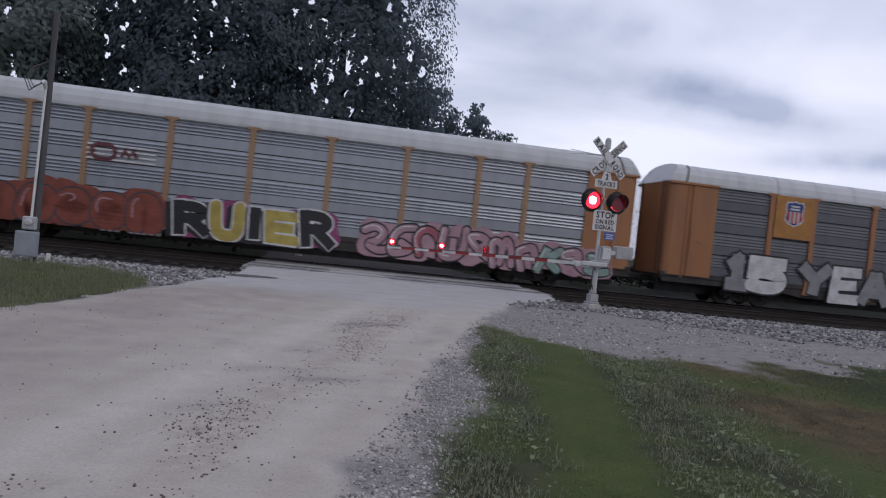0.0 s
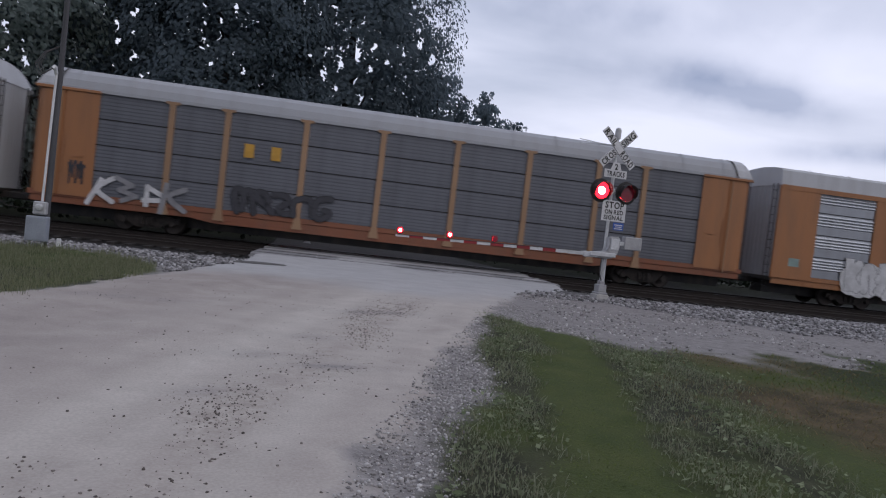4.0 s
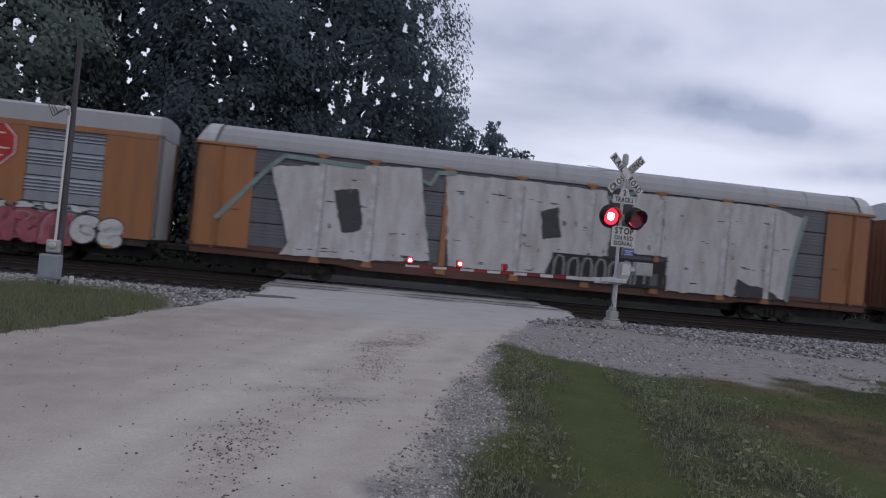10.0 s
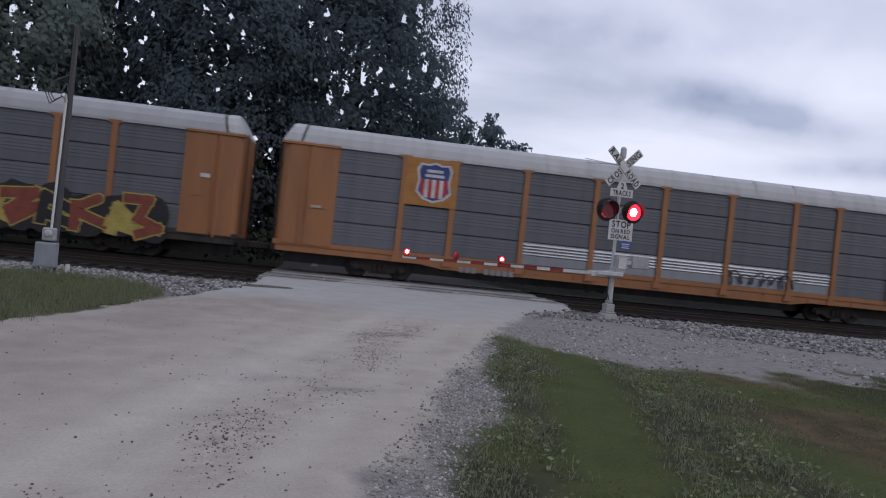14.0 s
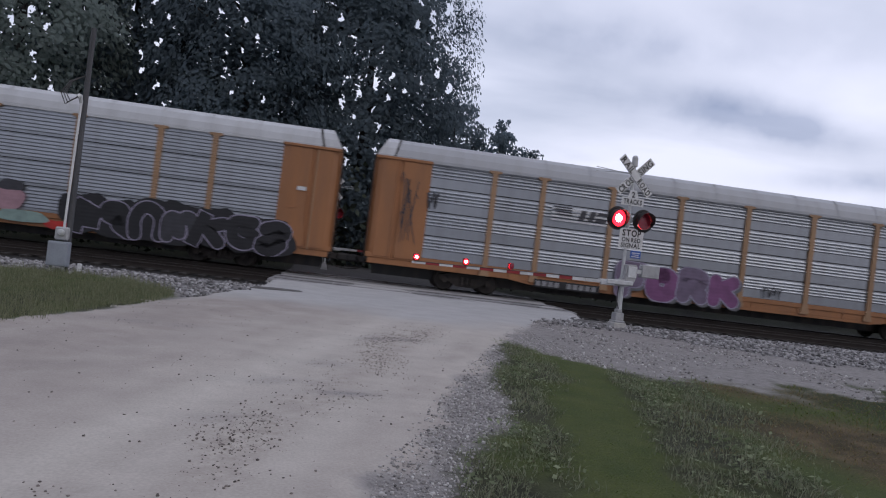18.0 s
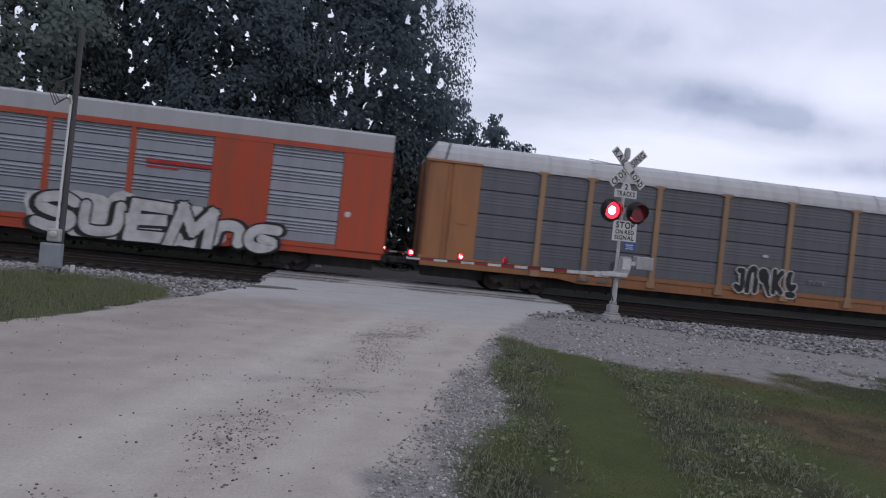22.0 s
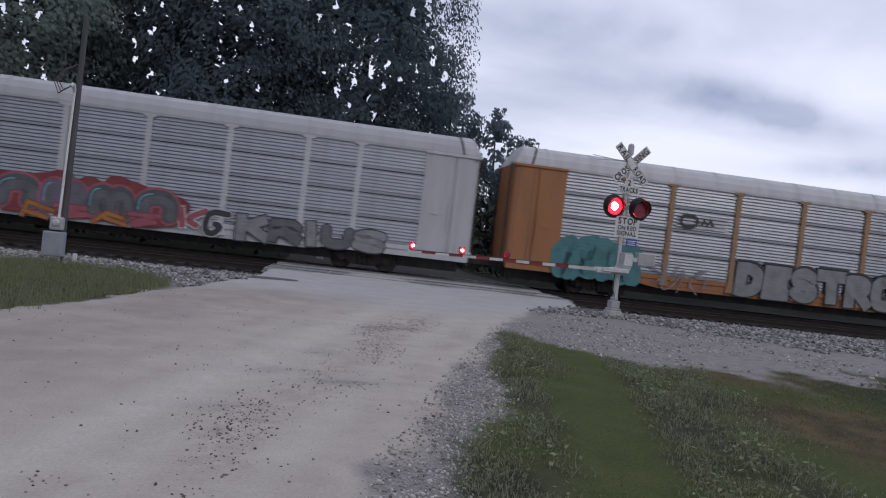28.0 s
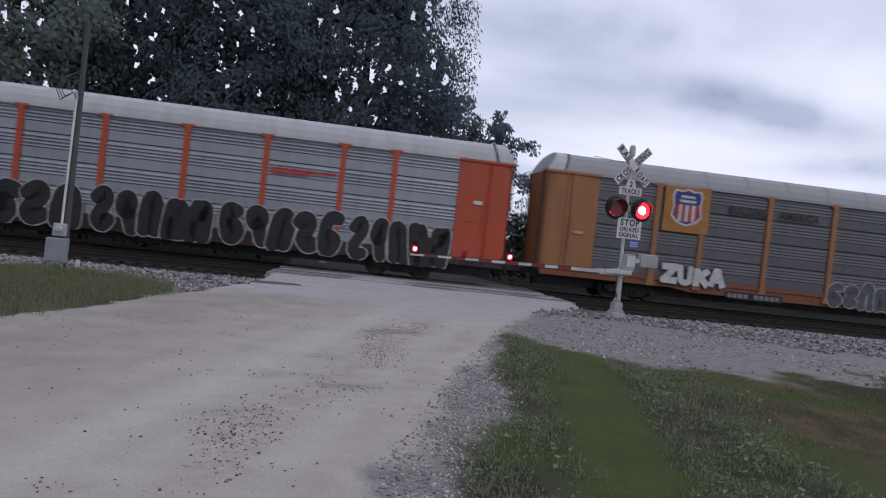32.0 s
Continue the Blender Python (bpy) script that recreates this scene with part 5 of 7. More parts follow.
    # car 7
    octagon(7, -8.45, 4.12, 0.92)
    octagon(7, 8.45, 4.12, 0.92)
    letters(7, "ebkcdh", -12.6, -6.3, 0.60, 1.95, ["teal"], "navy", "teal graffiti with dark outlines", weight=0.21, rim=0.045, seed=71, jitter=0.08, cloud="teal", shine="aqua")
    letters(7, "lfkbfgl", -12.2, -6.4, 1.75, 2.35, ["navy", "white", "navy"], "navy", "white and dark blue graffiti tops", weight=0.16, rim=0.04, seed=72, jitter=0.15, y=-1.545)
    letters(7, "da", -13.2, -12.1, 1.7, 2.6, ["teal", "gold"], "navy", "teal and yellow graffiti curl", weight=0.22, rim=0.05, seed=76, soft=True, y=-1.545)
    letters(7, "cebacdah", -6.4, 4.5, 0.62, 1.75, ["smoke", "steel"], "ink", "grey graffiti with dark outlines", weight=0.22, rim=0.04, seed=73, jitter=0.06, cloud="smoke", soft=True)
    for k in range(15):
        rs = np.random.RandomState(700 + k)
        a = -6.2 + 0.78 * k + (1.2 if k > 13 else 0.0)
        decal(7, "graffiti_bubble", [([puff(a, 1.78 + 0.18 * rs.rand(), 0.40, 0.22, rs, 14, 0.2)], col("ink")), ([puff(a, 1.80 + 0.18 * rs.rand(), 0.34, 0.18, rs, 14, 0.2)], col("white" if k % 4 else "smoke"))], "white bubble over the grey graffiti", -1.552 - 0.0004 * k)
    letters(7, "bdefcba", 4.7, 11.3, 0.60, 1.85, ["rose"], "brown", "red graffiti with dark outlines", weight=0.22, rim=0.045, seed=74, jitter=0.07, cloud="rose", shine="pink")
    for k in range(8):
        rs = np.random.RandomState(750 + k)
        decal(7, "graffiti_bubble", [([puff(5.0 + 0.95 * k, 1.88 + 0.1 * rs.rand(), 0.36, 0.14, rs, 14, 0.2)], col("ink")), ([puff(5.0 + 0.95 * k, 1.90 + 0.1 * rs.rand(), 0.30, 0.11, rs, 14, 0.2)], col("white"))], "white bubble over the red graffiti", -1.552 - 0.0004 * k)
    letters(7, "eb", 11.4, 13.3, 0.65, 1.75, ["white"], "ink", "white graffiti end with black outlines", weight=0.24, rim=0.05, seed=78, soft=True)
    bars(7, "number_mark", -6.0, -3.2, 0.58, 0.72, "grey", 9, "small faded pale marks", back="black")
    for a in (-11.2, -8.9, -6.4, -2.8, 1.2, 6.6, 12.6):
        decal(7, "reflector", [(rect(a, a + 0.34, 0.63, 0.72), col("gold"))], "small yellow reflector", -1.575)
    # car 8
    shield(8, -8.25, 4.05, 1.25, 1.45, (-9.4, -7.3, 3.1, 4.98))
    tag(8, 4.4, 7.9, 1.15, 1.95, "ink", "thin black scribbled tag", 81, 0.035, 7)
    bars(8, "number_mark", -6.9, -4.6, 0.62, 0.85, "grey", 9, "faded pale number marks")
    # car 9
    decal(9, "emblem", [([puff(-12.9, 4.3, 0.40, 0.42, np.random.RandomState(9), 22, 0.0)], col("steel")), (rect(-13.05, -12.75, 4.05, 4.5), col("grey"))], "round grey emblem", -1.60, pieces="emblem_field")
    letters(9, "hkbachb", -11.8, -1.7, 0.9, 2.15, ["rust"], "cream", "dark red graffiti with cream outlines", weight=0.19, rim=0.065, seed=91, jitter=0.05, drop=("black", 0.18, -0.2), tight=1.05, swell=0.05, lean=-0.12)
    letters(9, "gfkgdfgkgf", 0.5, 11.5, 0.62, 2.1, ["yellow", "rust", "black", "rust"], "yellow", "black and yellow angular graffiti", weight=0.17, rim=0.05, seed=92, jitter=0.13, cloud="black", tight=1.35, swell=0.15)
    letters(9, "fl", -12.6, -11.9, 1.1, 1.7, ["white"], "ink", "small pale tag", weight=0.12, rim=0.0, seed=93)
    letters(9, "fe", -1.7, -0.7, 1.3, 2.0, ["aqua"], "aqua", "small pale blue tag", weight=0.10, rim=0.0, seed=94)
    # car 10
    horse_mark(10, -7.0, -4.6, 3.36, 3.93)
    letters(10, "FORK", -4.0, 1.4, 0.68, 2.05, ["mauve", "purple", "mauve", "purple"], "lilac", "purple graffiti word with pale outlines", weight=0.22, rim=0.05, seed=101, jitter=0.02, drop=("smoke", 0.1, -0.1), soft=True)
    bars(10, "number_mark", -7.3, -4.7, 0.66, 0.86, "grey", 10, "faded pale number marks", back="black")
    tag(10, 10.7, 11.9, 1.1, 1.7, "ink", "black tag", 102)
    tag(10, 2.4, 3.4, 1.2, 1.85, "ink", "thin black tag", 103, 0.025, 4)
    letters(10, "bcdk", -13.1, -12.5, 2.2, 4.2, ["ink"], "ink", "black upright tag on the door", weight=0.1, rim=0.0, seed=104, jitter=0.2, y=-1.60)
    tag(10, -12.1, -11.6, 3.0, 4.0, "ink", "black loop tag", 105, 0.04, 2, y=-1.60)
    # car 11
    horse_mark(11, -6.9, -4.4, 3.32, 3.92)
    letters(11, "SAUNE", -11.5, -7.0, 0.68, 2.05, ["olive"], "black", "pale green graffiti word with black outline", weight=0.17, rim=0.055, seed=111, soft=True, drop=("black", 0.10, -0.06), swell=0.04)
    rs = np.random.RandomState(11)
    for cx, cz, rx, rz in ((0.15, 2.0, 0.52, 0.36), (0.35, 1.2, 0.30, 0.58)):
        decal(11, "graffiti_patch", [([puff(cx, cz, rx + 0.06, rz + 0.06, np.random.RandomState(int(cz * 10)))], col("black")), ([puff(cx, cz, rx, rz, np.random.RandomState(int(cz * 10)))], col("aqua"))], "pale blue painted shape with a dark edge", -1.558 - 0.002 * rz)
    tag(11, -0.3, 0.55, 2.15, 2.45, "black", "black curl", 115, 0.05, 2, y=-1.567)
    for cx, cz, rx, rz, c in ((2.4, 1.6, 0.5, 0.42, "pink"), (2.4, 2.08, 0.45, 0.2, "ink"), (2.9, 0.98, 0.9, 0.22, "mint"), (4.1, 0.8, 0.4, 0.16, "flag")):
        decal(11, "graffiti_patch", [([puff(cx, cz, rx, rz, rs)], col(c))], "small painted patch", -1.558 - 0.002 * cz)
    letters(11, "gdackeb", 4.4, 12.6, 0.62, 2.0, ["black", "black", "black", "ink"], "lilac", "black graffiti with thin pale outlines", weight=0.20, rim=0.045, seed=113, jitter=0.08, cloud="black", tight=1.2, swell=0.12)
    tag(11, 1.3, 1.8, 1.9, 2.3, "ink", "thin black tag", 114, 0.02, 2)
    bars(11, "number_mark", -6.6, -4.4, 0.70, 0.90, "grey", 10, "faded pale number marks", back="black")
    # car 12
    letters(12, "jadkl", -0.9, 2.0, 1.0, 2.05, ["black"], "white", "small black bubble tag with white outlines", weight=0.21, rim=0.05, seed=121, soft=True)
    bars(12, "number_mark", -7.6, -6.2, 0.78, 0.92, "smoke", 5, "faded pale number marks")
    decal(12, "notice", [(rect(-6.2, -5.6, 1.3, 1.75), col("steel"))], "small grey notice plate")
    decal(12, "notice", [(rect(0.35, 0.6, 2.55, 2.66), col("white"))], "small white label")
    tag(12, 2.5, 3.4, 1.55, 1.9, "grey", "faint grey tag", 122, 0.02, 4)
    # car 13
    letters(13, "fbeak", -12.9, -8.6, 0.85, 2.0, ["pink", "grey"], "black", "pale graffiti with a dark sprayed cloud", weight=0.10, rim=0.06, seed=131, jitter=0.1, cloud="steel", tight=1.25, lean=0.2)
    letters(13, "CTUP", -7.1, -4.7, 1.1, 1.9, ["cream"], "ink", "cream graffiti word with dark outlines", weight=0.19, rim=0.05, seed=132, jitter=0.03, cloud="olive")
    letters(13, "SUEM", 1.2, 7.8, 0.66, 2.1, ["white"], "black", "white graffiti with black outlines", weight=0.145, rim=0.07, seed=133, jitter=0.06, tight=1.12, cloud="white", lean=0.12, drop=("black", -0.16, -0.05))
    letters(13, "ae", 7.6, 10.2, 0.66, 1.75, ["white"], "black", "white graffiti swoop with black outlines", weight=0.19, rim=0.07, seed=134, soft=True, tight=1.2, drop=("black", 0.1, 0.02))
    decal(13, "lettering", [(rect(5.0, 7.4, 3.60, 3.74), col("flag"))], "small red line of writing")
    decal(13, "lettering", [(rect(5.0, 6.2, 3.42, 3.50), col("flag"))], "small red line of writing")
    bars(13, "number_mark", -6.4, -4.0, 0.74, 0.90, "grey", 10, "faded pale number marks", back="black")
    decal(13, "notice", [([puff(12.7, 2.45, 0.11, 0.11, np.random.RandomState(3), 12, 0.0)], col("white"))], "small pale disc")
    # car 14
    bracket_mark(14, -6.6, -4.85, 3.35, 3.9)
    bars(14, "number_mark", -8.2, -6.2, 0.78, 0.94, "grey", 8, "faded pale number marks", back="black")
    # car 15
    wire_mark(15, -7.0, -5.4, 3.3, 3.85, "ink")
    letters(15, "DESTRO", -4.3, 3.3, 0.72, 2.2, ["grey"], "black", "grey graffiti word with black outline", weight=0.19, rim=0.045, seed=151, jitter=0.015, drop=("ink", 0.05, 0.07), swell=0.04)
    decal(15, "graffiti_patch", [([puff(3.7, 1.1, 0.4, 0.3, np.random.RandomState(5))], col("olive"))], "yellow-green paint patch", -1.556)
    letters(15, "kdfb", 7.4, 9.5, 1.3, 2.15, ["black"], "ink", "small black graffiti", weight=0.16, rim=0.03, seed=152, jitter=0.1)
    tag(15, 9.7, 11.2, 1.35, 1.8, "smoke", "grey tag", 153)
    letters(15, "acac", -12.1, -8.6, 0.72, 2.2, ["teal"], "teal", "solid teal graffiti", weight=0.30, rim=0.03, seed=154, soft=True, cloud="teal")
    letters(15, "fhkf", -8.0, -5.2, 0.75, 1.7, ["grey"], "white", "pale scratchy tag", weight=0.04, rim=0.0, seed=155, jitter=0.2)
    # car 16
    letters(16, "gkfdkgb", -13.2, -5.7, 0.66, 2.15, ["brown", "ink", "crimson", "steel"], "white", "dark red graffiti with white strokes", weight=0.20, rim=0.03, seed=161, jitter=0.14, cloud="ink", tight=1.3)
    letters(16, "acca", -3.7, 2.9, 0.95, 2.2, ["steel", "mauve", "steel"], "rose", "blue-grey bubble graffiti with orange outlines on red", weight=0.24, rim=0.09, seed=162, soft=True, cloud="crimson", shine="aqua", jitter=0.02, second="smoke", swell=0.03)
    letters(16, "gfgf", -2.9, 2.3, 0.62, 1.25, ["orange", "rose"], "crimson", "orange arrow graffiti strokes", weight=0.12, rim=0.03, seed=164, jitter=0.1, y=-1.566)
    letters(16, "ke", 2.9, 4.7, 0.72, 1.8, ["rose", "ink"], "white", "small red and dark graffiti", weight=0.12, rim=0.04, seed=165, jitter=0.12)
    letters(16, "KRIUS", 5.0, 10.8, 0.68, 1.7, ["grey", "smoke"], "ink", "grey graffiti word with dark outlines", weight=0.19, rim=0.05, seed=163, jitter=0.05)
    bars(16, "number_mark", -6.3, -4.5, 0.60, 0.74, "grey", 8, "faded pale number marks", back="black")
    decal(16, "notice", [(rect(-12.9, -12.2, 2.22, 2.42), col("gold"))], "small yellow notice", -1.60)
    # car 17
    shield(17, -8.2, 4.15, 1.2, 1.4, (-9.2, -7.2, 3.1, 4.98))
    lettering(17, "BUILDING", -6.35, -4.6, 4.12, 4.46, "black", "dark slogan lettering")
    lettering(17, "AMERICA", -4.05, -2.2, 4.14, 4.46, "black", "dark slogan lettering")
    letters(17, "ZUKA", -9.0, -6.2, 0.95, 1.75, ["white"], "ink", "white graffiti word with dark outlines", weight=0.19, rim=0.035, seed=171, jitter=0.02, swell=0.05)
    letters(17, "ebacd", -1.5, 2.2, 0.68, 1.8, ["slate_paint"], "white", "white outline graffiti", weight=0.24, rim=0.025, seed=172, soft=True)
    letters(17, "AZZE", 9.9, 12.6, 1.0, 1.85, ["lilac"], "ink", "pale tag with dark outlines on the grey panel", weight=0.18, rim=0.05, seed=173, jitter=0.06)
    bars(17, "number_mark", -6.0, -3.6, 0.64, 0.82, "grey", 10, "faded pale number marks", back="black")
    # small white placards on the end doors
    for n in (9, 10, 11, 12, 14, 18):
        decal(n, "placard", [(rect(12.7, 13.05, 3.25, 3.40), col("white"))], "small white placard", -1.60)
    for n in (1, 5, 8, 17):
        decal(n, "placard", [(rect(-12.95, -12.55, 2.55, 2.66), col("cream"))], "small pale placard", -1.60)
    # car 18
    for k, (a, b, c) in enumerate(((-13.2, -9.6, "bacd"), (-9.2, -5.6, "ebac"), (-5.3, -2.0, "eba"), (-1.7, 2.7, "bdacc"), (3.0, 7.7, "edabe"), (7.9, 11.9, "bdacc"))):
        letters(18, c, a, b, 0.5, 2.3, ["black"], "white", "black bubble graffiti with thin pale outlines", weight=0.30, rim=0.03, seed=180 + k, soft=True, jitter=0.05, tight=1.16, swell=0.05)
    for z in (3.56, 3.70):
        decal(18, "lettering", [(rect(4.7, 7.2 - (z < 3.6) * 1.0, z, z + 0.09), col("flag"))], "small red line of writing")


paint_marks()


# ---- crossing signal ----
galv = mat("galvanised", (0.60, 0.61, 0.62), (0.48, 0.49, 0.50), rough=0.45, metal=0.25, scale=6)
alu = mat("cast_aluminium", (0.46, 0.46, 0.47), (0.36, 0.36, 0.37), rough=0.55, metal=0.35, scale=5)
white_sheet = mat("sign_white", (0.70, 0.70, 0.71), (0.58, 0.58, 0.59), rough=0.5, scale=4, bump=0.03)
sign_black = mat("sign_black", (0.02, 0.02, 0.02), rough=0.6)
hood_black = mat("hood_black", (0.04, 0.038, 0.04), (0.06, 0.055, 0.055), rough=0.5)
lens_dark = mat("lens_dark", (0.30, 0.028, 0.05), (0.22, 0.02, 0.035), rough=0.15, bump=0.05, fine=60)
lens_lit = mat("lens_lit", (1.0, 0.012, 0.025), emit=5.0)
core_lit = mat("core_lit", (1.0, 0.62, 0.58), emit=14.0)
arm_red = mat("arm_red", (0.30, 0.02, 0.024), (0.20, 0.025, 0.03), rough=0.45, scale=3)
arm_white = mat("arm_white", (0.66, 0.66, 0.67), (0.5, 0.5, 0.5), rough=0.5, scale=3)
sign_blue = mat("sign_blue", (0.03, 0.10, 0.40), (0.04, 0.09, 0.3), rough=0.5)
MAST = (8.65, 18.97)


def text_bm(text, width, height, bold=0.03, gap=0.10):
    """Flat lettering, centred, facing -y."""
    x, items = 0.0, []
    for ch in text:
        if ch == " ":
            x += 0.3
            continue
        v, f = glyph(ch, bold)
        lo = v[:, 0].min()
        items.append((v - (lo, 0), f, x))
        x += v[:, 0].max() - lo + gap
    k = width / (x - gap)
    bm = bmesh.new()
    for v, f, o in items:
        vs = [bm.verts.new(((p[0] + o) * k - width / 2, 0, (p[1] / 0.70 - 0.5) * height)) for p in v]
        for q in f:
            try:
                bm.faces.new([vs[i] for i in q])
            except ValueError:
                pass
    for f in bm.faces:
        f.normal_update()
        if f.normal.y > 0:
            f.normal_flip()
    return bm


def plate(pts, y0, y1, bm=None):
    bm = bm or bmesh.new()
    a = [bm.verts.new((x, y0, z)) for x, z in pts]
    b = [bm.verts.new((x, y1, z)) for x, z in pts]
    n = len(pts)
    bm.faces.new(a)
    bm.faces.new(b[::-1])
    for i in range(n):
        bm.faces.new((a[i], b[i], b[(i + 1) % n], a[(i + 1) % n]))
    bmesh.ops.recalc_face_normals(bm, faces=bm.faces)
    return bm


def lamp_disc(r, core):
    """A lamp face that glows on the one side and is dark on the other; turned about its upright axis, it stands in for
    blinking. It is made wide to take in the glow.
    """
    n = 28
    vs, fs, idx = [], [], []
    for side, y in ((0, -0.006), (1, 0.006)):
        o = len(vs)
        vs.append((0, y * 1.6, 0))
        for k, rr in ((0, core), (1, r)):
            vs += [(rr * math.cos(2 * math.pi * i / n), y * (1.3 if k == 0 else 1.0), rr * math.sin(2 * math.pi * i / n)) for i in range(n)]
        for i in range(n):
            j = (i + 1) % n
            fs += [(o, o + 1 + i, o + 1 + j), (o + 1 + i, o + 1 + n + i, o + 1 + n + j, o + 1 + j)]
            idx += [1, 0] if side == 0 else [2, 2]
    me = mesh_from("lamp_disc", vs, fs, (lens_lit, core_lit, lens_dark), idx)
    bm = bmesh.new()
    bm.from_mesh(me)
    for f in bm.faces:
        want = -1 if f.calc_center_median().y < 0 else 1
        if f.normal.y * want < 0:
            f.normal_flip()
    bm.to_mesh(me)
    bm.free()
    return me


LEFT_LAMPS, RIGHT_LAMPS = [], []


def build_signal(at, label, rear_lights):
    sg = thing("crossing_signal", at, label, "crossing signal", "crossing signals")
    part("foundation", boxes((-0.20, 0.20, -0.19, 0.19, -0.25, 0.06), bevel=0.02), mat("concrete", (0.45, 0.44, 0.42), (0.33, 0.32, 0.31), rough=0.9, scale=5), sg)
    part("base", boxes((-0.17, 0.17, -0.16, 0.16, 0.06, 0.12), (-0.135, 0.135, -0.125, 0.125, 0.12, 0.34), (-0.085, 0.085, -0.085, 0.085, 0.34, 0.44), bevel=0.02), alu, sg)
    part("mast", rod(bmesh.new(), (0, 0, 0.4), (0, 0, 4.70), 0.048, n=16), galv, sg)
    part("conduit", rod(bmesh.new(), (0.11, 0.05, 0.25), (0.11, 0.05, 1.3), 0.022, n=8), galv, sg)
    part("bell", lathe([(0.03, 4.50), (0.085, 4.52), (0.09, 4.62), (0.085, 4.78), (0.05, 4.83), (0.01, 4.84)], 16), alu, sg)
    # crossbuck: two blades on a clamp
    for k, (ang, words) in enumerate(((45, ("CROS", "SING")), (-45, ("RAIL", "ROAD")))):
        y = -0.085 - 0.02 * k
        bl = part("blade", boxes((-0.71, 0.71, -0.008, 0.008, -0.118, 0.118), bevel=0.006), white_sheet, sg, "white crossbuck blade with black words", at=pose(0.02, y, 4.24) @ pose(0, 0, 0, 0, -ang, 0))
        for w, cx in zip(words, (-0.40, 0.40)):
            part("lettering", text_bm(w, 0.52, 0.165), sign_black, bl, "black capital letters", at=pose(cx, -0.0125, 0))
        part("border", boxes((-0.695, 0.695, -0.0105, -0.0085, 0.103, 0.110), (-0.695, 0.695, -0.0105, -0.0085, -0.110, -0.103)), sign_black, bl)
    part("clamp", boxes((-0.07, 0.07, -0.08, 0.07, 4.17, 4.31), bevel=0.01), alu, sg)
    tr = part("tracks_sign", plate([(-0.36, -0.20), (0.36, -0.20), (0.36, 0.03), (0.17, 0.03), (0.10, 0.24), (-0.10, 0.24), (-0.17, 0.03), (-0.36, 0.03)], -0.006, 0.006), white_sheet, sg, "white sign with the number of tracks", at=pose(0.02, -0.08, 3.60))
    part("lettering", text_bm("TRACKS", 0.58, 0.135), sign_black, tr, at=pose(0, -0.0105, -0.085))
    part("lettering", text_bm("2", 0.10, 0.155), sign_black, tr, at=pose(0, -0.0105, 0.115))
    st = part("stop_sign", boxes((-0.385, 0.385, -0.006, 0.006, -0.295, 0.295), bevel=0.004), white_sheet, sg, "white stop on red signal sign", at=pose(0.10, -0.085, 2.46))
    for w, z, wd, h in (("STOP", 0.165, 0.60, 0.18), ("ON RED", -0.03, 0.60, 0.12), ("SIGNAL", -0.19, 0.63, 0.12)):
        part("lettering", text_bm(w, wd, h), sign_black, st, at=pose(0, -0.0105, z))
    bl = part("emergency_plate", boxes((-0.17, 0.17, -0.005, 0.005, -0.11, 0.11), bevel=0.004), sign_blue, sg, "small blue notice plate", at=pose(0.30, -0.08, 2.03))
    part("text_bar", boxes((-0.13, 0.13, -0.009, -0.0055, 0.03, 0.055), (-0.10, 0.10, -0.009, -0.0055, -0.02, 0.0), (-0.13, 0.13, -0.009, -0.0055, -0.075, -0.05)), white_sheet, bl)
    # pair of lights
    part("crossarm", rods(((-0.42, 0.03, 3.0), (0.44, 0.03, 3.0)), r=0.032, n=10), galv, sg)
    part("junction_box", boxes((-0.10, 0.10, -0.05, 0.12, 2.92, 3.10), bevel=0.02), alu, sg)
    heads = [(-0.40, -0.10, 0, LEFT_LAMPS), (0.42, -0.10, 0, RIGHT_LAMPS)]
    if rear_lights:
        heads = [(-0.40, -0.10, 0, RIGHT_LAMPS), (0.42, -0.10, 0, LEFT_LAMPS), (-0.40, 0.18, 180, RIGHT_LAMPS), (0.42, 0.18, 180, LEFT_LAMPS)]
    for x, hy, turn, store in heads:
        hd = part("light_head", lathe([(0.14, 0.20), (0.22, 0.16), (0.255, 0.02), (0.255, -0.04), (0.245, -0.04), (0.245, 0.0), (0.22, 0.14), (0.01, 0.15)], 28, "Y"), hood_black, sg, "black signal light with a hood", at=pose(x, hy, 3.0, rz=turn))
        bm = bmesh.new()
        n = 32
        inner = [bm.verts.new((0.255 * math.cos(2 * math.pi * i / n), 0, 0.255 * math.sin(2 * math.pi * i / n))) for i in range(n)]
        outer = [bm.verts.new((0.335 * math.cos(2 * math.pi * i / n), 0.012, 0.335 * math.sin(2 * math.pi * i / n))) for i in range(n)]
        for i in range(n):
            bm.faces.new((inner[i], inner[(i + 1) % n], outer[(i + 1) % n], outer[i]))
        bmesh.ops.solidify(bm, geom=bm.faces[:], thickness=0.006)
        part("background", bm, hood_black, hd, "round black background disc")
        bm = bmesh.new()
        m = 20
        a = [(0.257 * math.cos(math.radians(-25 + 230 * i / m)), 0.257 * math.sin(math.radians(-25 + 230 * i / m))) for i in range(m + 1)]
        f = [bm.verts.new((p, -0.03, q)) for p, q in a]
        b = [bm.verts.new((p * 1.02, -0.03 - 0.27 * max(0.25, math.sin(math.radians(25 + 130 * i / m))), q * 1.0 - 0.02)) for i, (p, q) in enumerate(a)]
        for i in range(m):
            bm.faces.new((f[i], f[i + 1], b[i + 1], b[i]))
        bmesh.ops.solidify(bm, geom=bm.faces[:], thickness=0.006)
        part("visor", bm, hood_black, hd)
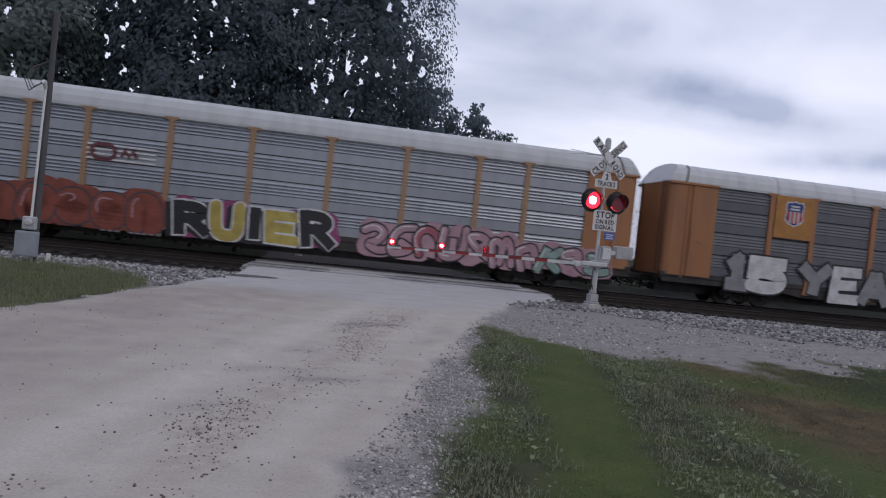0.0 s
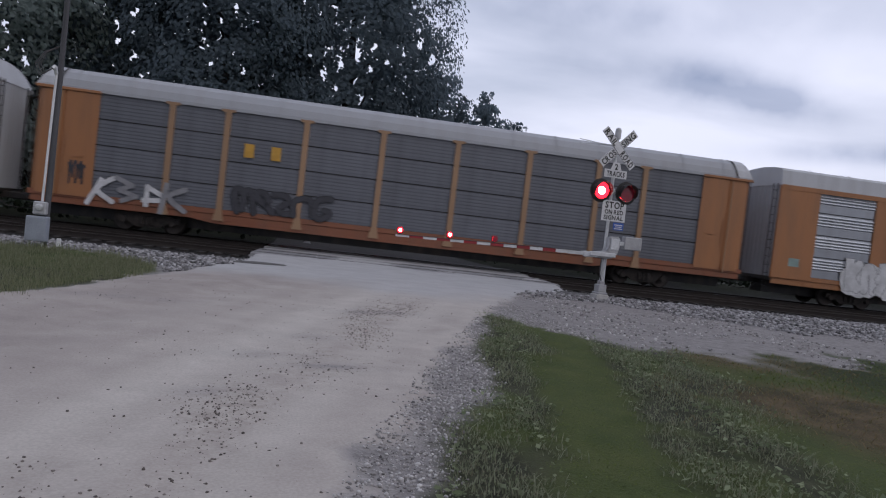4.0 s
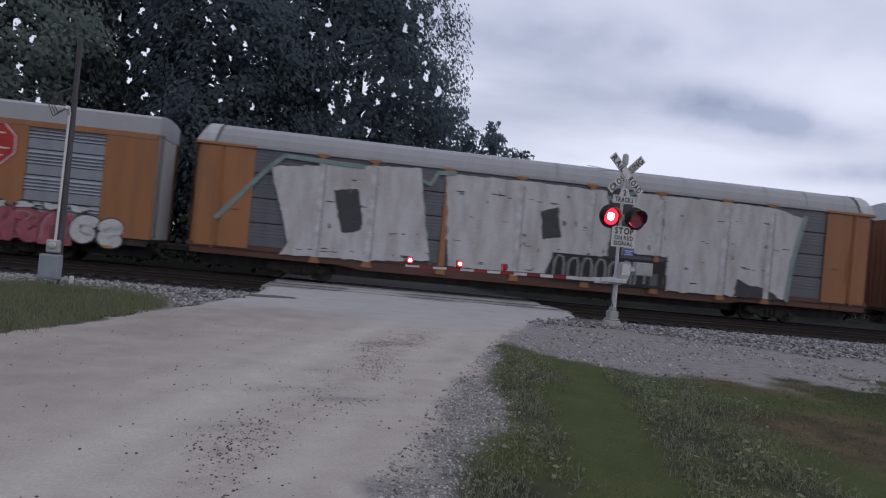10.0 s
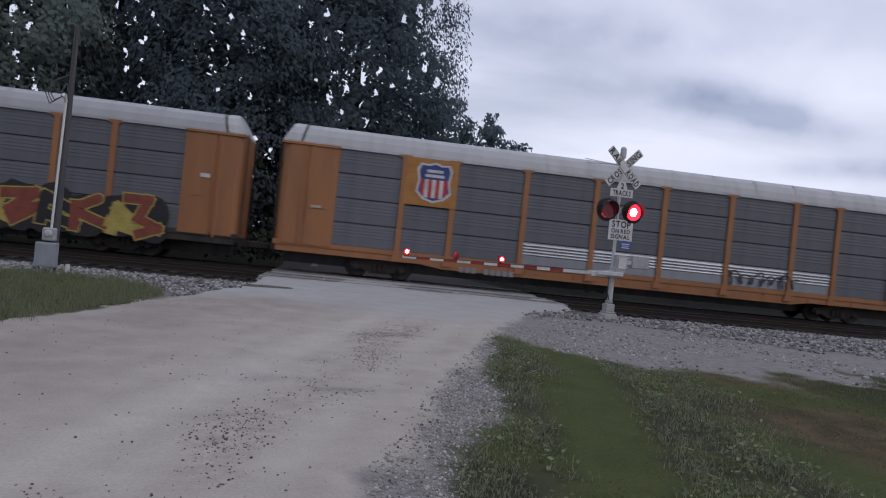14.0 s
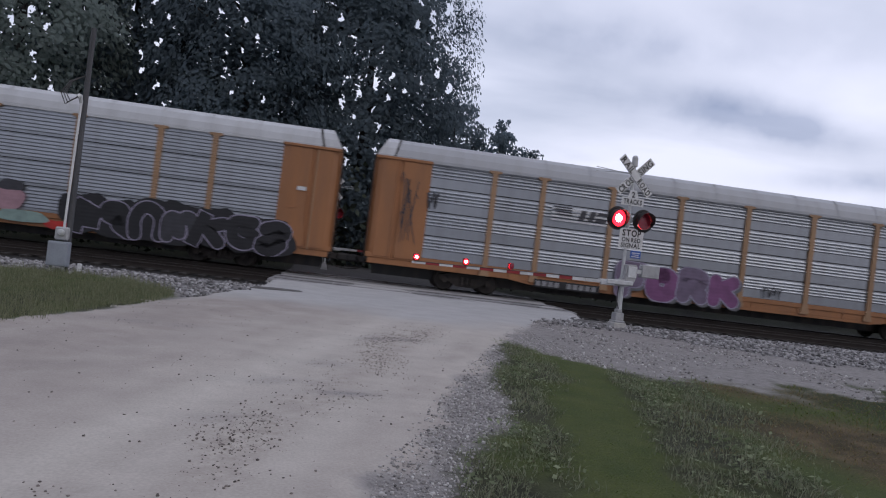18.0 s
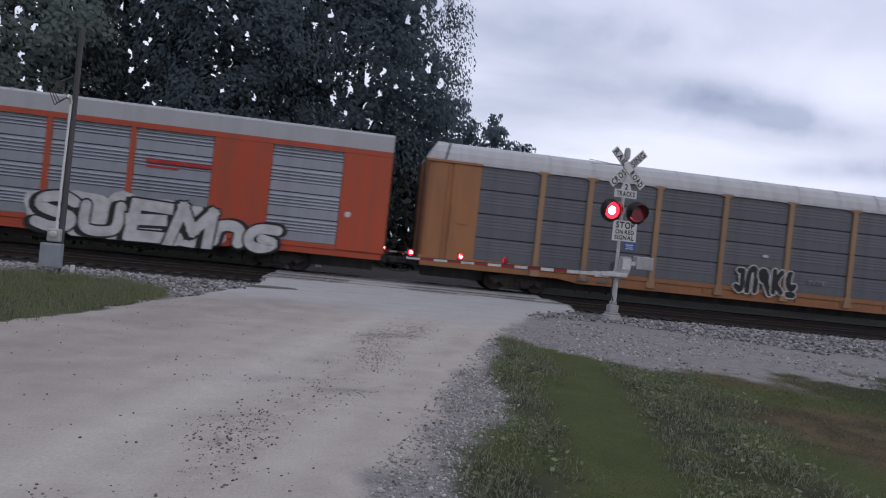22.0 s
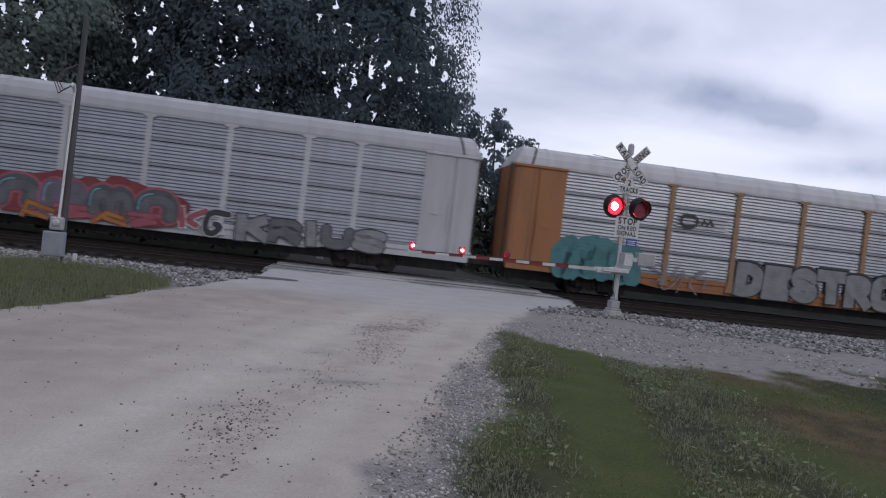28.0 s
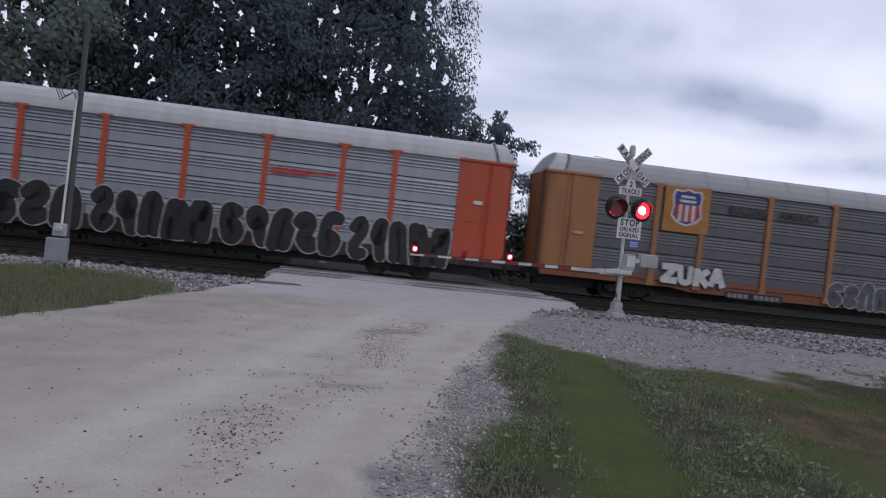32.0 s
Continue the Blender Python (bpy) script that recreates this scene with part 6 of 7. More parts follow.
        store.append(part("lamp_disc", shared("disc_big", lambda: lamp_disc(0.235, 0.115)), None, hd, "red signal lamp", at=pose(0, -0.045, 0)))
    # gate mechanism, with its counterweight
    out = [(0.02, 1.72), (0.30, 1.74), (0.36, 1.66), (0.36, 1.44), (0.30, 1.24), (0.20, 1.14), (0.02, 1.08), (-0.30, 1.10), (-0.36, 1.16), (-0.30, 1.26), (-0.04, 1.30), (0.0, 1.42)]
    gm = plate(out, -0.22, 0.12)
    bmesh.ops.bevel(gm, geom=[e for e in gm.edges if abs(e.verts[0].co.y - e.verts[1].co.y) < 0.01], offset=0.03, segments=2, affect="EDGES")
    part("gate_mechanism", gm, alu, sg, "grey cast gate mechanism with a curved body")
    part("mechanism_cover", boxes((0.05, 0.31, -0.238, -0.215, 1.36, 1.68), bevel=0.01), galv, sg)
    part("support_arm", boxes((-0.62, 0.20, -0.31, -0.25, 1.14, 1.26), (-0.62, 0.10, 0.16, 0.22, 1.12, 1.24), bevel=0.015), galv, sg)
    part("counterweight_arm", boxes((0.2, 1.25, 0.18, 0.26, 1.50, 1.62), bevel=0.01), galv, sg)
    part("counterweight", boxes((0.72, 1.30, 0.14, 0.34, 1.40, 1.78), bevel=0.02), alu, sg)
    part("cable", rods(((-0.12, -0.1, 1.15), (-0.16, -0.12, 0.7)), ((-0.16, -0.12, 0.7), (-0.06, -0.1, 0.45)), r=0.015), hood_black, sg)
    for dz in (0.0, 0.12):
        part("guy_rod", rods(((-0.05, 0.02, 4.30 + dz * 0.3), (-1.0, 0.35, 4.42 - dz)), r=0.011, n=6), galv, sg)


build_signal(pose(*MAST, 0.05, rz=6), "grey crossing signal mast with red flashing lights and white signs", False)
build_signal(pose(0.56, 36.5, -0.1, rz=184), "grey crossing signal mast beyond the tracks, seen from behind", True)


def build_gate_arm(root, tip, lamps):
    """The lowered arm over the road: red and white sections, three red lamps on top."""
    d = tip - root
    ang = math.degrees(math.atan2(d.y, d.x))
    dip = math.degrees(math.atan2(d.z, math.hypot(d.x, d.y)))
    arm = thing("gate_arm", pose(*root, 0, -dip, ang), "lowered crossing gate arm with red and white stripes", "gate arm", "gate arms")
    ln = d.length
    n = 13
    w = (ln - 0.55) / n
    for i in range(n):
        a = 0.55 + i * w
        t = 1 - 0.45 * a / ln
        part("arm_section", boxes((a + 0.002, a + w - 0.002, -0.018, 0.018, -0.055 * t, 0.055 * t), bevel=0.004), arm_red if i % 2 else arm_white, arm)
    part("arm_butt", boxes((-0.35, 0.55, -0.022, 0.022, -0.06, 0.06), bevel=0.006), galv, arm, "grey metal arm root")
    part("arm_bracket", boxes((-0.30, 0.10, -0.05, 0.05, -0.10, 0.03), bevel=0.01), galv, arm)
    part("lamp_cable", rods(((0.2, 0.03, 0.055), (ln - 0.05, 0.03, 0.03)), r=0.008, n=6), hood_black, arm)
    for u, store in lamps:
        hs = part("gate_lamp", boxes((-0.08, 0.08, -0.03, 0.05, -0.03, 0.15), (-0.03, 0.03, -0.02, 0.02, -0.05, 0.0), bevel=0.012), arm_red, arm, "small red gate lamp", at=pose(u, 0, 0.09, 0, dip, -ang))
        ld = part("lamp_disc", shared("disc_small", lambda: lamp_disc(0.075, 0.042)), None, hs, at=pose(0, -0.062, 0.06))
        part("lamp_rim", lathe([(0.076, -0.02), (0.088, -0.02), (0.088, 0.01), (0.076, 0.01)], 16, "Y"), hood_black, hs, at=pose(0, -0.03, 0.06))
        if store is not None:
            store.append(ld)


build_gate_arm(Vector((8.02, 18.72, 1.24)), Vector((2.60, 18.97, 1.17)), ((5.32, None), (3.96, LEFT_LAMPS), (2.70, RIGHT_LAMPS)))
build_gate_arm(Vector((1.2, 36.75, 1.10)), Vector((6.9, 36.5, 1.14)), ((5.20, None), (3.90, RIGHT_LAMPS), (2.65, LEFT_LAMPS)))


def build_corner_lip(x, y, w, d, seed, turn):
    """A low dark lip at the corner of the crossing; its colour stands in for shading there."""
    rs = np.random.RandomState(seed)
    n = 18
    bm = bmesh.new()
    rings = []
    for k, zz in ((1.0, -0.03), (0.86, 0.022), (0.5, 0.032)):
        r = np.random.RandomState(seed)
        rings.append([bm.verts.new((w * k * (1 + 0.18 * math.sin(3 * a + seed) + 0.06 * r.rand()) * math.cos(a), d * k * (1 + 0.15 * math.sin(2 * a)) * math.sin(a), zz)) for a in np.linspace(0, 2 * math.pi, n, endpoint=False)])
    for p, q in zip(rings[:-1], rings[1:]):
        for i in range(n):
            bm.faces.new((p[i], p[(i + 1) % n], q[(i + 1) % n], q[i]))
    bm.faces.new(rings[-1])
    ob = part("asphalt_patch", bm, mat("asphalt", (0.075, 0.072, 0.07), (0.12, 0.115, 0.112), rough=0.95, scale=4, fine=30, bump=0.5), None, at=pose(x, y, float(height(np.array([x]), np.array([y]))[0]), rz=turn))
    tagged(ob, "low dark lip painted for the shading at the crossing's corner", "asphalt patch", kind="structure")


build_corner_lip(-1.0, 19.7, 0.75, 0.35, 2, 10)
build_corner_lip(8.0, 20.3, 1.3, 0.45, 3, 25)


def build_service_pole():
    px, py = -6.05, 18.9
    sp = thing("utility_pole", pose(px, py, -0.05), "dark wooden service pole with conduit, meter and grey cabinet", "utility pole")
    wood = mat("pole_wood", (0.062, 0.063, 0.070), (0.09, 0.089, 0.094), rough=0.9, scale=2, fine=20, stretch=(5, 5, 0.4), bump=0.4)
    part("pole", rod(bmesh.new(), (0.045, 0.05, 0), (0.07, 0.05, 6.1), 0.075, 0.062, n=14), wood, sp, "dark weathered wooden pole")
    part("conduit", rods(((-0.05, -0.04, 0.95), (0.0, -0.02, 4.25)), r=0.03, n=10), white_sheet, sp, "pale painted conduit")
    part("weatherhead", rods(((0.0, -0.02, 4.22), (-0.02, -0.10, 4.40)), ((-0.02, -0.10, 4.40), (-0.06, -0.14, 4.33)), r=0.045, n=8), galv, sp)
    me = part("meter", boxes((-0.20, 0.10, -0.20, -0.02, 0.80, 1.12), bevel=0.03), alu, sp, "grey electricity meter")
    part("meter_glass", lathe([(0.085, -0.02), (0.085, -0.08), (0.06, -0.10), (0.01, -0.105)], 18, "Y"), galv, me, at=pose(-0.05, -0.17, 0.98))
    ca = part("cabinet", boxes((-0.30, 0.16, -0.28, 0.0, 0.16, 0.76), bevel=0.015), mat("cabinet_grey", (0.30, 0.33, 0.38), (0.25, 0.27, 0.31), rough=0.5, scale=3), sp, "blue-grey metal cabinet")
    part("cabinet_door", boxes((-0.27, 0.13, -0.292, -0.282, 0.20, 0.72), bevel=0.004), mat("cabinet_grey", (0.30, 0.33, 0.38)), ca)
    part("leg", boxes((-0.24, -0.20, -0.2, -0.12, -0.05, 0.16), bevel=0.004), galv, sp)
    part("leg", boxes((0.06, 0.10, -0.2, -0.12, -0.05, 0.16), bevel=0.004), galv, sp)
    for k in range(3):
        pts = [(-0.06, -0.14, 4.33), (-0.22 - 0.05 * k, -0.16, 4.22 - 0.05 * k), (-0.34 - 0.06 * k, -0.1, 4.40), (-0.26 - 0.03 * k, 0.0, 4.72), (0.08, 0.05, 4.95)]
        part("drip_loop", rods(*zip(pts[:-1], pts[1:]), r=0.012, n=6), hood_black, sp, "black wire loop")
    mk = thing("marker_post", pose(px + 0.42, py - 0.1, -0.05), "short white marker post beside the pole", "marker post")
    part("stake", boxes((-0.05, 0.05, -0.03, 0.03, 0, 0.27), bevel=0.015), white_sheet, mk)


build_service_pole()


# ---- trees ----
def island_material(name, colours, rough=0.6, glow=0.0):
    """Colours dealt out blade by blade or leaf by leaf."""
    m = bpy.data.materials.new(name)
    m.use_nodes = True
    n, l = m.node_tree.nodes, m.node_tree.links
    g = n.new("ShaderNodeNewGeometry")
    rp = n.new("ShaderNodeValToRGB")
    el = rp.color_ramp.elements
    while len(el) < len(colours):
        el.new(0.5)
    for i, c in enumerate(colours):
        el[i].position, el[i].color = i / (len(colours) - 1), (*c, 1)
    l.new(g.outputs["Random Per Island"], rp.inputs[0])
    bs = n["Principled BSDF"]
    l.new(rp.outputs[0], bs.inputs["Base Color"])
    bs.inputs["Roughness"].default_value = rough
    bs.inputs["Specular IOR Level"].default_value = 0.12 if glow else 0.25
    if glow:
        # light passes through thin leaves
        tr, mx = n.new("ShaderNodeBsdfTranslucent"), n.new("ShaderNodeMixShader")
        mx.inputs[0].default_value = glow
        l.new(rp.outputs[0], tr.inputs["Color"])
        l.new(bs.outputs[0], mx.inputs[1])
        l.new(tr.outputs[0], mx.inputs[2])
        l.new(mx.outputs[0], n["Material Output"].inputs["Surface"])
    return m


def quads_mesh(name, P, m):
    F = np.arange(len(P)).reshape(-1, 4)
    me = bpy.data.meshes.new(name)
    me.vertices.add(len(P))
    me.vertices.foreach_set("co", P.astype(np.float32).ravel())
    me.loops.add(len(P))
    me.loops.foreach_set("vertex_index", F.ravel().astype(np.int32))
    me.polygons.add(len(F))
    me.polygons.foreach_set("loop_start", (np.arange(len(F)) * 4).astype(np.int32))
    me.update(calc_edges=True)
    me.validate()
    me.materials.append(m)
    return me


def build_trees():
    bark = mat("bark", (0.07, 0.066, 0.066), (0.09, 0.084, 0.082), rough=0.95, scale=3, fine=12, bump=0.6, stretch=(3, 3, 0.6))
    # the haze's pale blue is put into the leaf colours, most in the second
    dark_leaf = island_material("leaf", [(0.180, 0.226, 0.262), (0.186, 0.234, 0.268), (0.190, 0.240, 0.270), (0.182, 0.229, 0.264)], 0.8, 0.65)
    hazed_leaf = island_material("hazed_leaf", [(0.26, 0.31, 0.30), (0.28, 0.34, 0.32), (0.30, 0.35, 0.34), (0.27, 0.32, 0.31)], 0.8, 0.65)
    rs = np.random.RandomState(3)

    def tree(x, y, h, w, leaves, size, base, label, spread=0.5, taper=0.45, thin=0.0, leaf=None):
        t = thing("tree", pose(x, y, -0.15), label, "tree", "trees behind the railway")
        bm = bmesh.new()
        rod(bm, (0, 0, 0), (0.1, 0.1, h * 0.45), 0.02 * h, 0.012 * h, n=10)
        rod(bm, (0.1, 0.1, h * 0.45), (-0.1, 0.0, h * 0.88), 0.012 * h, 0.003 * h, n=8)
        part("trunk", bm, bark, t)
        for k in range(9):
            z0 = h * (0.14 + 0.6 * rs.rand())
            a = rs.rand() * 6.283
            ln = w * (0.28 + 0.16 * rs.rand())
            lb = bmesh.new()
            mid = Vector((math.cos(a) * ln * 0.5, math.sin(a) * ln * 0.5, z0 + ln * 0.15))
            tip = Vector((math.cos(a) * ln, math.sin(a) * ln, z0 + ln * (0.3 + 0.4 * rs.rand())))
            rod(lb, (0.05, 0.05, z0), mid, 0.006 * h, 0.004 * h, n=6)
            rod(lb, mid, tip, 0.004 * h, 0.0015 * h, n=6)
            part("limb", lb, bark, t)
        per = 70
        nc = leaves // per
        p = rs.uniform(-1, 1, (nc * 7, 3))
        r = np.linalg.norm(p, axis=1)
        p = p[(r < 1) & (r > 0.58)][:nc]
        k = np.where(p[:, 2] < 0, 1.0 - 0.12 * p[:, 2] ** 2, 1.0 - taper * p[:, 2] ** 2)
        lobes = 1 + 0.13 * np.sin(5 * np.arctan2(p[:, 1], p[:, 0]) + 4 * p[:, 2]) + 0.08 * np.sin(11 * p[:, 2] + 3 * p[:, 0])
        C = np.stack([p[:, 0] * w / 2 * k * lobes * 1.12, p[:, 1] * w / 2.3 * k * lobes, base + (h - base) * (p[:, 2] * 0.5 + 0.5)], 1)
        c = np.repeat(C, per, 0)
        n = len(c)
        ctr = c + np.clip(rs.normal(0, 1, (n, 3)), -1.35, 1.35) * (spread, spread, spread * 0.8)
        ctr[:, 2] = np.maximum(ctr[:, 2], 0.2)
        # boughs stand apart: few leaves in the gaps, which follow sight lines from the eye
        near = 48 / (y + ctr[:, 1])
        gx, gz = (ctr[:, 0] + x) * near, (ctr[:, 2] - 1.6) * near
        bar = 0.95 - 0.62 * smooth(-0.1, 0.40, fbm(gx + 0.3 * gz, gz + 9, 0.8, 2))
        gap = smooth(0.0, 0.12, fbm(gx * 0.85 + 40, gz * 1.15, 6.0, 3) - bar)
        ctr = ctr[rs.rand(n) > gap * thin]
        n = len(ctr)
        # leaves face outwards and a little up
        out = ctr * (1, 1, 0)
        out /= np.maximum(np.linalg.norm(out, axis=1), 0.1)[:, None]
        out = out + (0, 0, 0.35) + rs.normal(0, 0.28, (n, 3))
        u = np.cross(out, rs.normal(0, 1, (n, 3)))
        u /= np.linalg.norm(u, axis=1)[:, None]
        v = np.cross(out, u)
        v /= np.linalg.norm(v, axis=1)[:, None]
        s = size * (0.6 + 0.8 * rs.rand(n))[:, None]
        P = np.stack([ctr - u * s, ctr + v * s * 0.62, ctr + u * s, ctr - v * s * 0.62], 1).reshape(-1, 3)
        part("crown", quads_mesh("crown", P, leaf or dark_leaf), None, t)
        return t

    big = "tall dense dark green broadleaf tree behind the tracks"
    for x, y, h, w, k, s in ((-31, 50, 23, 14.5, 34000, 0.17), (-13, 49, 25, 13, 60000, 0.135), (-5.5, 46.5, 24.5, 12.5, 76000, 0.125), (2.3, 48, 24, 12.2, 86000, 0.12)):
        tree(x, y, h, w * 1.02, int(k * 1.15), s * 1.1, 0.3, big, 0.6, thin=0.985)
    tree(-18.0, 44.5, 23, 13.0, 56000, 0.15, 0.3, "tall broadleaf tree behind the tracks, leaves paled for haze", 0.6, thin=0.985, leaf=hazed_leaf)
    tree(9.0, 50.5, 13.6, 6.0, 8000, 0.16, 0.3, "smaller green tree beside the tall dark ones", 0.4)
    tree(12.6, 51.0, 11.8, 6.2, 5600, 0.16, 0.3, "small rounded green tree at the wood's edge", 0.35)
    tree(62, 72, 12.4, 6.0, 2600, 0.2, 2.0, "distant thin tree beyond the railway", 0.4)


build_trees()


# ---- low growth and stones ----
def scatter(n, x0, x1, y0, y1, keep, seed):
    rs = np.random.RandomState(seed)
    x, y = rs.uniform(x0, x1, n), rs.uniform(y0, y1, n)
    k = rs.rand(n) < keep(x, y)
    return x[k], y[k], rs


def blades(name, x, y, h, w, lean, m, rs, label):
    """Bent two-piece grass blades, one sheet of them."""
    n = len(x)
    z = height(x, y) - 0.005
    a = rs.rand(n) * 6.283
    d = np.stack([np.cos(a), np.sin(a)], 1)
    sd = np.stack([-d[:, 1], d[:, 0]], 1)
    b0 = np.stack([x, y, z], 1)
    off = lambda k, hh: np.concatenate([d * (lean * h * k)[:, None], (h * hh)[:, None]], 1)
    side = lambda k: np.concatenate([sd * (w * k)[:, None], np.zeros((n, 1))], 1)
    mid, tip = b0 + off(0.35, 0.6), b0 + off(1.0, 1.0)
    P = np.stack([b0 - side(1), b0 + side(1), mid + side(0.8), mid - side(0.8), mid - side(0.8), mid + side(0.8), tip + side(0.15), tip - side(0.15)], 1).reshape(-1, 3)
    ob = new(name, quads_mesh(name, P, m))
    return tagged(ob, label, "grass", kind="stuff")


GREENS = [(0.105, 0.140, 0.038), (0.119, 0.157, 0.045), (0.132, 0.169, 0.051), (0.111, 0.146, 0.042)]
WEEDS = [(0.165, 0.185, 0.112), (0.206, 0.231, 0.145), (0.314, 0.330, 0.231), (0.198, 0.185, 0.124)]
DRYS = [(0.165, 0.132, 0.068), (0.255, 0.188, 0.108), (0.150, 0.147, 0.063), (0.195, 0.150, 0.083)]


def build_growth():
    g_mown, g_weed, g_dry = island_material("grass_mown", GREENS, 0.7, 0.5), island_material("grass_weed", WEEDS, 0.7, 0.5), island_material("grass_dry", DRYS, 0.7, 0.5)

    def g(x, y):
        return np.clip(zones(x, y)[1] * 1.4 - 0.3, 0, 1)
    x, y, rs = scatter(90000, 0.6, 10, 3.0, 13.2, lambda x, y: g(x, y) * (1 - weed_band(x, y)[0]) * (1 - 0.75 * dry_zone(x, y)) * np.clip(1.25 - (y - 3) / 14, 0.2, 1), 1)
    blades("mown_grass", x, y, 0.004 + 0.008 * rs.rand(len(x)), 0.004 + 0.003 * rs.rand(len(x)), 1.0 + 3.0 * rs.rand(len(x)), g_mown, rs, "short mown green grass beside the gravel road")
    x, y, rs = scatter(90000, 0.6, 9, 3.0, 13.2, lambda x, y: g(x, y) * weed_band(x, y)[0] * smooth(-0.7, 0.4, fbm(x, y, 6.0)), 2)
    blades("weed_grass", x, y, 0.02 + 0.075 * rs.rand(len(x)) ** 2.0, 0.003 + 0.003 * rs.rand(len(x)), 1.5 * rs.rand(len(x)), g_weed, rs, "rough grey-green weeds and grass at the verge")
    x, y, rs = scatter(110000, 3.0, 22, 3.0, 14.5, lambda x, y: g(x, y) * np.clip(dry_zone(x, y) * 0.8 + 0.15 * smooth(5, 8, x), 0, 1), 3)
    blades("dry_grass", x, y, 0.010 + 0.045 * rs.rand(len(x)) ** 2, 0.003 + 0.003 * rs.rand(len(x)), 0.8 + 2.6 * rs.rand(len(x)), g_dry, rs, "browned dry grass in the shallow ditch")
    x, y, rs = scatter(60000, 6.0, 24, 4.0, 14.0, lambda x, y: g(x, y) * (1 - dry_zone(x, y)), 4)
    blades("ditch_grass", x, y, 0.010 + 0.04 * rs.rand(len(x)) ** 2, 0.003 + 0.003 * rs.rand(len(x)), 0.8 + 2.2 * rs.rand(len(x)), g_mown, rs, "longer green grass along the ditch")
    x, y, rs = scatter(110000, -16, -2.5, 8.0, 22.0, lambda x, y: g(x, y) * smooth(-1.1, -0.1, fbm(x, y, 2.6) - 0.5 * smooth(15.5, 18.5, y)), 5)
    blades("tall_grass", x, y, 0.06 + 0.16 * rs.rand(len(x)) ** 2, 0.0025 + 0.0025 * rs.rand(len(x)), 0.9 * rs.rand(len(x)), island_material("grass_tall", [(0.150, 0.165, 0.093), (0.203, 0.217, 0.128), (0.270, 0.270, 0.180), (0.165, 0.183, 0.099)], 0.7, 0.5), rs, "tall grass around the utility pole")
    # undergrowth coloured near black, for the shade seen under the cars
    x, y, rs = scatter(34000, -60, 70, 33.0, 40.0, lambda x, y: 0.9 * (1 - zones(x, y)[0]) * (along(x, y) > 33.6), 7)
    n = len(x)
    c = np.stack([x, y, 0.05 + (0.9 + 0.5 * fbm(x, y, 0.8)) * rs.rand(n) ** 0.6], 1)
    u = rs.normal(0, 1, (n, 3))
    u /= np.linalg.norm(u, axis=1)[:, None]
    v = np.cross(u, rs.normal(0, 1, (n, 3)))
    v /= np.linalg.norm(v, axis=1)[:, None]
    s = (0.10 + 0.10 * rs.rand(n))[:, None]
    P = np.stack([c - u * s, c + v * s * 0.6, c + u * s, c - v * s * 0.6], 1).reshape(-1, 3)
    tagged(new("undergrowth", quads_mesh("undergrowth", P, island_material("bramble", [(0.012, 0.018, 0.011), (0.02, 0.03, 0.016), (0.03, 0.04, 0.022)]))), "leafy undergrowth beyond the tracks, shade put into its dark colour", "undergrowth", kind="stuff")
    # the wood's dark floor and young growth between the trunks
    x, y, rs = scatter(52000, -62, 15, 43.0, 58.0, lambda x, y: 0.6 + 0 * x, 8)
    n = len(x)
    c = np.stack([x, y, 6.5 * rs.rand(n) ** 1.3 * (1 - 0.5 * smooth(8, 15, x))], 1)
    u = rs.normal(0, 1, (n, 3))
    u /= np.linalg.norm(u, axis=1)[:, None]
    v = np.cross(u, rs.normal(0, 1, (n, 3)))
    v /= np.linalg.norm(v, axis=1)[:, None]
    s = (0.20 + 0.20 * rs.rand(n))[:, None]
    P = np.stack([c - u * s, c + v * s * 0.6, c + u * s, c - v * s * 0.6], 1).reshape(-1, 3)
    tagged(new("thicket", quads_mesh("thicket", P, island_material("thicket_leaf", [(0.02, 0.026, 0.02), (0.03, 0.038, 0.028), (0.04, 0.05, 0.034)]))), "dark thicket of young growth between the trees", "thicket", kind="stuff")
    # broad leaves in the weedy bands
    x, y, rs = scatter(62000, 0.8, 9, 3.0, 12.8, lambda x, y: g(x, y) * np.maximum(0.9 * weed_band(x, y)[1], weed_band(x, y)[2]) * (0.12 + smooth(-0.15, 0.4, fbm(x + 7, y, 4.0))), 6)
    n = len(x)
    c = np.stack([x, y, height(x, y) + 0.02 + 0.13 * rs.rand(n) ** 1.5 * (0.4 + smooth(-0.2, 0.5, fbm(x, y, 5.0)))], 1)
    u = rs.normal(0, 1, (n, 3)) * (1, 1, 0.35)
    u /= np.linalg.norm(u, axis=1)[:, None]
    v = np.cross(u, np.array([0, 0, 1.0]) + 0.4 * rs.normal(0, 1, (n, 3)))
    v /= np.linalg.norm(v, axis=1)[:, None]
    s = (0.009 + 0.030 * rs.rand(n) ** 3.5)[:, None]
    P = np.stack([c - u * s, c + v * s * 0.6, c + u * s, c - v * s * 0.6], 1).reshape(-1, 3)
    tagged(new("broad_weeds", quads_mesh("broad_weeds", P, island_material("weed_leaf", [(0.132, 0.163, 0.085), (0.155, 0.189, 0.105), (0.326, 0.364, 0.232), (0.139, 0.171, 0.093), (0.186, 0.217, 0.132)], 0.6, 0.4))), "broad-leaved weeds among the verge grass", "weeds", kind="stuff")


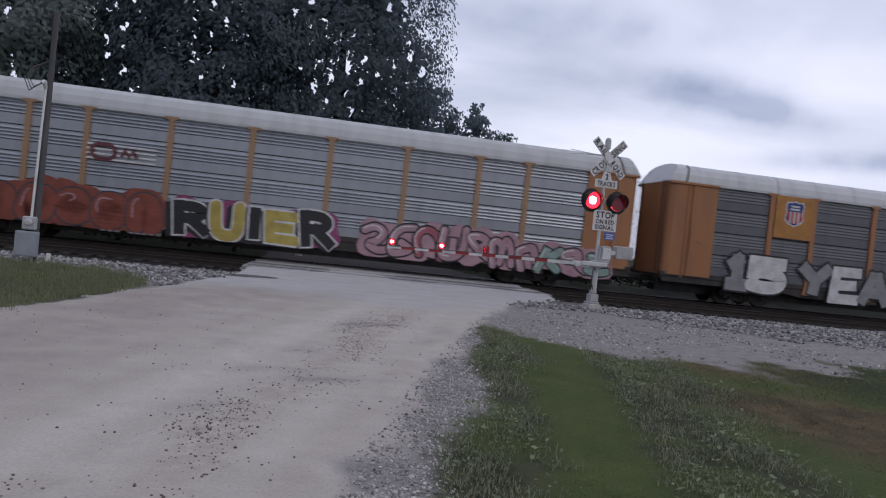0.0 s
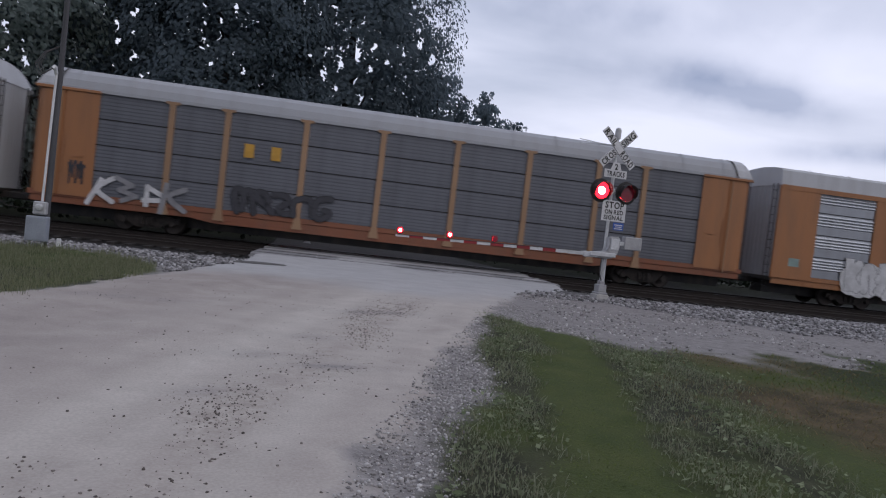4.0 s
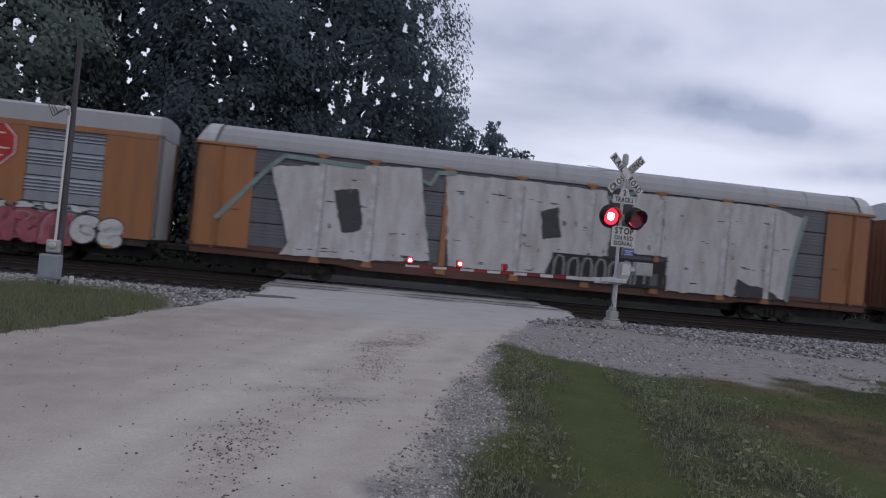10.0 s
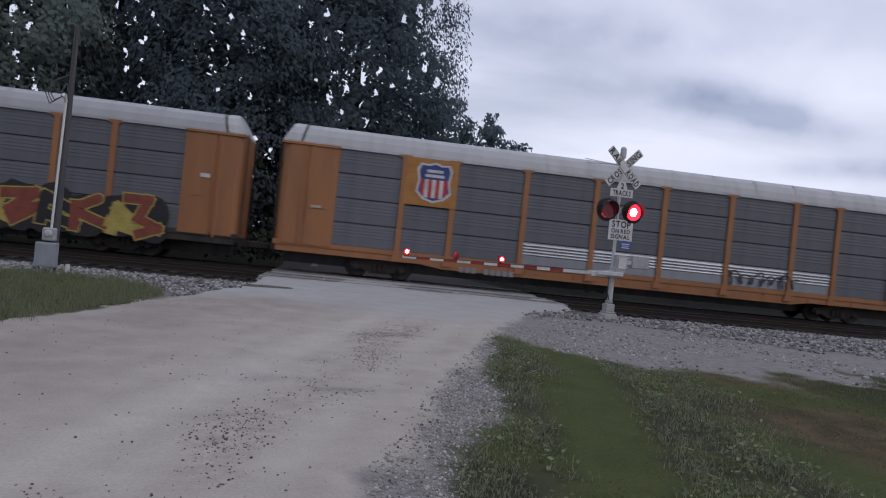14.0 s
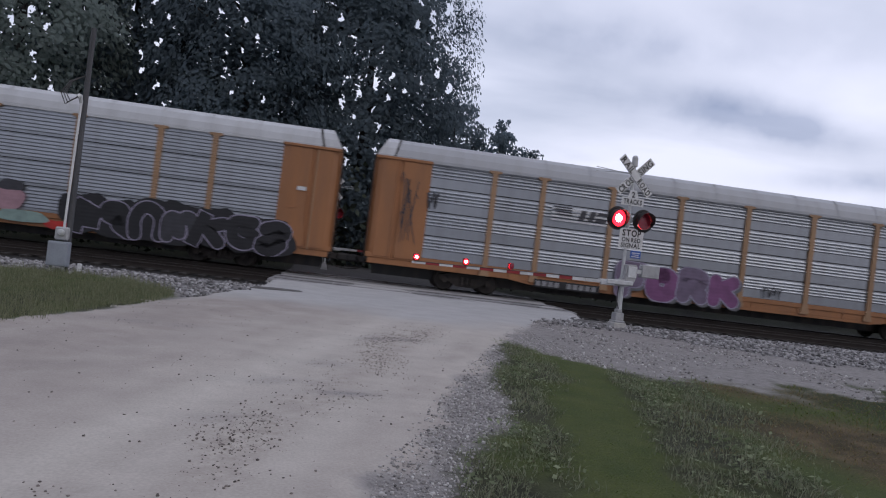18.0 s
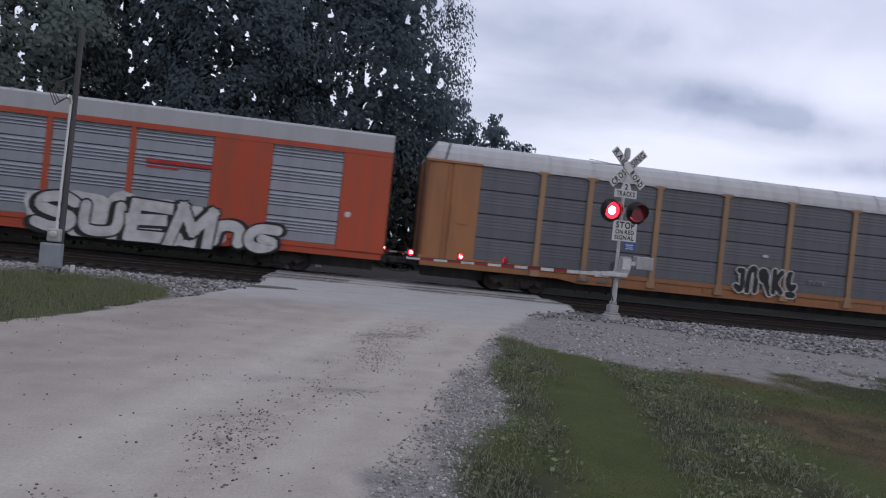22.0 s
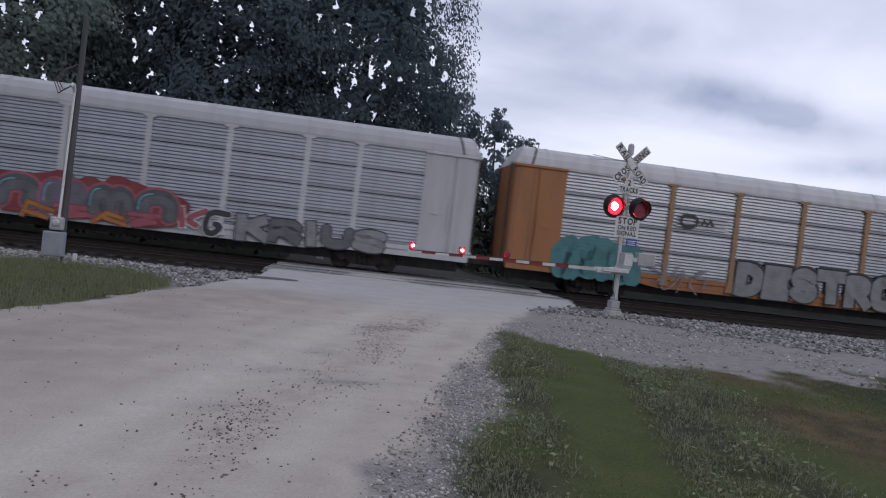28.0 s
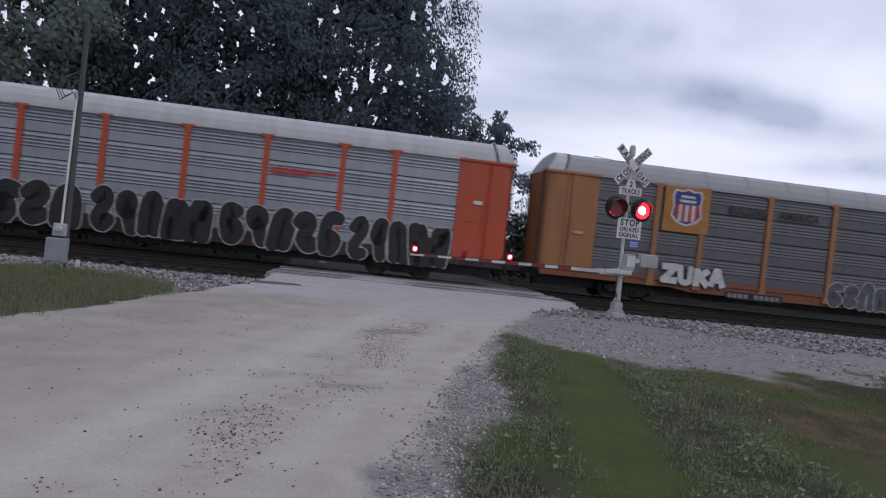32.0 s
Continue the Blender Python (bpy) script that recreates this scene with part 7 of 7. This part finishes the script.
def stones(name, x, y, r, m, rs, label, category, sink=0.3):
    t = (1 + 5 ** 0.5) / 2
    ico = np.array([(-1, t, 0), (1, t, 0), (-1, -t, 0), (1, -t, 0), (0, -1, t), (0, 1, t), (0, -1, -t), (0, 1, -t), (t, 0, -1), (t, 0, 1), (-t, 0, -1), (-t, 0, 1)]) / 1.9
    tri = np.array([(0, 11, 5), (0, 5, 1), (0, 1, 7), (0, 7, 10), (0, 10, 11), (1, 5, 9), (5, 11, 4), (11, 10, 2), (10, 7, 6), (7, 1, 8), (3, 9, 4), (3, 4, 2), (3, 2, 6), (3, 6, 8), (3, 8, 9), (4, 9, 5), (2, 4, 11), (6, 2, 10), (8, 6, 7), (9, 8, 1)])
    n = len(x)
    k = rs.uniform(0.65, 1.25, (n, 12, 1))
    sc = r[:, None, None] * rs.uniform(0.6, 1.15, (n, 1, 3))
    a = rs.rand(n) * 6.283
    V = ico[None] * k * sc
    ca, sa = np.cos(a)[:, None], np.sin(a)[:, None]
    V = np.stack([V[:, :, 0] * ca - V[:, :, 1] * sa, V[:, :, 0] * sa + V[:, :, 1] * ca, V[:, :, 2] * 0.75], 2)
    V += np.stack([x, y, height(x, y) + r * sink], 1)[:, None]
    F = (tri[None] + 12 * np.arange(n)[:, None, None]).reshape(-1, 3)
    me = bpy.data.meshes.new(name)
    me.vertices.add(n * 12)
    me.vertices.foreach_set("co", V.reshape(-1).astype(np.float32))
    me.loops.add(len(F) * 3)
    me.loops.foreach_set("vertex_index", F.ravel().astype(np.int32))
    me.polygons.add(len(F))
    me.polygons.foreach_set("loop_start", (np.arange(len(F)) * 3).astype(np.int32))
    me.update(calc_edges=True)
    me.materials.append(m)
    return tagged(new(name, me), label, category, kind="stuff")


def build_stones():
    pale = island_material("ballast_stone", [(0.06, 0.06, 0.06), (0.22, 0.21, 0.21), (0.46, 0.45, 0.45), (0.11, 0.105, 0.108), (0.30, 0.29, 0.29)], 0.9)
    dust = island_material("gravel_stone", [(0.10, 0.095, 0.095), (0.34, 0.32, 0.31), (0.56, 0.54, 0.53), (0.18, 0.17, 0.165), (0.42, 0.40, 0.39)], 0.9)
    dark = island_material("loose_stone", [(0.06, 0.05, 0.047), (0.13, 0.11, 0.10), (0.24, 0.21, 0.195), (0.09, 0.072, 0.065)], 0.9)

    def bal(x, y):
        return zones(x, y)[2] * (1 - smooth(23.0, 23.6, y))
    x, y, rs = scatter(26000, 3, 34, 13.0, 23.5, lambda x, y: bal(x, y) * np.clip(1.3 - x / 30, 0.2, 1), 11)
    stones("ballast_stones", x, y, 0.028 + 0.04 * rs.rand(len(x)), pale, rs, "grey crushed stone ballast along the track", "ballast")
    x, y, rs = scatter(12000, -14, 0, 15.0, 23.5, bal, 12)
    stones("ballast_stones", x, y, 0.028 + 0.04 * rs.rand(len(x)), pale, rs, "grey crushed stone ballast along the track", "ballast")

    def verge(x, y):
        ro, gr, ba = zones(x, y)
        return np.clip(1 - gr - ro * 0.75 - ba * 0.3, 0, 1) * (1 - smooth(0.0, 0.15, np.interp(y, ROAD_R[:, 1], ROAD_R[:, 0]) - 0.05 - x))
    x, y, rs = scatter(90000, 0.2, 5.0, 3.0, 16.0, lambda x, y: verge(x, y) * np.clip(1.2 - (y - 3) / 12, 0.25, 1), 13)
    stones("gravel", x, y, 0.006 + 0.013 * rs.rand(len(x)) ** 2, dust, rs, "loose pale gravel on the road's shoulder", "gravel")
    x, y, rs = scatter(9000, 3.0, 18, 9.5, 18.5, lambda x, y: verge(x, y) * smooth(-0.4, 0.5, fbm(x, y, 1.4)), 16)
    stones("gravel", x, y, 0.012 + 0.03 * rs.rand(len(x)) ** 2, dust, rs, "scattered stones on the bare gravel strip", "gravel")
    x, y, rs = scatter(70000, -4, 3.0, 3.0, 14.5, lambda x, y: (scuff_zone(x, y) * 0.8 + 0.6 * scar_zone(x, y) + 0.012 * zones(x, y)[0]) * (0.5 + 0.5 * smooth(-0.4, 0.5, fbm(x, y, 2.0))), 14)
    stones("loose_stones", x, y, 0.003 + 0.011 * rs.rand(len(x)) ** 2.2, dark, rs, "loose dark stones on the gravel road", "stones", 0.15)
    x, y, rs = scatter(30, 5.5, 9.5, 9.8, 13.0, lambda x, y: np.exp(-((x - 8.2) / 0.6) ** 2 - ((y - 11.6) / 0.35) ** 2), 15)
    stones("debris", x, y, 0.03 + 0.04 * rs.rand(len(x)), dark, rs, "small dark clods on the bare strip", "debris")


build_growth()
build_stones()


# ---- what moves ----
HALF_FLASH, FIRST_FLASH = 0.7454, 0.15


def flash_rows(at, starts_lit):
    """The lamp disc turns half round at each change, within a tenth of a second; the turn stands in for blinking."""
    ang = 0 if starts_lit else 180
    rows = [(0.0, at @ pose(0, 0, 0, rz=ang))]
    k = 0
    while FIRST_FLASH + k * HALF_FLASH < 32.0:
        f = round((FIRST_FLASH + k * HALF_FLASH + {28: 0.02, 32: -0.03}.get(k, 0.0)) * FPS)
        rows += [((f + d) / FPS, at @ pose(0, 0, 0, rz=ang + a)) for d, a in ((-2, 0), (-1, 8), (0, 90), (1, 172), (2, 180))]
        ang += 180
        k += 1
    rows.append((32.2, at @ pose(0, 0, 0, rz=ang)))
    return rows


# small lags of the moving train against an even run, in metres
LAGS = ((0, -0.02), (0.5, 0.11), (1, 0.2), (1.5, -0.35), (2, -0.16), (2.5, -0.06), (3, 0.18), (3.5, 0.35), (4.5, 0.3), (5.5, 0.4),
        (6, 0.29), (6.5, -0.2), (7, -0.08), (7.5, -0.6), (8, -0.36), (8.5, 0.29), (9, -0.21), (9.5, -0.27), (10, -0.1), (10.5, 0.12),
        (11, 0.17), (11.5, -0.23), (12, -0.12), (12.5, 0.14), (13, 0.13), (13.5, -0.03), (14.5, 0), (15.5, 0.17), (16, -0.21), (16.5, -0.1),
        (17, -0.22), (17.5, -0.11), (18, 0.15), (18.5, 0.1), (19, -0.26), (19.5, -0.19), (20, -0.01), (20.5, 0.1), (21, -0.5), (21.5, -0.35),
        (22, -0.1), (22.5, -0.17), (23, 0.3), (23.5, 0.35), (24, -0.07), (24.5, 0.02), (25, -0.01), (25.5, 0.06), (26, 0.2), (26.5, -0.03),
        (27.5, 0), (28.5, 0.17), (29, -0.12), (29.5, -0.03), (30, 0.05), (30.5, 0.1), (31, 0.04), (31.5, -0.07), (32, -0.11))


def motions():
    for n, car in CARS:
        walk(car, [(t, LINE @ pose(train_at(t) + j - (n - 0.5) * CAR_L, TRAIN_Y, 0)) for t, j in LAGS])
    for x, ws in WHEELS.items():
        first = ws[0]
        walk(first, [(f / FPS, pose(x, 0, 0.455, 0, math.degrees((train_at(f / FPS) - train_at(0)) / 0.455) % 360, 0)) for f in range(0, 32 * FPS + 1)])
        for w in ws[1:]:
            w.rotation_mode = "QUATERNION"
            keys = w.animation_data_create()
            keys.action = first.animation_data.action
            keys.action_slot = first.animation_data.action_slot
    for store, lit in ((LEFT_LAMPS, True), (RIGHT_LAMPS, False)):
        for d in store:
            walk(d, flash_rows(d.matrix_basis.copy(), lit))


motions()
